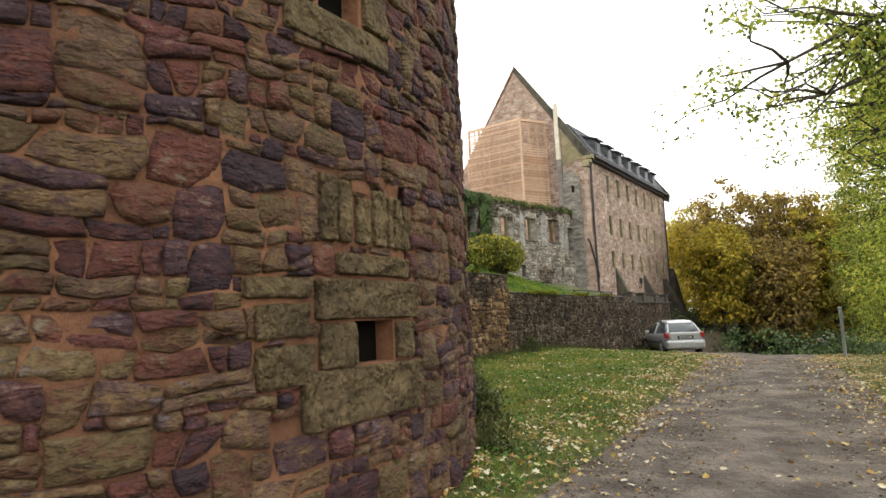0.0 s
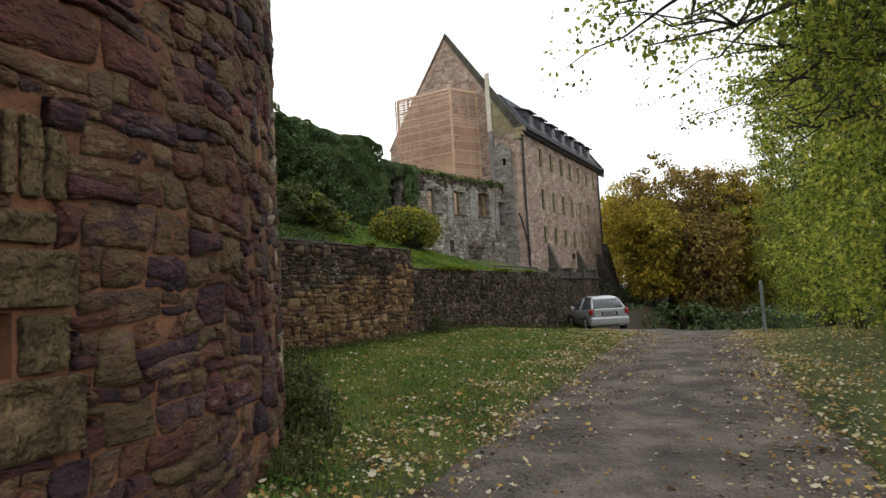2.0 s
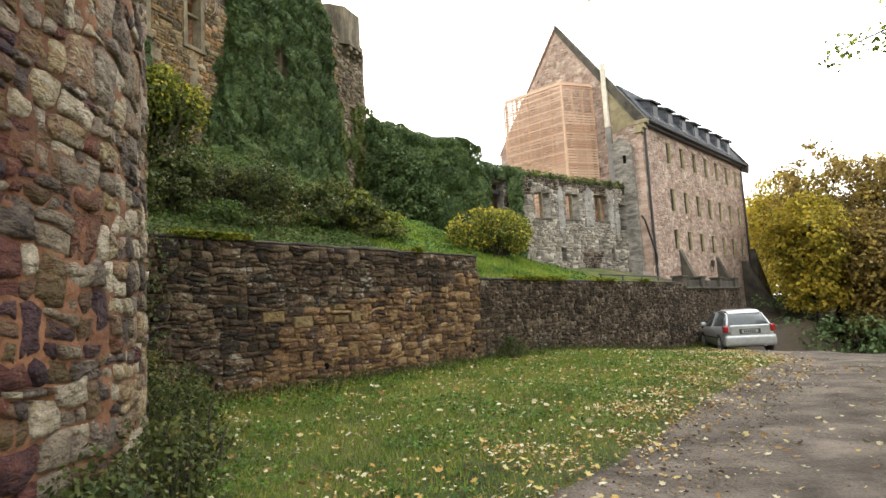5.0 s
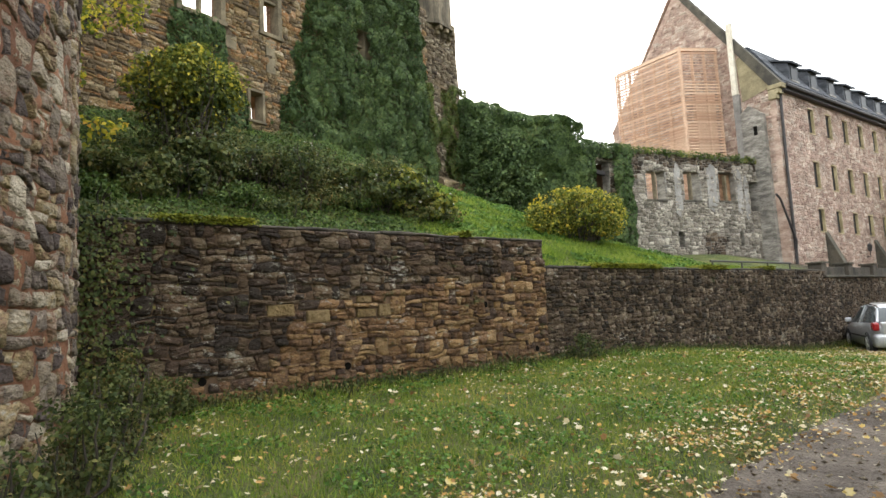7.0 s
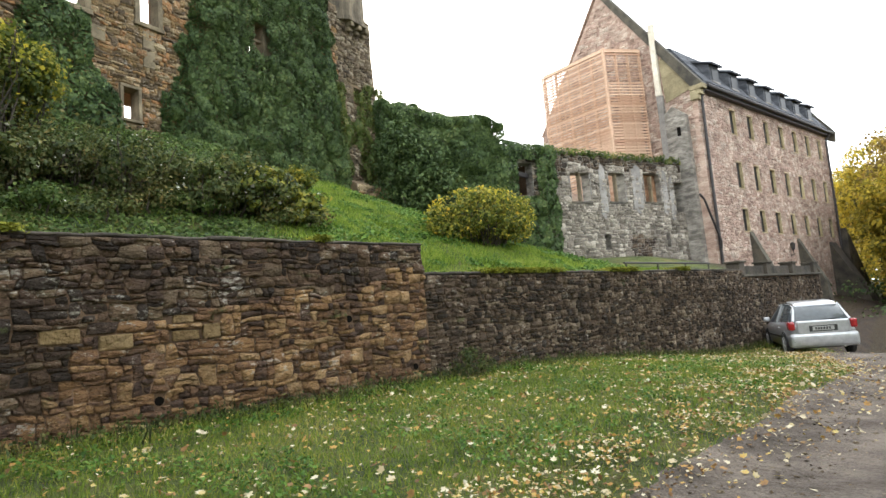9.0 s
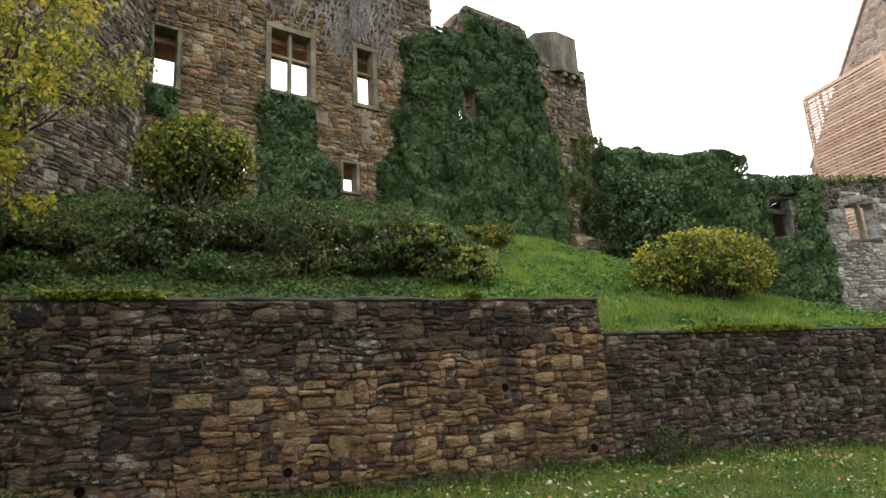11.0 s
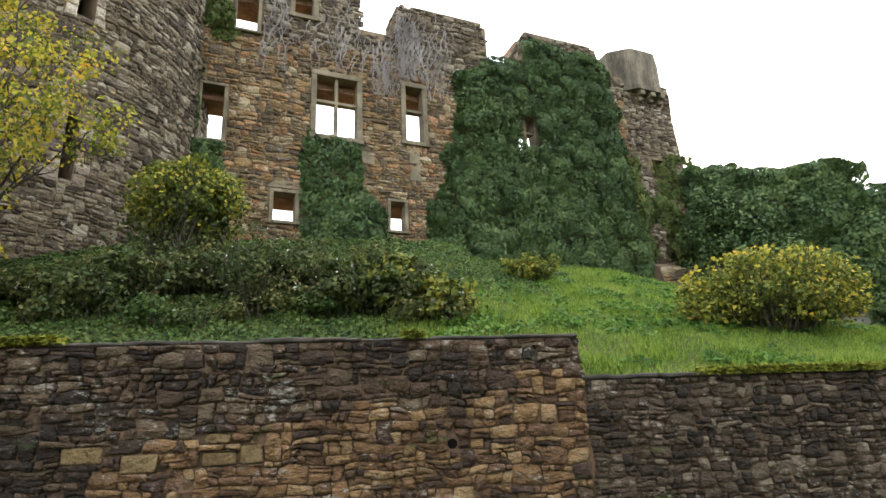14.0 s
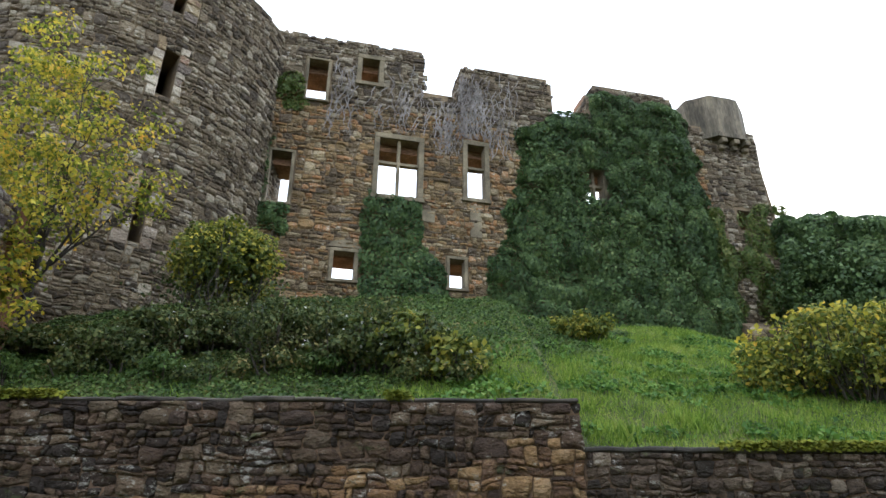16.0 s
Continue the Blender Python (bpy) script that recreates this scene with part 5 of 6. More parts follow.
part("lantern", tube([(0, 0, 0), (0, 0, 0.1), (0, 0, 0.4), (0, 0, 0.5)], [0.06, 0.11, 0.14, 0.03], 6), OLDIRON, lamp)
part("bracket", tube([(0, 0.2, -0.3), (0, 0.0, -0.3), (0, 0, 0.0)], 0.025, 5), OLDIRON, lamp)

# ---- slatted stair tower in front of the gable ----
slats = thing("slatted_stair_tower", "tall stair tower clad in pale larch slats", "stair tower", kind="structure")
SQ = [(-21.65, 40.13), (-17.18, 39.75), (-15.96, 41.75)]
for i, (p, q) in enumerate(zip(SQ, SQ[1:])):
    d = Vector((q[0] - p[0], q[1] - p[1], 0))
    L = d.length
    d.normalize()
    nrm = Vector((d.y, -d.x, 0))
    n = 56
    me = mesh_data("slat", *box(0, L + (0.03 if i == 0 else 0), -0.02, 0.02, -0.043, 0.043), LARCHOBJ)
    frame_m = Matrix(((d.x, -nrm.x, 0, p[0]), (d.y, -nrm.y, 0, p[1]), (0, 0, 1, 0), (0, 0, 0, 1)))
    for k in range(n):
        z = 6.4 + 9.3 * k / (n - 1)
        if i == 1 and 13.95 < z < 15.45:
            continue
        ob = new("slat", me)
        ob.parent = slats
        ob.matrix_basis = frame_m @ Matrix.Translation((0, 0, z))
    if i == 1:
        thin = mesh_data("slat", *box(0, L, -0.012, 0.012, -0.016, 0.016), LARCHOBJ)
        for k in range(9):
            ob = new("slat", thin)
            ob.parent = slats
            ob.matrix_basis = frame_m @ Matrix.Translation((0, 0, 14.05 + 0.165 * k))
    for s in np.linspace(0.05, L - 0.05, 6 if i == 0 else 4):
        o = Vector((p[0], p[1], 0)) + d * float(s) - nrm * 0.1
        part("stud", box(o.x - 0.06, o.x + 0.06, o.y - 0.06, o.y + 0.06, 3.0, 15.75), LARCH, slats)
    for z in (15.78, 12.6, 9.2):
        part("floor_beam", moved(box(0, L, 0.04, 0.20, z - 0.09, z + 0.09), frame_m), LARCHOBJ, slats)
    part("stair_string", moved(box(0.3, L - 0.3, 0.5, 0.58, -0.12, 0.12), frame_m @ Matrix.Translation((0, 0, 11.0)) @ Matrix.Translation((L / 2, 0, 0)) @ Matrix.Rotation(radians(-28 if i else 24), 4, "Y") @ Matrix.Translation((-L / 2, 0, 0))), LARCHOBJ, slats)
part("corner_post", box(SQ[1][0] - 0.07, SQ[1][0] + 0.07, SQ[1][1] - 0.02, SQ[1][1] + 0.12, 3.0, 15.9), LARCH, slats)
part("cladding_panel", joined(moved(box(2.8, 4.7, 0.9, 0.93, 3.0, 11.6), Matrix(((0.9964, 0.0844, 0, SQ[0][0]), (-0.0844, 0.9964, 0, SQ[0][1]), (0, 0, 1, 0), (0, 0, 0, 1)))),
                              moved(box(0.9, 2.34, 0.5, 0.53, 3.0, 13.3), Matrix(((0.52, -0.854, 0, SQ[1][0]), (0.854, 0.52, 0, SQ[1][1]), (0, 0, 1, 0), (0, 0, 0, 1))))), LARCH, slats, "solid larch boarding behind the slats")
rails_top = thing("roof_guard_rail", "pale timber guard rail on the stair tower", "railing")
for x in (-21.9, -21.2, -20.5):
    part("post", tube([(x, 40.4, 12.0), (x, 40.4, 15.9 + 0.1 * (x + 22))], 0.05, 5), LARCH, rails_top)
for z in (14.2, 14.8, 15.4):
    part("rail", tube([(-21.95, 40.4, z), (-20.4, 40.4, z + 0.15)], 0.035, 5), LARCH, rails_top)

# ---- parked car ----
def build_car(at, heading):
    """A five-door hatchback; x to its right, y to its nose, the rear bumper at y = 0."""
    car = thing("car", "silver five-door hatchback parked beside the wall", "car", at)
    car.matrix_world = Matrix.Translation(at) @ Matrix.Rotation(radians(heading), 4, "Z")
    # y, half width, sill z, belt z
    st = [(0.0, 0.60, 0.42, 0.80), (0.05, 0.74, 0.33, 0.90), (0.22, 0.81, 0.26, 0.95), (0.75, 0.845, 0.22, 0.95), (1.5, 0.855, 0.20, 0.93), (2.6, 0.855, 0.20, 0.90),
          (3.05, 0.85, 0.20, 0.88), (3.6, 0.82, 0.22, 0.80), (3.98, 0.74, 0.27, 0.70), (4.16, 0.58, 0.36, 0.60)]
    V, Fs = [], []
    ring = 12
    for y, w, s, b in st:
        m = (s + b) / 2
        half = [(w * 0.80, s), (w * 0.97, s + 0.10), (w, m), (w * 0.985, b - 0.12), (w * 0.93, b - 0.02), (w * 0.70, b + 0.02)]
        pts = half + [(-x, z) for x, z in half[::-1]]
        V += [(x, y, z) for x, z in pts]
    for i in range(len(st) - 1):
        for k in range(ring):
            a, b = i * ring + k, i * ring + (k + 1) % ring
            Fs.append((a, a + ring, b + ring, b))
    Fs += [tuple(range(ring)), tuple(range(len(V) - 1, len(V) - ring - 1, -1))]
    part("body", (V, Fs), CARPAINT, car, smooth=True)
    # cabin: y, half width low, z low, half width high, z high
    cab = [(0.10, 0.66, 0.93, 0.60, 0.99), (0.46, 0.76, 0.93, 0.55, 1.36), (0.75, 0.78, 0.92, 0.57, 1.44), (1.5, 0.79, 0.90, 0.59, 1.48), (2.15, 0.79, 0.88, 0.57, 1.42), (2.55, 0.78, 0.88, 0.60, 1.20), (3.05, 0.74, 0.87, 0.68, 0.90)]
    V, Fs = [], []
    for y, w, z, w2, z2 in cab:
        V += [(w, y, z), (w2, y, z2), (-w2, y, z2), (-w, y, z)]
    for i in range(len(cab) - 1):
        for k in range(3):
            a = i * 4 + k
            Fs.append((a, a + 4, a + 5, a + 1))
    Fs += [(0, 1, 2, 3), (len(V) - 1, len(V) - 2, len(V) - 3, len(V) - 4)]
    part("window_glass", (V, Fs), CARGLASS, car, "dark tinted windows", True)
    rv2, rf2 = [], []
    for y, w, z, w2, z2 in cab[1:5]:
        rv2 += [(w2 + 0.03, y, z2 - 0.03), (w2 * 0.8, y, z2 + 0.03), (-w2 * 0.8, y, z2 + 0.03), (-w2 - 0.03, y, z2 - 0.03)]
    for i in range(3):
        for k in range(3):
            a = i * 4 + k
            rf2.append((a, a + 4, a + 5, a + 1))
    rf2 += [(0, 1, 2, 3), (15, 14, 13, 12)]
    part("roof", (rv2, rf2), CARPAINT, car, smooth=True)
    for sgn in (1, -1):
        for (y0, w0, z0), (y1, w1, z1), t in (((0.13, 0.69, 0.95), (0.50, 0.56, 1.32), 0.042), ((1.75, 0.80, 0.90), (1.70, 0.60, 1.44), 0.035), ((3.0, 0.76, 0.88), (2.14, 0.585, 1.385), 0.035)):
            part("pillar", tube([(sgn * w0, y0, z0), (sgn * w1, y1, z1)], t, 6), CARPAINT, car)
        part("tail_light", rbox(sgn * 0.745 - 0.085, sgn * 0.745 + 0.085, -0.02, 0.32, 0.72, 0.97, 0.08, 4), REDLENS, car, "red tail light")
        mir = part("mirror", rbox(sgn * 0.94 - 0.09, sgn * 0.94 + 0.09, 2.52, 2.64, 0.92, 1.05, 0.04), CARPAINT, car)
        part("side_trim", box(sgn * 0.858 - 0.008, sgn * 0.858 + 0.008, 0.95, 3.0, 0.50, 0.55), BLACKTRIM, car)
        for y in (1.25, 2.15):
            part("door_handle", rbox(sgn * 0.845 - 0.02, sgn * 0.845 + 0.02, y, y + 0.18, 0.74, 0.78, 0.012), CARPAINT, car)
        for y in (0.72, 3.28):
            wh = part("wheel", moved(tube([(0, 0, -0.10), (0, 0, -0.085), (0, 0, 0.085), (0, 0, 0.10)], [0.27, 0.31, 0.31, 0.27], 22), pose(sgn * 0.76, y, 0.31, 0, 90, 0)), RUBBER, car, "black tyre", True)
            rim = [tube([(0, 0, -0.103), (0, 0, 0.103)], 0.06, 10)]
            for k in range(5):
                a = 2 * math.pi * k / 5
                rim.append(tube([(0, 0, 0.104 * sgn), (0.20 * math.cos(a), 0.20 * math.sin(a), 0.100 * sgn)], 0.026, 5))
            rim.append(tube([(0.20 * math.cos(2 * math.pi * k / 20), 0.20 * math.sin(2 * math.pi * k / 20), 0.098 * sgn) for k in range(21)], 0.016, 5))
            part("rim", moved(joined(*rim), pose(sgn * 0.76, y, 0.31, 0, 90, 0)), ALLOY, wh, "silver spoked rim")
            part("arch", moved(tube([(0.345 * math.cos(radians(a)), 0.345 * math.sin(radians(a)), 0) for a in range(0, 181, 15)], 0.02, 5), pose(sgn * 0.845, y, 0.31, 90, 0, 90)), BLACKTRIM, car)
    part("rear_bumper", rbox(-0.83, 0.83, -0.08, 0.42, 0.24, 0.64, 0.14, 4), CARPAINT, car)
    part("bumper_strip", rbox(-0.74, 0.74, -0.078, 0.0, 0.40, 0.43, 0.01), BLACKTRIM, car)
    part("underbody", box(-0.66, 0.66, 0.35, 3.9, 0.20, 0.32), BLACKTRIM, car)
    tg = part("tailgate", rbox(-0.64, 0.64, -0.03, 0.16, 0.58, 0.97, 0.06, 4), CARPAINT, car)
    pl = part("number_plate", rbox(-0.26, 0.26, -0.040, -0.028, 0.70, 0.81, 0.004), PLATE, tg, "white number plate")
    bars = [box(-0.20 + 0.065 * k, -0.155 + 0.065 * k, -0.0435, -0.0405, 0.725, 0.785) for k in range(6)]
    # thin black slab in place of the shadow round the plate
    part("plate_shade", rbox(-0.34, 0.34, -0.036, -0.020, 0.67, 0.84, 0.006), BLACKTRIM, tg, "black panel for the shade round the number plate")
    part("plate_trim", box(-0.30, 0.30, -0.046, -0.030, 0.835, 0.86), ALLOY, tg)
    for k, bvf in enumerate(bars):
        part("plate_bar", bvf, BLACKTRIM, pl)
    part("wiper", tube([(0.02, 0.08, 0.98), (0.42, 0.10, 1.0)], 0.014, 5), BLACKTRIM, car)
    part("exhaust", tube([(0.45, -0.05, 0.25), (0.45, 0.3, 0.25)], 0.03, 8), ALLOY, car)
    return car


CAR_AT = (-5.15, 28.4)
build_car((*CAR_AT, land(*CAR_AT) - 0.02), 28.0)

post = thing("signpost", "slim grey metal post on the grass verge", "post", (0.55, 26.0, land(0.55, 26.0)))
part("pole", tube([(0, 0, -0.2), (0, 0, 1.75)], 0.055, 10), GALV, post)
part("cap", tube([(0, 0, 1.752), (0, 0, 1.79)], [0.06, 0.03], 10), GALV, post)

# ---- plants on the terrace ----
shrub("shrub", "round shrub with yellowing leaves above bare brown stems", (-11.12, 10.78, 5.76), (0.95, 0.98, 0.72), YELLOWING, 0.085, 190, 60, 0.24, land(-11.12, 10.78), 11, 60, (YELLOW, 500, 0.085), (BRAMBLE, 5000, 0.075))
shrub("shrub", "broad shrub covered with yellow leaves on the bank", (-10.5, 20.98, 3.92), (1.05, 1.72, 0.82), YELLOWING, 0.085, 260, 48, 0.24, land(-10.5, 20.98), 12, 90, (YELLOW, 900, 0.095), (BRAMBLE, 1500, 0.06))
shrub("shrub", "small low yellow-green shrub before the castle", (-14.0, 17.6, land(-14, 17.6) + 0.3), (0.5, 0.7, 0.34), YELLOWING, 0.09, 70, 36, 0.18, land(-14, 17.6), 13, 10)
rh = random.Random(17)
for k in range(12):
    y = 8.5 + 0.54 * k
    x = -10.35 + 0.10 * max(0, k - 4) + rh.uniform(-0.45, 0.45)
    z = land(x, y)
    h = (0.22 + 0.40 * abs(math.sin(k * 1.05 + 0.4))) * rh.uniform(0.75, 1.25) * mixv(0.35, 1.0, ease(y, 9.6, 10.6))
    shrub("hedge_shrub", "tangled bramble shrub with pale seed heads on the bank", (x, y, z + h * 0.7), (rh.uniform(0.5, 0.9), rh.uniform(0.45, 0.8), h), BRAMBLE, rh.uniform(0.055, 0.085), 70, 52, 0.20, z, 30 + k, 22, (SEED, 26, 0.05), (DRYWEED, 700, 0.06))
for k, (x, y, h) in enumerate(((-9.75, 13.6, 0.40), (-9.5, 14.35, 0.48), (-9.3, 14.85, 0.36))):
    z = land(x, y)
    shrub("hedge_shrub", "leafy shrub with large pale yellowing leaves on the bank", (x, y, z + h * 0.8), (0.5, 0.52, h), YELLOWING if k else SHRUB, 0.105, 60, 34, 0.2, z, 80 + k, 16, (SEED, 30, 0.075), (BRAMBLE, 500, 0.06))
for k in range(9):
    y = 8.9 + 0.72 * k
    x = -9.35 + rh.uniform(-0.5, 0.35)
    z = land(x, y)
    shrub("hedge_shrub", "low straggling bramble shrub on the bank", (x, y, z + 0.08), (rh.uniform(0.35, 0.7), rh.uniform(0.4, 0.75), rh.uniform(0.12, 0.28)), BRAMBLE if k % 3 else WEED, 0.06, 45, 40, 0.18, z, 130 + k, 9, (SEED, 6, 0.04))
tree("tree", "small tree with yellow autumn leaves beside the tower", (-10.4, 7.95, land(-10.4, 7.95)), (-10.1, 7.95, 6.6), 0.11,
     [(-9.4, 8.7, 6.3), (-9.9, 9.1, 7.2), (-10.7, 9.0, 8.2), (-9.0, 8.4, 5.4), (-9.1, 8.5, 4.6), (-10.1, 8.0, 9.6), (-9.5, 8.5, 8.9), (-9.4, 8.9, 7.6), (-10.4, 9.3, 6.6)],
     [((-9.85, 7.48, 7.6), (0.72, 0.58, 2.8)), ((-9.1, 8.05, 4.4), (0.5, 0.4, 1.5))], TURNING, 0.085, 130, 52, 0.34, 41, twigs=8)
shrub("shrub", "dark green shrub in the corner beside the tower", (-9.5, 7.45, 4.2), (0.65, 0.55, 1.5), SHRUB, 0.075, 130, 50, 0.26, land(-9.5, 7.45), 44, 20)
for k, (x, y, h, w) in enumerate([(-7.45, 8.9, 0.55, 0.30), (-7.3, 9.35, 0.35, 0.35), (-7.4, 16.9, 0.30, 0.3), (-3.75, 6.95, 0.42, 0.30), (-4.35, 7.55, 0.46, 0.36), (-5.1, 8.1, 0.5, 0.4), (-6.0, 8.55, 0.55, 0.42), (-6.8, 8.85, 0.55, 0.4)]):
    shrub("weed_clump", "straggly dark weeds at the foot of the stonework", (x, y, land(x, y) + h * 0.5), (w, w * 1.2, h), BRAMBLE, 0.045, 45, 34, 0.14, land(x, y), 60 + k, 14, None, (DRYWEED, 300, 0.05))
# creeper hanging at the corner of tower and wall
gi = np.random.default_rng(7)
n = 3400
cy_, cz_ = 8.45 + np.abs(gi.normal(0, 0.5, n)), gi.uniform(0.5, 2.95, n)
keepm = gi.random(n) < np.exp(-((cy_ - 8.4) / 0.9) ** 2) * (0.25 + 0.75 * (cz_ / 2.9))
cr = np.stack([np.full(n, WALL_X + 0.08) + gi.uniform(0, 0.16, n), cy_, cz_], 1)[keepm]
tagged(new("creeper", leaf_mesh("creeper", cr, np.tile((1.0, 0.2, 0.3), (len(cr), 1)) + gi.normal(0, 0.4, cr.shape), gi.uniform(0.03, 0.065, len(cr)), BRAMBLE, 8)), "trailing creeper in the corner of tower and wall", "plant", kind="stuff")


# ---- ivy ----
def ivy_on(matrix, n, inside, srange, zrange, bulge, size, mat, seed, label, parent=None, lumps=1.0, cell=0.5):
    """Leaves on hanging sprays: each spray is a small dome, so that the ivy falls in tufts with dark gaps between."""
    g = np.random.default_rng(seed)
    s, z = g.uniform(*srange, n), g.uniform(*zrange, n)
    pts, nrm = [], []
    turn = matrix.to_3x3()
    for a, b in zip(s, z):
        e = inside(a, b)
        if e <= 0:
            continue
        lump = 0.5 + 0.5 * noise.noise((a * lumps, b * lumps, seed)) + 0.3 * noise.noise((a * lumps * 2.7, b * lumps * 2.7, seed))
        dist, mid = noise.voronoi((a / cell, b / cell * 0.75, seed * 0.37))
        dome = max(0.0, 1.0 - 1.15 * dist[0])
        d = -0.06 - min(1, e) * (bulge * 0.7 * max(0.0, lump) + 0.42 * cell * dome) * (0.55 + 0.45 * g.random())
        gx, gz = a / cell - mid[0].x, b / cell * 0.75 - mid[0].y
        pts.append(matrix @ Vector((a, d, b)))
        nrm.append(turn @ Vector((gx * 1.5, -0.75, 0.25 + gz * 1.7)))
    P = np.array(pts)
    ob = new("ivy", leaf_mesh("ivy", P, np.array(nrm) + g.normal(0, 0.33, P.shape), g.uniform(0.6, 1.25, len(P)) * size, mat, seed, 0.8))
    return tagged(ob, label, "ivy", kind="stuff")


def patch_edge(a, b, s):
    return 0.28 * noise.noise((a * 1.1, b * 1.1, s)) + 0.12 * noise.noise((a * 4, b * 4, s))


def ivy_big(s, z):
    if in_open(s, z, -0.05):
        return 0
    left = mixv(6.55, 7.7, ease(z, 7.0, 12.5)) + patch_edge(s, z, 1) * 1.5
    if z > 13.3:
        left += (z - 13.3) * 1.2
    right = 15.2 - 0.12 * (z - 6) + patch_edge(s, z, 2) * 1.5 - 0.1 * ease(z, 12.5, 14.5)
    top = min(keep_top(s) + 0.12, 15.9) if s < 10.3 or s > 13.9 else 15.45 + 0.35 * noise.noise((s * 1.5, 4, 4))
    return min((s - left) * 1.5, (right - s) * 1.5, (top - z) * 2 + 0.2) if left < s < right and z < top else 0


def ivy_mid(s, z):
    e = patch_edge(s, z, 5)
    a, b = 2.8 + e, 4.55 + e + 0.9 * (1 - ease(z, 7.6, 9.3))
    if in_open(s, z, -0.02) or not a < s < b:
        return 0
    return min((s - a) * 2, (b - s) * 2, (10.5 + e * 0.4 - z) * 2)


def ivy_left(s, z):
    e = patch_edge(s, z, 6)
    if in_open(s, z, 0.0):
        return 0
    return min((s + 0.7) * 2, ((0.02 if z > 9.75 else 0.75) + e * 0.5 - s) * 2, (11.9 + e - z) * 2, (z - 8.9 - e) * 2)


def ivy_top(s, z):
    e = patch_edge(s, z, 8)
    if in_open(s, z, 0.02):
        return 0
    return 0.4 - ((s - 0.55) / 0.85) ** 2 - ((z - 13.55) / 1.0) ** 2 + e * 1.5 + 0.35 * (s < 0.6) * (z > 13.4)


KM = keep.matrix_world.copy()
ivy_on(KM, 130000, ivy_big, (6.0, 16.0), (5.9, 16.1), 0.75, 0.100, IVY, 21, "thick dark ivy covering the castle front", lumps=0.8)
ivy_on(KM, 9000, lambda s, z: max(0.0, noise.noise((s * 1.2, z * 0.9, 31)) + 0.25 - 0.12 * max(0.0, z - 9.5)), (14.4, 17.5), (6.6, 11.8), 0.5, 0.11, IVY_LIGHT, 28, "thin creeper and scrub at the castle corner")
ivy_on(KM, 11000, ivy_mid, (2.4, 5.9), (6.2, 10.7), 0.22, 0.12, IVY, 22, "dark ivy climbing below the great window")
ivy_on(KM, 4500, ivy_left, (-0.7, 1.1), (8.7, 12.2), 0.16, 0.11, IVY, 23, "narrow strip of dark ivy beside the window")
ivy_on(KM, 5000, ivy_top, (-0.5, 1.8), (12.3, 15.4), 0.16, 0.11, IVY_LIGHT, 24, "light green creeper round the upper window")
LM = link.matrix_world.copy()
ivy_on(LM, 46000, lambda s, z: min(1, (link_top(s) + 0.04 - z) * 3) if z < link_top(s) + 0.04 and z > 4.9 + patch_edge(s, z, 3) * 2 and s < 5.45 + 0.03 * (9 - z) + patch_edge(s, z, 13) else 0, (-0.6, 5.9), (4.0, 11.9), 0.75, 0.14, IVY, 25, "massive dark ivy over the link wall", lumps=0.7, cell=0.8)
HM = hall.matrix_world.copy()
ivy_on(HM, 15000, lambda s, z: 0 if any(a - 0.12 < s < c + 0.1 and b - 0.1 < z < d + 0.12 for a, b, c, d in HOPEN) else min(1, (mixv(9.0, 8.9, ease(s, -10.6, -8.5)) + 0.15 - z) * 3, (-7.1 + patch_edge(s, z, 4) * 2 - s) * 2), (-11.2, -6.6), (3.5, 10.4), 0.35, 0.15, IVY, 26, "dark ivy on the end of the hall wall", cell=0.6)
ivy_on(HM, 3500, lambda s, z: 0.5 if z > hall_top(s) - 0.22 + 0.15 * noise.noise((s * 3, 0, 1)) and z < hall_top(s) + 0.1 else 0, (-8, 2.6), (8.2, 9.2), 0.12, 0.12, SHRUB, 27, "mossy growth along the hall wall top")
ivt2 = [LM @ Vector(p) for p in ((0.9, -1.1, 7.6), (2.2, -0.9, 7.0))]
for k, c in enumerate(ivt2):
    shrub("ivy_bush", "dark ivy bush grown out from the link wall", c, (1.2, 1.1, 2.6 - 0.4 * k), IVY, 0.15, 170, 34, 0.42, land(c.x, c.y), 70 + k, 8)
ivy_on(LM, 5000, lambda s, z: 0.6 - abs(s - 3.5) * 1.2 + patch_edge(s, z, 9), (2.8, 4.3), (5.5, 10.2), 0.9, 0.12, IVY_LIGHT, 29, "lighter ivy streak on the link wall")
# dead creeper stems on the battlements
rs = random.Random(77)
stems = []
for k in range(330):
    s, z = rs.gauss(5.9, 0.75), rs.uniform(13.0, 15.6)
    if k % 5 == 0:
        s, z = rs.uniform(1.5, 4.3), rs.uniform(13.2, 15.4)
    if z > keep_top(s) - 0.2 or in_open(s, z, 0.1):
        continue
    pts = [Vector((s, -0.075, z))]
    for i in range(7):
        q = pts[-1] + Vector((rs.uniform(-0.11, 0.11) - 0.01, rs.uniform(-0.02, 0.02), -rs.uniform(0.07, 0.24)))
        q.y = min(-0.06, max(-0.13, q.y))
        if in_open(q.x, q.z, 0.15):
            break
        pts.append(q)
    if len(pts) > 3:
        stems.append(tube(pts, [0.018 - 0.0018 * i for i in range(len(pts))], 4))
ds = part("dry_creeper", joined(*stems), DRYSTEM)
ds.matrix_world = KM
tagged(ds, "pale dead creeper stems clinging to the battlements", "creeper", kind="stuff")

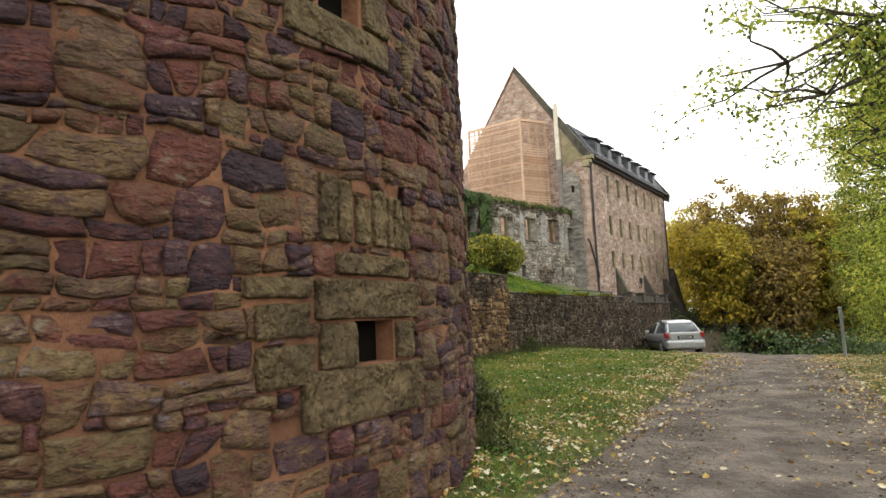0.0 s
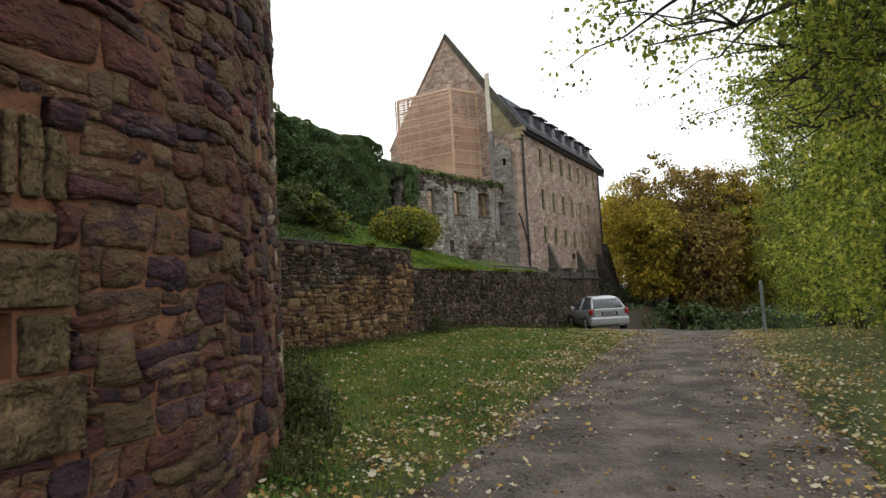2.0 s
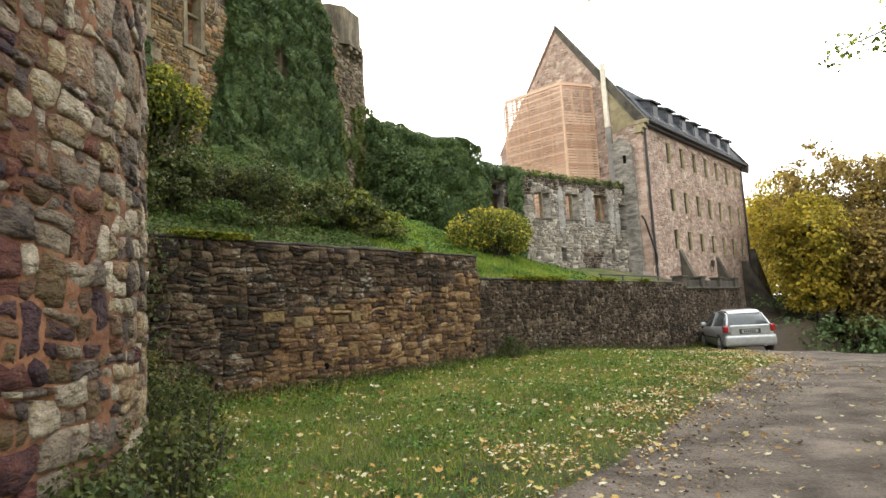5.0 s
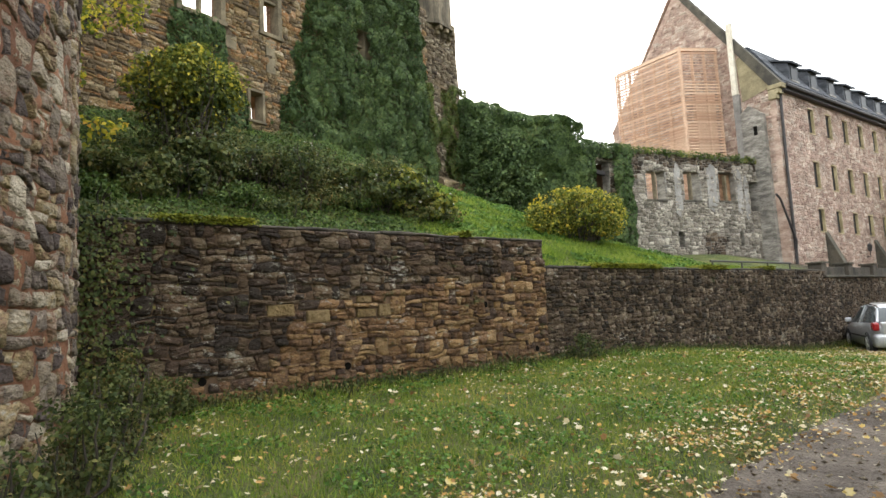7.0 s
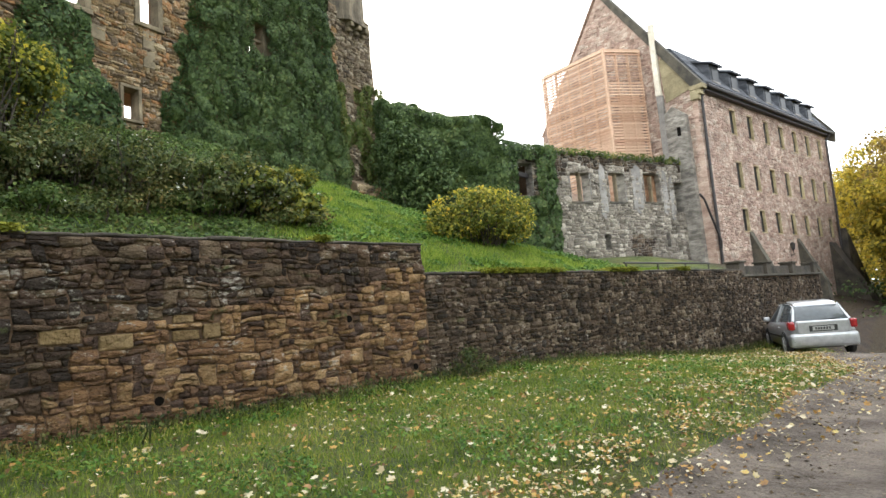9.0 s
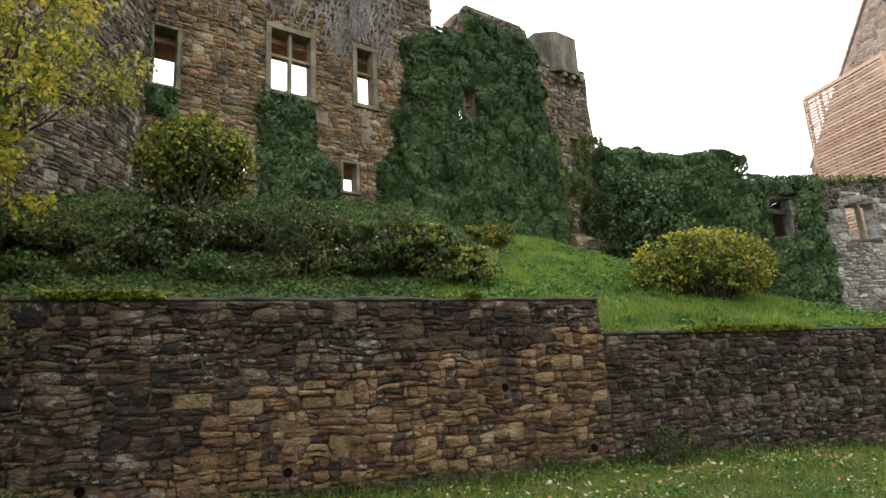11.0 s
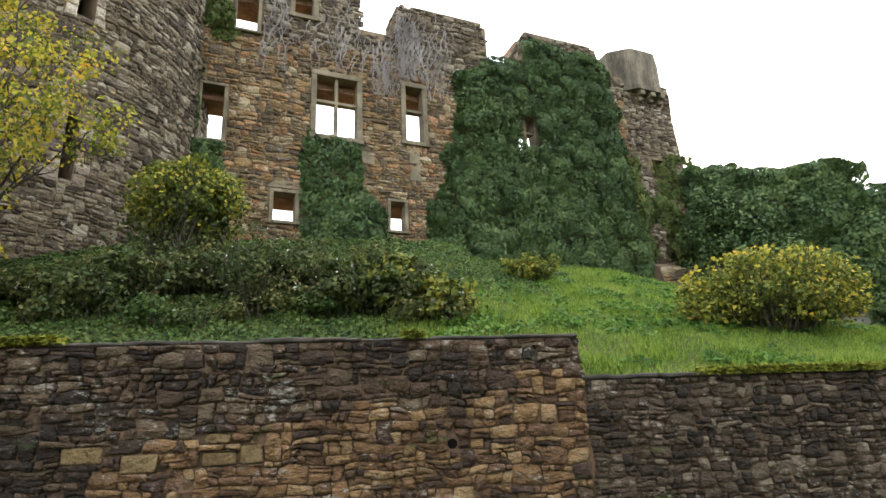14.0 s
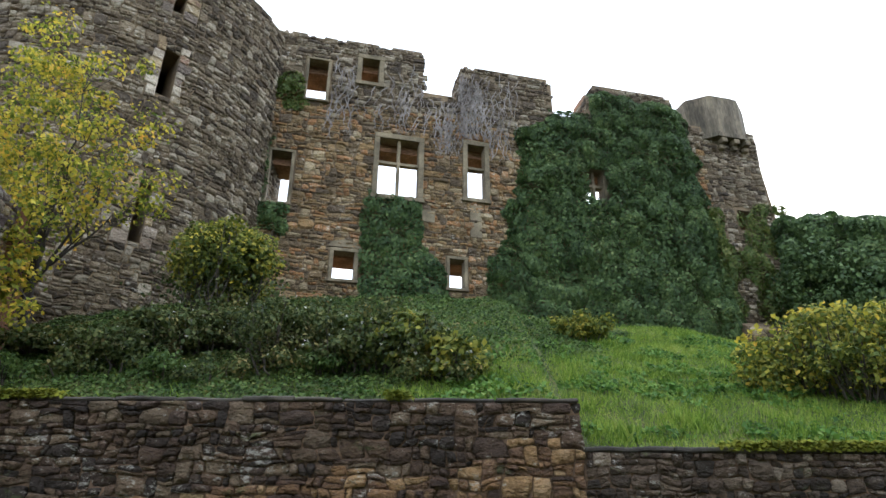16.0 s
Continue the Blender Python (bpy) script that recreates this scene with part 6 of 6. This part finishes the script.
# ---- trees ----
tree("tree", "tree with sparse yellowing branches hanging over the track", (4.6, 10.8, land(4.6, 10.8)), (4.2, 10.8, 6.5), 0.24,
     [(-0.9, 9.2, 4.75), (-0.6, 9.0, 4.1), (0.2, 11.3, 4.6), (-0.2, 9.7, 4.6), (0.6, 10.0, 5.4), (-0.5, 10.3, 5.9), (0.9, 11.8, 5.0), (1.0, 9.2, 5.0), (0.4, 12.4, 6.0), (1.4, 10.5, 4.4), (1.6, 9.4, 4.4), (0.4, 8.9, 5.6), (0.5, 12.4, 4.0), (0.9, 13.6, 4.1), (1.2, 12.6, 3.7), (0.4, 13.9, 4.7), (1.4, 14.6, 4.3), (0.7, 15.0, 5.0)],
     [((2.4, 10.8, 6.4), (1.6, 1.9, 1.3)), ((4.6, 11.0, 7.5), (2.2, 2.4, 2.0))], GREENLEAF, 0.075, 120, 46, 0.42, 51, twigs=16)
TREES = [(3.4, 16.5, 8.5, 1.9, GREENLEAF), (3.3, 20.5, 9.5, 2.1, GREENLEAF), (3.1, 24.5, 10.5, 2.3, GREENLEAF), (2.9, 29.5, 11.0, 2.4, YELLOWING), (3.3, 36.0, 11.5, 2.8, GREENLEAF), (6.6, 14.0, 9.5, 2.6, GREENLEAF), (6.8, 22, 11, 3.0, BROWNLEAF), (6.8, 31, 12, 3.2, YELLOWING)]
for k, (x, y, h, w, mat) in enumerate(TREES):
    z = land(x, y)
    rt = random.Random(90 + k)
    tips = [(x + w * math.cos(a) * 0.9, y + w * math.sin(a) * 0.9, z + h * rt.uniform(0.25, 0.85)) for a in [rt.uniform(0, 6.28) for _ in range(9)]]
    tree("tree", "leafy tree with green and yellow leaves beside the track", (x, y, z), (x + 0.2, y, z + h * 0.8), 0.16, tips,
         [((x, y, z + h * 0.66), (w, w, h * 0.36)), ((x - 0.3, y, z + h * 0.26), (w * 0.85, w * 0.9, h * 0.25))], mat, 0.105, 270 if k < 4 else 170, 66, 0.5, 200 + k, group="trees beside the track")
WOOD = [(-6.8, 56, 9.5, 2.6, GOLDLEAF), (-3.0, 57, 10.0, 3.0, BROWNLEAF), (-9.8, 66, 12.0, 4.0, GOLDLEAF), (-6.2, 62, 15.2, 4.4, BROWNLEAF), (-2.2, 63, 15.0, 4.5, BROWNLEAF), (1.2, 61, 13.6, 3.6, GOLDLEAF), (-12.5, 76, 11.5, 4.6, GOLDLEAF), (-4, 74, 13, 4.8, BROWNLEAF), (4.5, 60, 12, 4, GREENLEAF), (-17.0, 84, 12, 5, GOLDLEAF), (3, 78, 13, 5, BROWNLEAF), (9, 68, 13, 5, GREENLEAF)]
for k, (x, y, h, w, mat) in enumerate(WOOD):
    z = land(x, y)
    rt = random.Random(300 + k)
    tips = [(x + w * math.cos(a) * 0.85, y + w * math.sin(a) * 0.85, z + h * rt.uniform(0.4, 0.9)) for a in [rt.uniform(0, 6.28) for _ in range(10)]]
    tree("tree", "autumn woodland tree in gold and brown leaf", (x, y, z), (x, y, z + h * 0.75), 0.24, tips,
         [((x, y, z + h * 0.62), (w, w, h * 0.38)), ((x, y, z + h * 0.28), (w * 0.8, w * 0.8, h * 0.2))], mat, 0.30, 240, 46, 0.95, 320 + k, group="wood beyond the track")
wg = np.random.default_rng(12)
UN = np.stack([wg.uniform(-9.0, 4.0, 190), wg.uniform(44, 60, 190), wg.uniform(-2.6, -0.2, 190)], 1)
UN = np.vstack([UN, np.stack([wg.uniform(-12.5, -9.0, 60), wg.uniform(55, 68, 60), wg.uniform(-0.6, 1.8, 60)], 1)])
P, D = clump_points(wg, UN, 0.9, 26)
tagged(new("undergrowth", leaf_mesh("undergrowth", P, D, wg.uniform(0.14, 0.3, len(P)), IVY, 14)), "shady undergrowth below the crest of the track", "undergrowth", kind="stuff")
UC = np.stack([wg.uniform(-20, 12, 260), wg.uniform(68, 92, 260), wg.uniform(-2.0, 4.0, 260)], 1)
P, D = clump_points(wg, UC, 1.2, 22)
tagged(new("undergrowth", leaf_mesh("undergrowth", P, D, wg.uniform(0.3, 0.6, len(P)), SHRUB, 13)), "dark undergrowth of the wood", "undergrowth", kind="stuff")
ivt = np.stack([wg.normal(-3.9, 0.5, 2600), wg.normal(60.0, 0.5, 2600), wg.uniform(-2.5, 4.5, 2600)], 1)
tagged(new("ivy", leaf_mesh("ivy", ivt, wg.normal(0, 1, ivt.shape) + np.array((0, -1, 0.3)), wg.uniform(0.2, 0.4, 2600), IVY, 15)), "dark ivy round a woodland trunk", "ivy", kind="stuff")

# ---- grass, leaves on the ground ----
gg = np.random.default_rng(3)


def scatter(n, xr, yr, ok):
    x, y = gg.uniform(*xr, n), gg.uniform(*yr, n)
    return [(a, b, bumpy(a, b)) for a, b in zip(x, y) if ok(a, b)]


def out_of_bastion(x, y):
    return math.hypot(x - TX, y - TY) > TR + 0.02


verge = scatter(150000, (-7.7, -1.9), (2.5, 22), lambda x, y: x < road_left(y) + 0.15 - 0.9 * random.random() ** 2 and out_of_bastion(x, y) and noise.noise((x * 1.3, y * 1.3, 6)) < 0.42 + 0.5 * random.random())
verge += scatter(22000, (-7.7, -3.0), (22, 34), lambda x, y: x < road_left(y))
verge += scatter(34000, (0.0, 9.0), (-3, 34), lambda x, y: x > road_right(y) - 0.1 and random.random() < 1.2 - 0.1 * x)
verge += scatter(9000, (-7.5, -2.0), (-8, 2.5), lambda x, y: x < road_left(y) and out_of_bastion(x, y))
P = np.array(verge)
up = np.tile((0.0, 0.0, 1.0), (len(P), 1)) + gg.normal(0, 0.42, P.shape)
tagged(new("grass", leaf_mesh("grass", P, up, gg.uniform(0.03, 0.085, len(P)) * (1 + 0.5 * (P[:, 0] < -7.1)), GRASS, 31, shape="blade")), "short autumn grass on the verge", "grass", kind="stuff")
HERBS = [(x, y, z + 0.03) for x, y, z in scatter(60000, (-7.7, -1.9), (2.5, 24), lambda x, y: x < road_left(y) - 0.1 and out_of_bastion(x, y) and noise.noise((x * 0.9, y * 0.9, 16)) + 0.6 * noise.noise((x * 3, y * 3, 15)) > 0.12)]
P = np.array(HERBS) + np.stack([np.zeros(len(HERBS)), np.zeros(len(HERBS)), gg.uniform(0, 0.05, len(HERBS))], 1)
tagged(new("herbs", leaf_mesh("herbs", P, np.tile((0.0, 0.0, 1.0), (len(P), 1)) + gg.normal(0, 0.45, P.shape), gg.uniform(0.022, 0.055, len(P)), HERB, 39)), "low clover and herbs in the verge", "herbs", kind="stuff")


def lawn(x, y):
    """How far the bank is open grass (1) or grown over with ivy (0)."""
    return ease(y + 0.55 * (x + 8.2) + 1.2 * noise.noise((x * 0.6, y * 0.6, 44)), 13.6, 15.2)


bank = scatter(260000, (-17.0, -8.15), (8.5, 31), lambda x, y: random.random() < 0.06 + lawn(x, y))
P = np.array(bank)
up = np.tile((0.15, 0.0, 1.0), (len(P), 1)) + gg.normal(0, 0.5, P.shape)
tall_tuft = np.array([0.65 + 0.9 * max(0.0, noise.noise((x * 1.7, y * 1.7, 41))) for x, y, z in bank])
tagged(new("bank_grass", leaf_mesh("bank_grass", P, up, gg.uniform(0.07, 0.17, len(P)) * tall_tuft, BANKGRASS, 32, shape="blade")), "short green grass on the castle bank", "grass", kind="stuff")
for n_w, ok_w, mat_w, size_w, seed_w, what in (
        (150000, lambda x, y: random.random() < 0.9 - lawn(x, y), WEED, (0.03, 0.075), 33, "dense ground ivy over the foot of the bank"),
        (85000, lambda x, y: random.random() < lawn(x, y) and noise.noise((x * 0.7, y * 0.7, 4)) + 0.5 * noise.noise((x * 2.6, y * 2.6, 4)) > 0.02, HERB, (0.04, 0.10), 43, "nettles and broad herbs among the bank grass"),
        (70000, lambda x, y: y < 13.5 and x < -9.6 + 0.8 * noise.noise((x, y, 3)), BRAMBLE, (0.04, 0.08), 53, "dark ivy over the upper bank")):
    P = np.array(scatter(n_w, (-15.5, -8.15), (7.0, 26), ok_w))
    mound = np.array([0.05 + 0.13 * max(0.0, noise.noise((x * 1.9, y * 1.9, seed_w)) + 0.25) for x, y, z in P])
    P[:, 2] += mound * gg.uniform(0.3, 1.1, len(P))
    tagged(new("ground_ivy", leaf_mesh("ground_ivy", P, np.tile((0.35, 0.0, 0.9), (len(P), 1)) + gg.normal(0, 0.5, P.shape), gg.uniform(*size_w, len(P)), mat_w, seed_w)), what, "weeds", kind="stuff")


def litter_ok(x, y):
    a, b = road_left(y), road_right(y)
    e = math.exp(-((x - a - 0.1) / 0.55) ** 2) + 0.8 * math.exp(-((x - b + 0.1) / 0.7) ** 2) + 0.16 + 0.14 * (x < a) + 0.35 * (x > b)
    return random.random() < e * (0.55 + 0.9 * max(0, noise.noise((x * 0.6, y * 0.6, 9)) + 0.3)) and out_of_bastion(x, y)


lit = scatter(56000, (-7.6, 8.0), (-5.0, 33), lambda x, y: litter_ok(x, y) and random.random() < 1.3 - 0.13 * max(0, x))
P = np.array(lit) + np.array((0, 0, 0.03))
P[:, 2] += np.where(P[:, 0] < -2.3, 0.03, 0.012)
tagged(new("fallen_leaves", leaf_mesh("fallen_leaves", P, np.tile((0.0, 0.0, 1.0), (len(P), 1)) + gg.normal(0, 0.35, P.shape), 0.026 + 0.065 * gg.random(len(P)) ** 2.2, LITTER, 34, shape="maple")), "fallen yellow maple leaves on grass and track", "leaves", kind="stuff")
# scraps and small leaves, thickest where the grass meets the track
scraps = scatter(90000, (-7.5, -1.0), (1.5, 30), lambda x, y: out_of_bastion(x, y) and random.random() < (0.13 + 0.75 * math.exp(-((x - road_left(y) + 0.30) / 0.6) ** 2) if x < road_left(y) + 0.35 else 0.03) * (0.12 + 2.6 * max(0, noise.noise((x * 1.1, y * 1.1, 19)) + 0.5 * noise.noise((x * 3.5, y * 3.5, 18)) + 0.10)))
scraps += scatter(26000, (-0.6, 4.0), (0, 30), lambda x, y: random.random() < math.exp(-((x - road_right(y) - 0.1) / 0.6) ** 2) * (0.3 + 1.2 * max(0, noise.noise((x * 0.9, y * 0.9, 23)) + 0.35)))
P = np.array(scraps)
P[:, 2] += np.array([0.058 if x < road_left(y) or x > road_right(y) else 0.028 for x, y, z in scraps])
tagged(new("fallen_leaves", leaf_mesh("fallen_leaves", P, np.tile((0.0, 0.0, 1.0), (len(P), 1)) + gg.normal(0, 0.4, P.shape), gg.uniform(0.020, 0.056, len(P)), LITTER, 38)), "small brown and tan leaf litter along the track edge", "leaves", kind="stuff")
mo = []
for y0, y1, zt in ((9.3, 10.7, 2.815), (14.2, 14.5, 2.815), (17.6, 20.4, 2.315), (22.0, 23.6, 2.315), (25.5, 26.4, 2.315)):
    m = int(2200 * (y1 - y0))
    mo.append(np.stack([WALL_X + 0.085 - 0.5 * gg.random(m) ** 1.5, y0 + (y1 - y0) * gg.beta(2, 2, m), zt + 0.015 + gg.uniform(-0.07, 0.03, m)], 1))
P = np.vstack(mo)
tagged(new("moss", leaf_mesh("moss", P, np.tile((0.3, 0.0, 1.0), (len(P), 1)) + gg.normal(0, 0.4, P.shape), gg.uniform(0.03, 0.07, len(P)), MOSS, 35)), "bright green moss on the wall top", "moss", kind="stuff")

# dry weeds round the foot of the tower and wall
wa = gg.uniform(0.45, 1.55, 3000)
wr = TR + 0.04 + np.abs(gg.normal(0, 0.22, 3000))
wx, wy = TX + wr * np.cos(wa), TY + wr * np.sin(wa)
wx, wy = np.concatenate([wx, WALL_X + 0.05 + np.abs(gg.normal(0, 0.22, 5200))]), np.concatenate([wy, gg.uniform(8.4, 32, 5200)])
P = np.array([(a, b, bumpy(a, b)) for a, b in zip(wx, wy) if a > -7.7])
up = np.tile((0.1, 0.0, 1.0), (len(P), 1)) + gg.normal(0, 0.30, P.shape)
sz = np.where(np.hypot(P[:, 0] - TX, P[:, 1] - TY) < TR + 0.9, 0.9, 0.8) * (0.05 + 0.25 * gg.random(len(P)) ** 2)
tagged(new("weeds", leaf_mesh("weeds", P, up, sz, DRYWEED, 36, shape="blade")), "tall dry weeds at the foot of the walls", "weeds", kind="stuff")
Q = P + np.array((0, 0, 1.0)) * gg.uniform(0.05, 0.45, (len(P), 1)) * sz[:, None] * 2
Q = np.vstack([Q, Q + gg.normal(0, 0.08, Q.shape) * (1, 1, 0.5)])
tagged(new("weeds", leaf_mesh("weeds", Q, gg.normal(0, 1, Q.shape) + np.array((0.5, 0, 0.6)), gg.uniform(0.025, 0.06, len(Q)), BRAMBLE, 37)), "small leaved weeds at the foot of the walls", "weeds", kind="stuff")
# loose pebbles on the track
px_, py_ = gg.uniform(-2.6, 1.6, 9000), 2.5 + 20 * gg.random(9000) ** 1.3
ps = 0.006 + 0.020 * gg.random(9000) ** 3
okp = [k for k in range(9000) if road_left(py_[k]) < px_[k] < road_right(py_[k])]
ov = np.array([(1, 0, 0), (-1, 0, 0), (0, 1, 0), (0, -1, 0), (0, 0, 0.6), (0, 0, -0.6)])
ot = np.array([(0, 2, 4), (2, 1, 4), (1, 3, 4), (3, 0, 4), (2, 0, 5), (1, 2, 5), (3, 1, 5), (0, 3, 5)])
pvs = [np.array((px_[k], py_[k], bumpy(px_[k], py_[k]) + 0.026)) + ov * ps[k] * gg.uniform(0.6, 1.4, (6, 3)) for k in okp]
tagged(new("pebbles", fast_mesh("pebbles", np.vstack(pvs), np.vstack([ot + 6 * i for i in range(len(pvs))]), M["grey", "island"])), "loose gravel on the track", "gravel", kind="stuff")

# ---- masonry ----
BRECTS = [(a - w / 2, z - h / 2, a + w / 2, z + h / 2) for a, z, w, h in BLOCKS + BLOCKS2] + [(a * TR - w / 2, z - h / 2, a * TR + w / 2, z + h / 2) for a, z, w, h in HOLES]
BC = courses(-1.25 * TR, 1.85 * TR, -0.15, TH, (0.07, 0.23), (0.10, 0.40), 1, rects=BRECTS)
BC2 = courses(0.2 * TR, 1.85 * TR, -0.15, TH, (0.10, 0.24), (0.11, 0.30), 71, wave=0.4, rects=BRECTS)


def limy(c):
    return c[0] / TR + 0.22 * noise.noise((c[0], c[1], 3)) > 0.50


def pale(c):
    return c[0] / TR + 0.5 * ((math.sin(c[0] * 91.7 + c[1] * 57.3) * 437.1) % 1 - 0.5) + 0.05 * (c[1] - 2.5) > 0.68


lay_stones([q for q in BC if not limy(q[0])], on_bastion, lambda c: "tower", bastion, 2,
           near=lambda c: (abs(c[0] / TR - 0.28) * 3 + abs(c[1] - 1.9)) if c[1] < 5 else 1e7, depth=0.040, gap=0.006)
lay_stones([q for q in BC2 if limy(q[0])], on_bastion, lambda c: "lime" if pale(c) else "tower", bastion, 22, depth=0.040, gap=0.009, most=0)
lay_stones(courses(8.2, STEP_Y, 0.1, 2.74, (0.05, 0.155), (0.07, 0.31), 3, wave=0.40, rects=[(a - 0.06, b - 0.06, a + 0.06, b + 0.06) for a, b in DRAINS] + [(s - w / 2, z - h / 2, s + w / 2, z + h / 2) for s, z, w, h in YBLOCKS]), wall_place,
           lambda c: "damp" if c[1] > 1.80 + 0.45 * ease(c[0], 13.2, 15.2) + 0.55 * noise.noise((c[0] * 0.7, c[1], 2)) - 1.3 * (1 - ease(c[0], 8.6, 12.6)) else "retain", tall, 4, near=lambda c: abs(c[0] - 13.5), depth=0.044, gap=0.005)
lay_stones(courses(STEP_Y + 0.02, 38.5, -0.5, 2.24, (0.045, 0.125), (0.06, 0.22), 5, lambda s, z, w, h: s < 30.2 or z < 1.95), wall_place, lambda c: "low", low, 6, near=lambda c: abs(c[0] - 17.0), depth=0.036, gap=0.006)


def keep_free(s, z, w, h):
    return not (ivy_big(s, z) > 0.9 and s < 14.5 and z < 14.3)


lay_stones(courses(-0.9, 17.0, 5.2, 16.2, (0.055, 0.18), (0.10, 0.46), 7, keep_free, keep_top, wave=0.42, rects=[(a - 0.11, b - 0.09, c + 0.11, d + 0.12) for a, b, c, d in OPEN.values()]), lambda s, z: ((s, 0, z), (1, 0, 0), (0, -1, 0)), lambda c: "grey" if c[1] > 13.6 + 0.6 * noise.noise((c[0] * 0.6, 0, 3)) or c[0] > 14.7 else "keep",
           keep, 8, near=lambda c: math.hypot(c[0] - 3.0, c[1] - 9.5), depth=0.045, gap=0.013)


lay_stones(courses(-0.2 * CR, 1.75 * CR, 4.6, CH, (0.07, 0.18), (0.11, 0.36), 9, rects=[(a * CR - w / 2, z - h / 2, a * CR + w / 2, z + h / 2) for a, z, w, h in SLITS] + [(s - w / 2, z - h / 2, s + w / 2, z + h / 2) for s, z, w, h in SLITSTONES]), on_keep_tower, lambda c: "grey", ct, 10, near=lambda c: math.hypot(c[0] - 3.2, c[1] - 9.0), depth=0.045, gap=0.013)


mortar_bed(-0.85 * TR, 1.75 * TR, -0.1, TH - 0.1, 0.04, on_bastion, MORTAR_RED, bastion, 5, -0.014, 0.021, BRECTS)
mortar_bed(0.50 * TR, 1.75 * TR, -0.1, TH - 0.1, 0.045, on_bastion, MORTAR_RED, bastion, 15, -0.020, 0.032)
mortar_bed(8.25, STEP_Y, 0.05, 2.72, 0.045, wall_place, MORTAR_DARK, tall, 6, -0.022, 0.013, [(a - 0.06, b - 0.06, a + 0.06, b + 0.06) for a, b in DRAINS])
mortar_bed(STEP_Y + 0.01, 27.0, -0.2, 2.22, 0.06, wall_place, MORTAR_DARK, low, 7, -0.022, 0.010)

# rubble footing at the foot of the castle corner
part("footing", prism([(-0.003, 4.6), (-1.25, 4.6), (-0.55, 7.1), (-0.003, 7.4)], 14.7, 17.3, "x"), MORTAR_TAN, keep)
lay_stones(courses(14.75, 17.25, 5.0, 7.1, (0.12, 0.30), (0.2, 0.55), 63), lambda s, z: ((s, -0.56 - 0.28 * (7.1 - z), z), (1, 0, 0), (0, -1, 0)), lambda c: "keep", keep, 64, depth=0.10, gap=0.012, most=0)
# cheeks of the battlements
for sm in (5.76, 10.45):
    lay_stones(courses(0.02, FTHICK - 0.02, 14.4, keep_top(sm + 0.02) - 0.03, (0.10, 0.2), (0.15, 0.4), 61), lambda s, z: ((sm, s, z), (0, 1, 0), (-1, 0, 0)), lambda c: "grey", keep, 62, depth=0.03, gap=0.013, most=0)
# masonry of the ruined hall and the long house
lay_stones(courses(-10.4, 3.2, 2.4, 9.1, (0.09, 0.22), (0.14, 0.44), 11, None, hall_top, rects=HOPEN),
           lambda s, z: ((s, 0, z), (1, 0, 0), (0, -1, 0)), lambda c: "low" if c[1] > 8.3 + 0.7 * noise.noise((c[0] * 0.8, c[1], 5)) or noise.noise((c[0] * 0.5, c[1] * 0.35, 8)) > 0.34 else "ruin", hall, 12, depth=0.045, gap=0.02, most=0)
lay_stones(courses(0.0, HL, 0.5, EAVE - 0.45, (0.10, 0.21), (0.15, 0.44), 13, rects=[(a - 0.01, b - 0.06, a + 0.73, c + 0.06) for a, b, c in WINS]),
           lambda s, z: ((s, 0, z), (1, 0, 0), (0, -1, 0)), lambda c: "house", house, 14, depth=0.022, gap=0.016, most=0)


def gable_in(s, z, w, h):
    lim = (RIDGE - 0.5 - z) / (RIDGE - EAVE) * HD / 2
    return z < EAVE - 0.3 or abs(s - HD / 2) + w / 2 < lim


lay_stones(courses(0.3, HD, 7.5, RIDGE - 0.6, (0.11, 0.22), (0.16, 0.46), 15, gable_in), lambda s, z: ((0, s, z), (0, 1, 0), (-1, 0, 0)), lambda c: "house", house, 16, depth=0.018, gap=0.016, most=0)
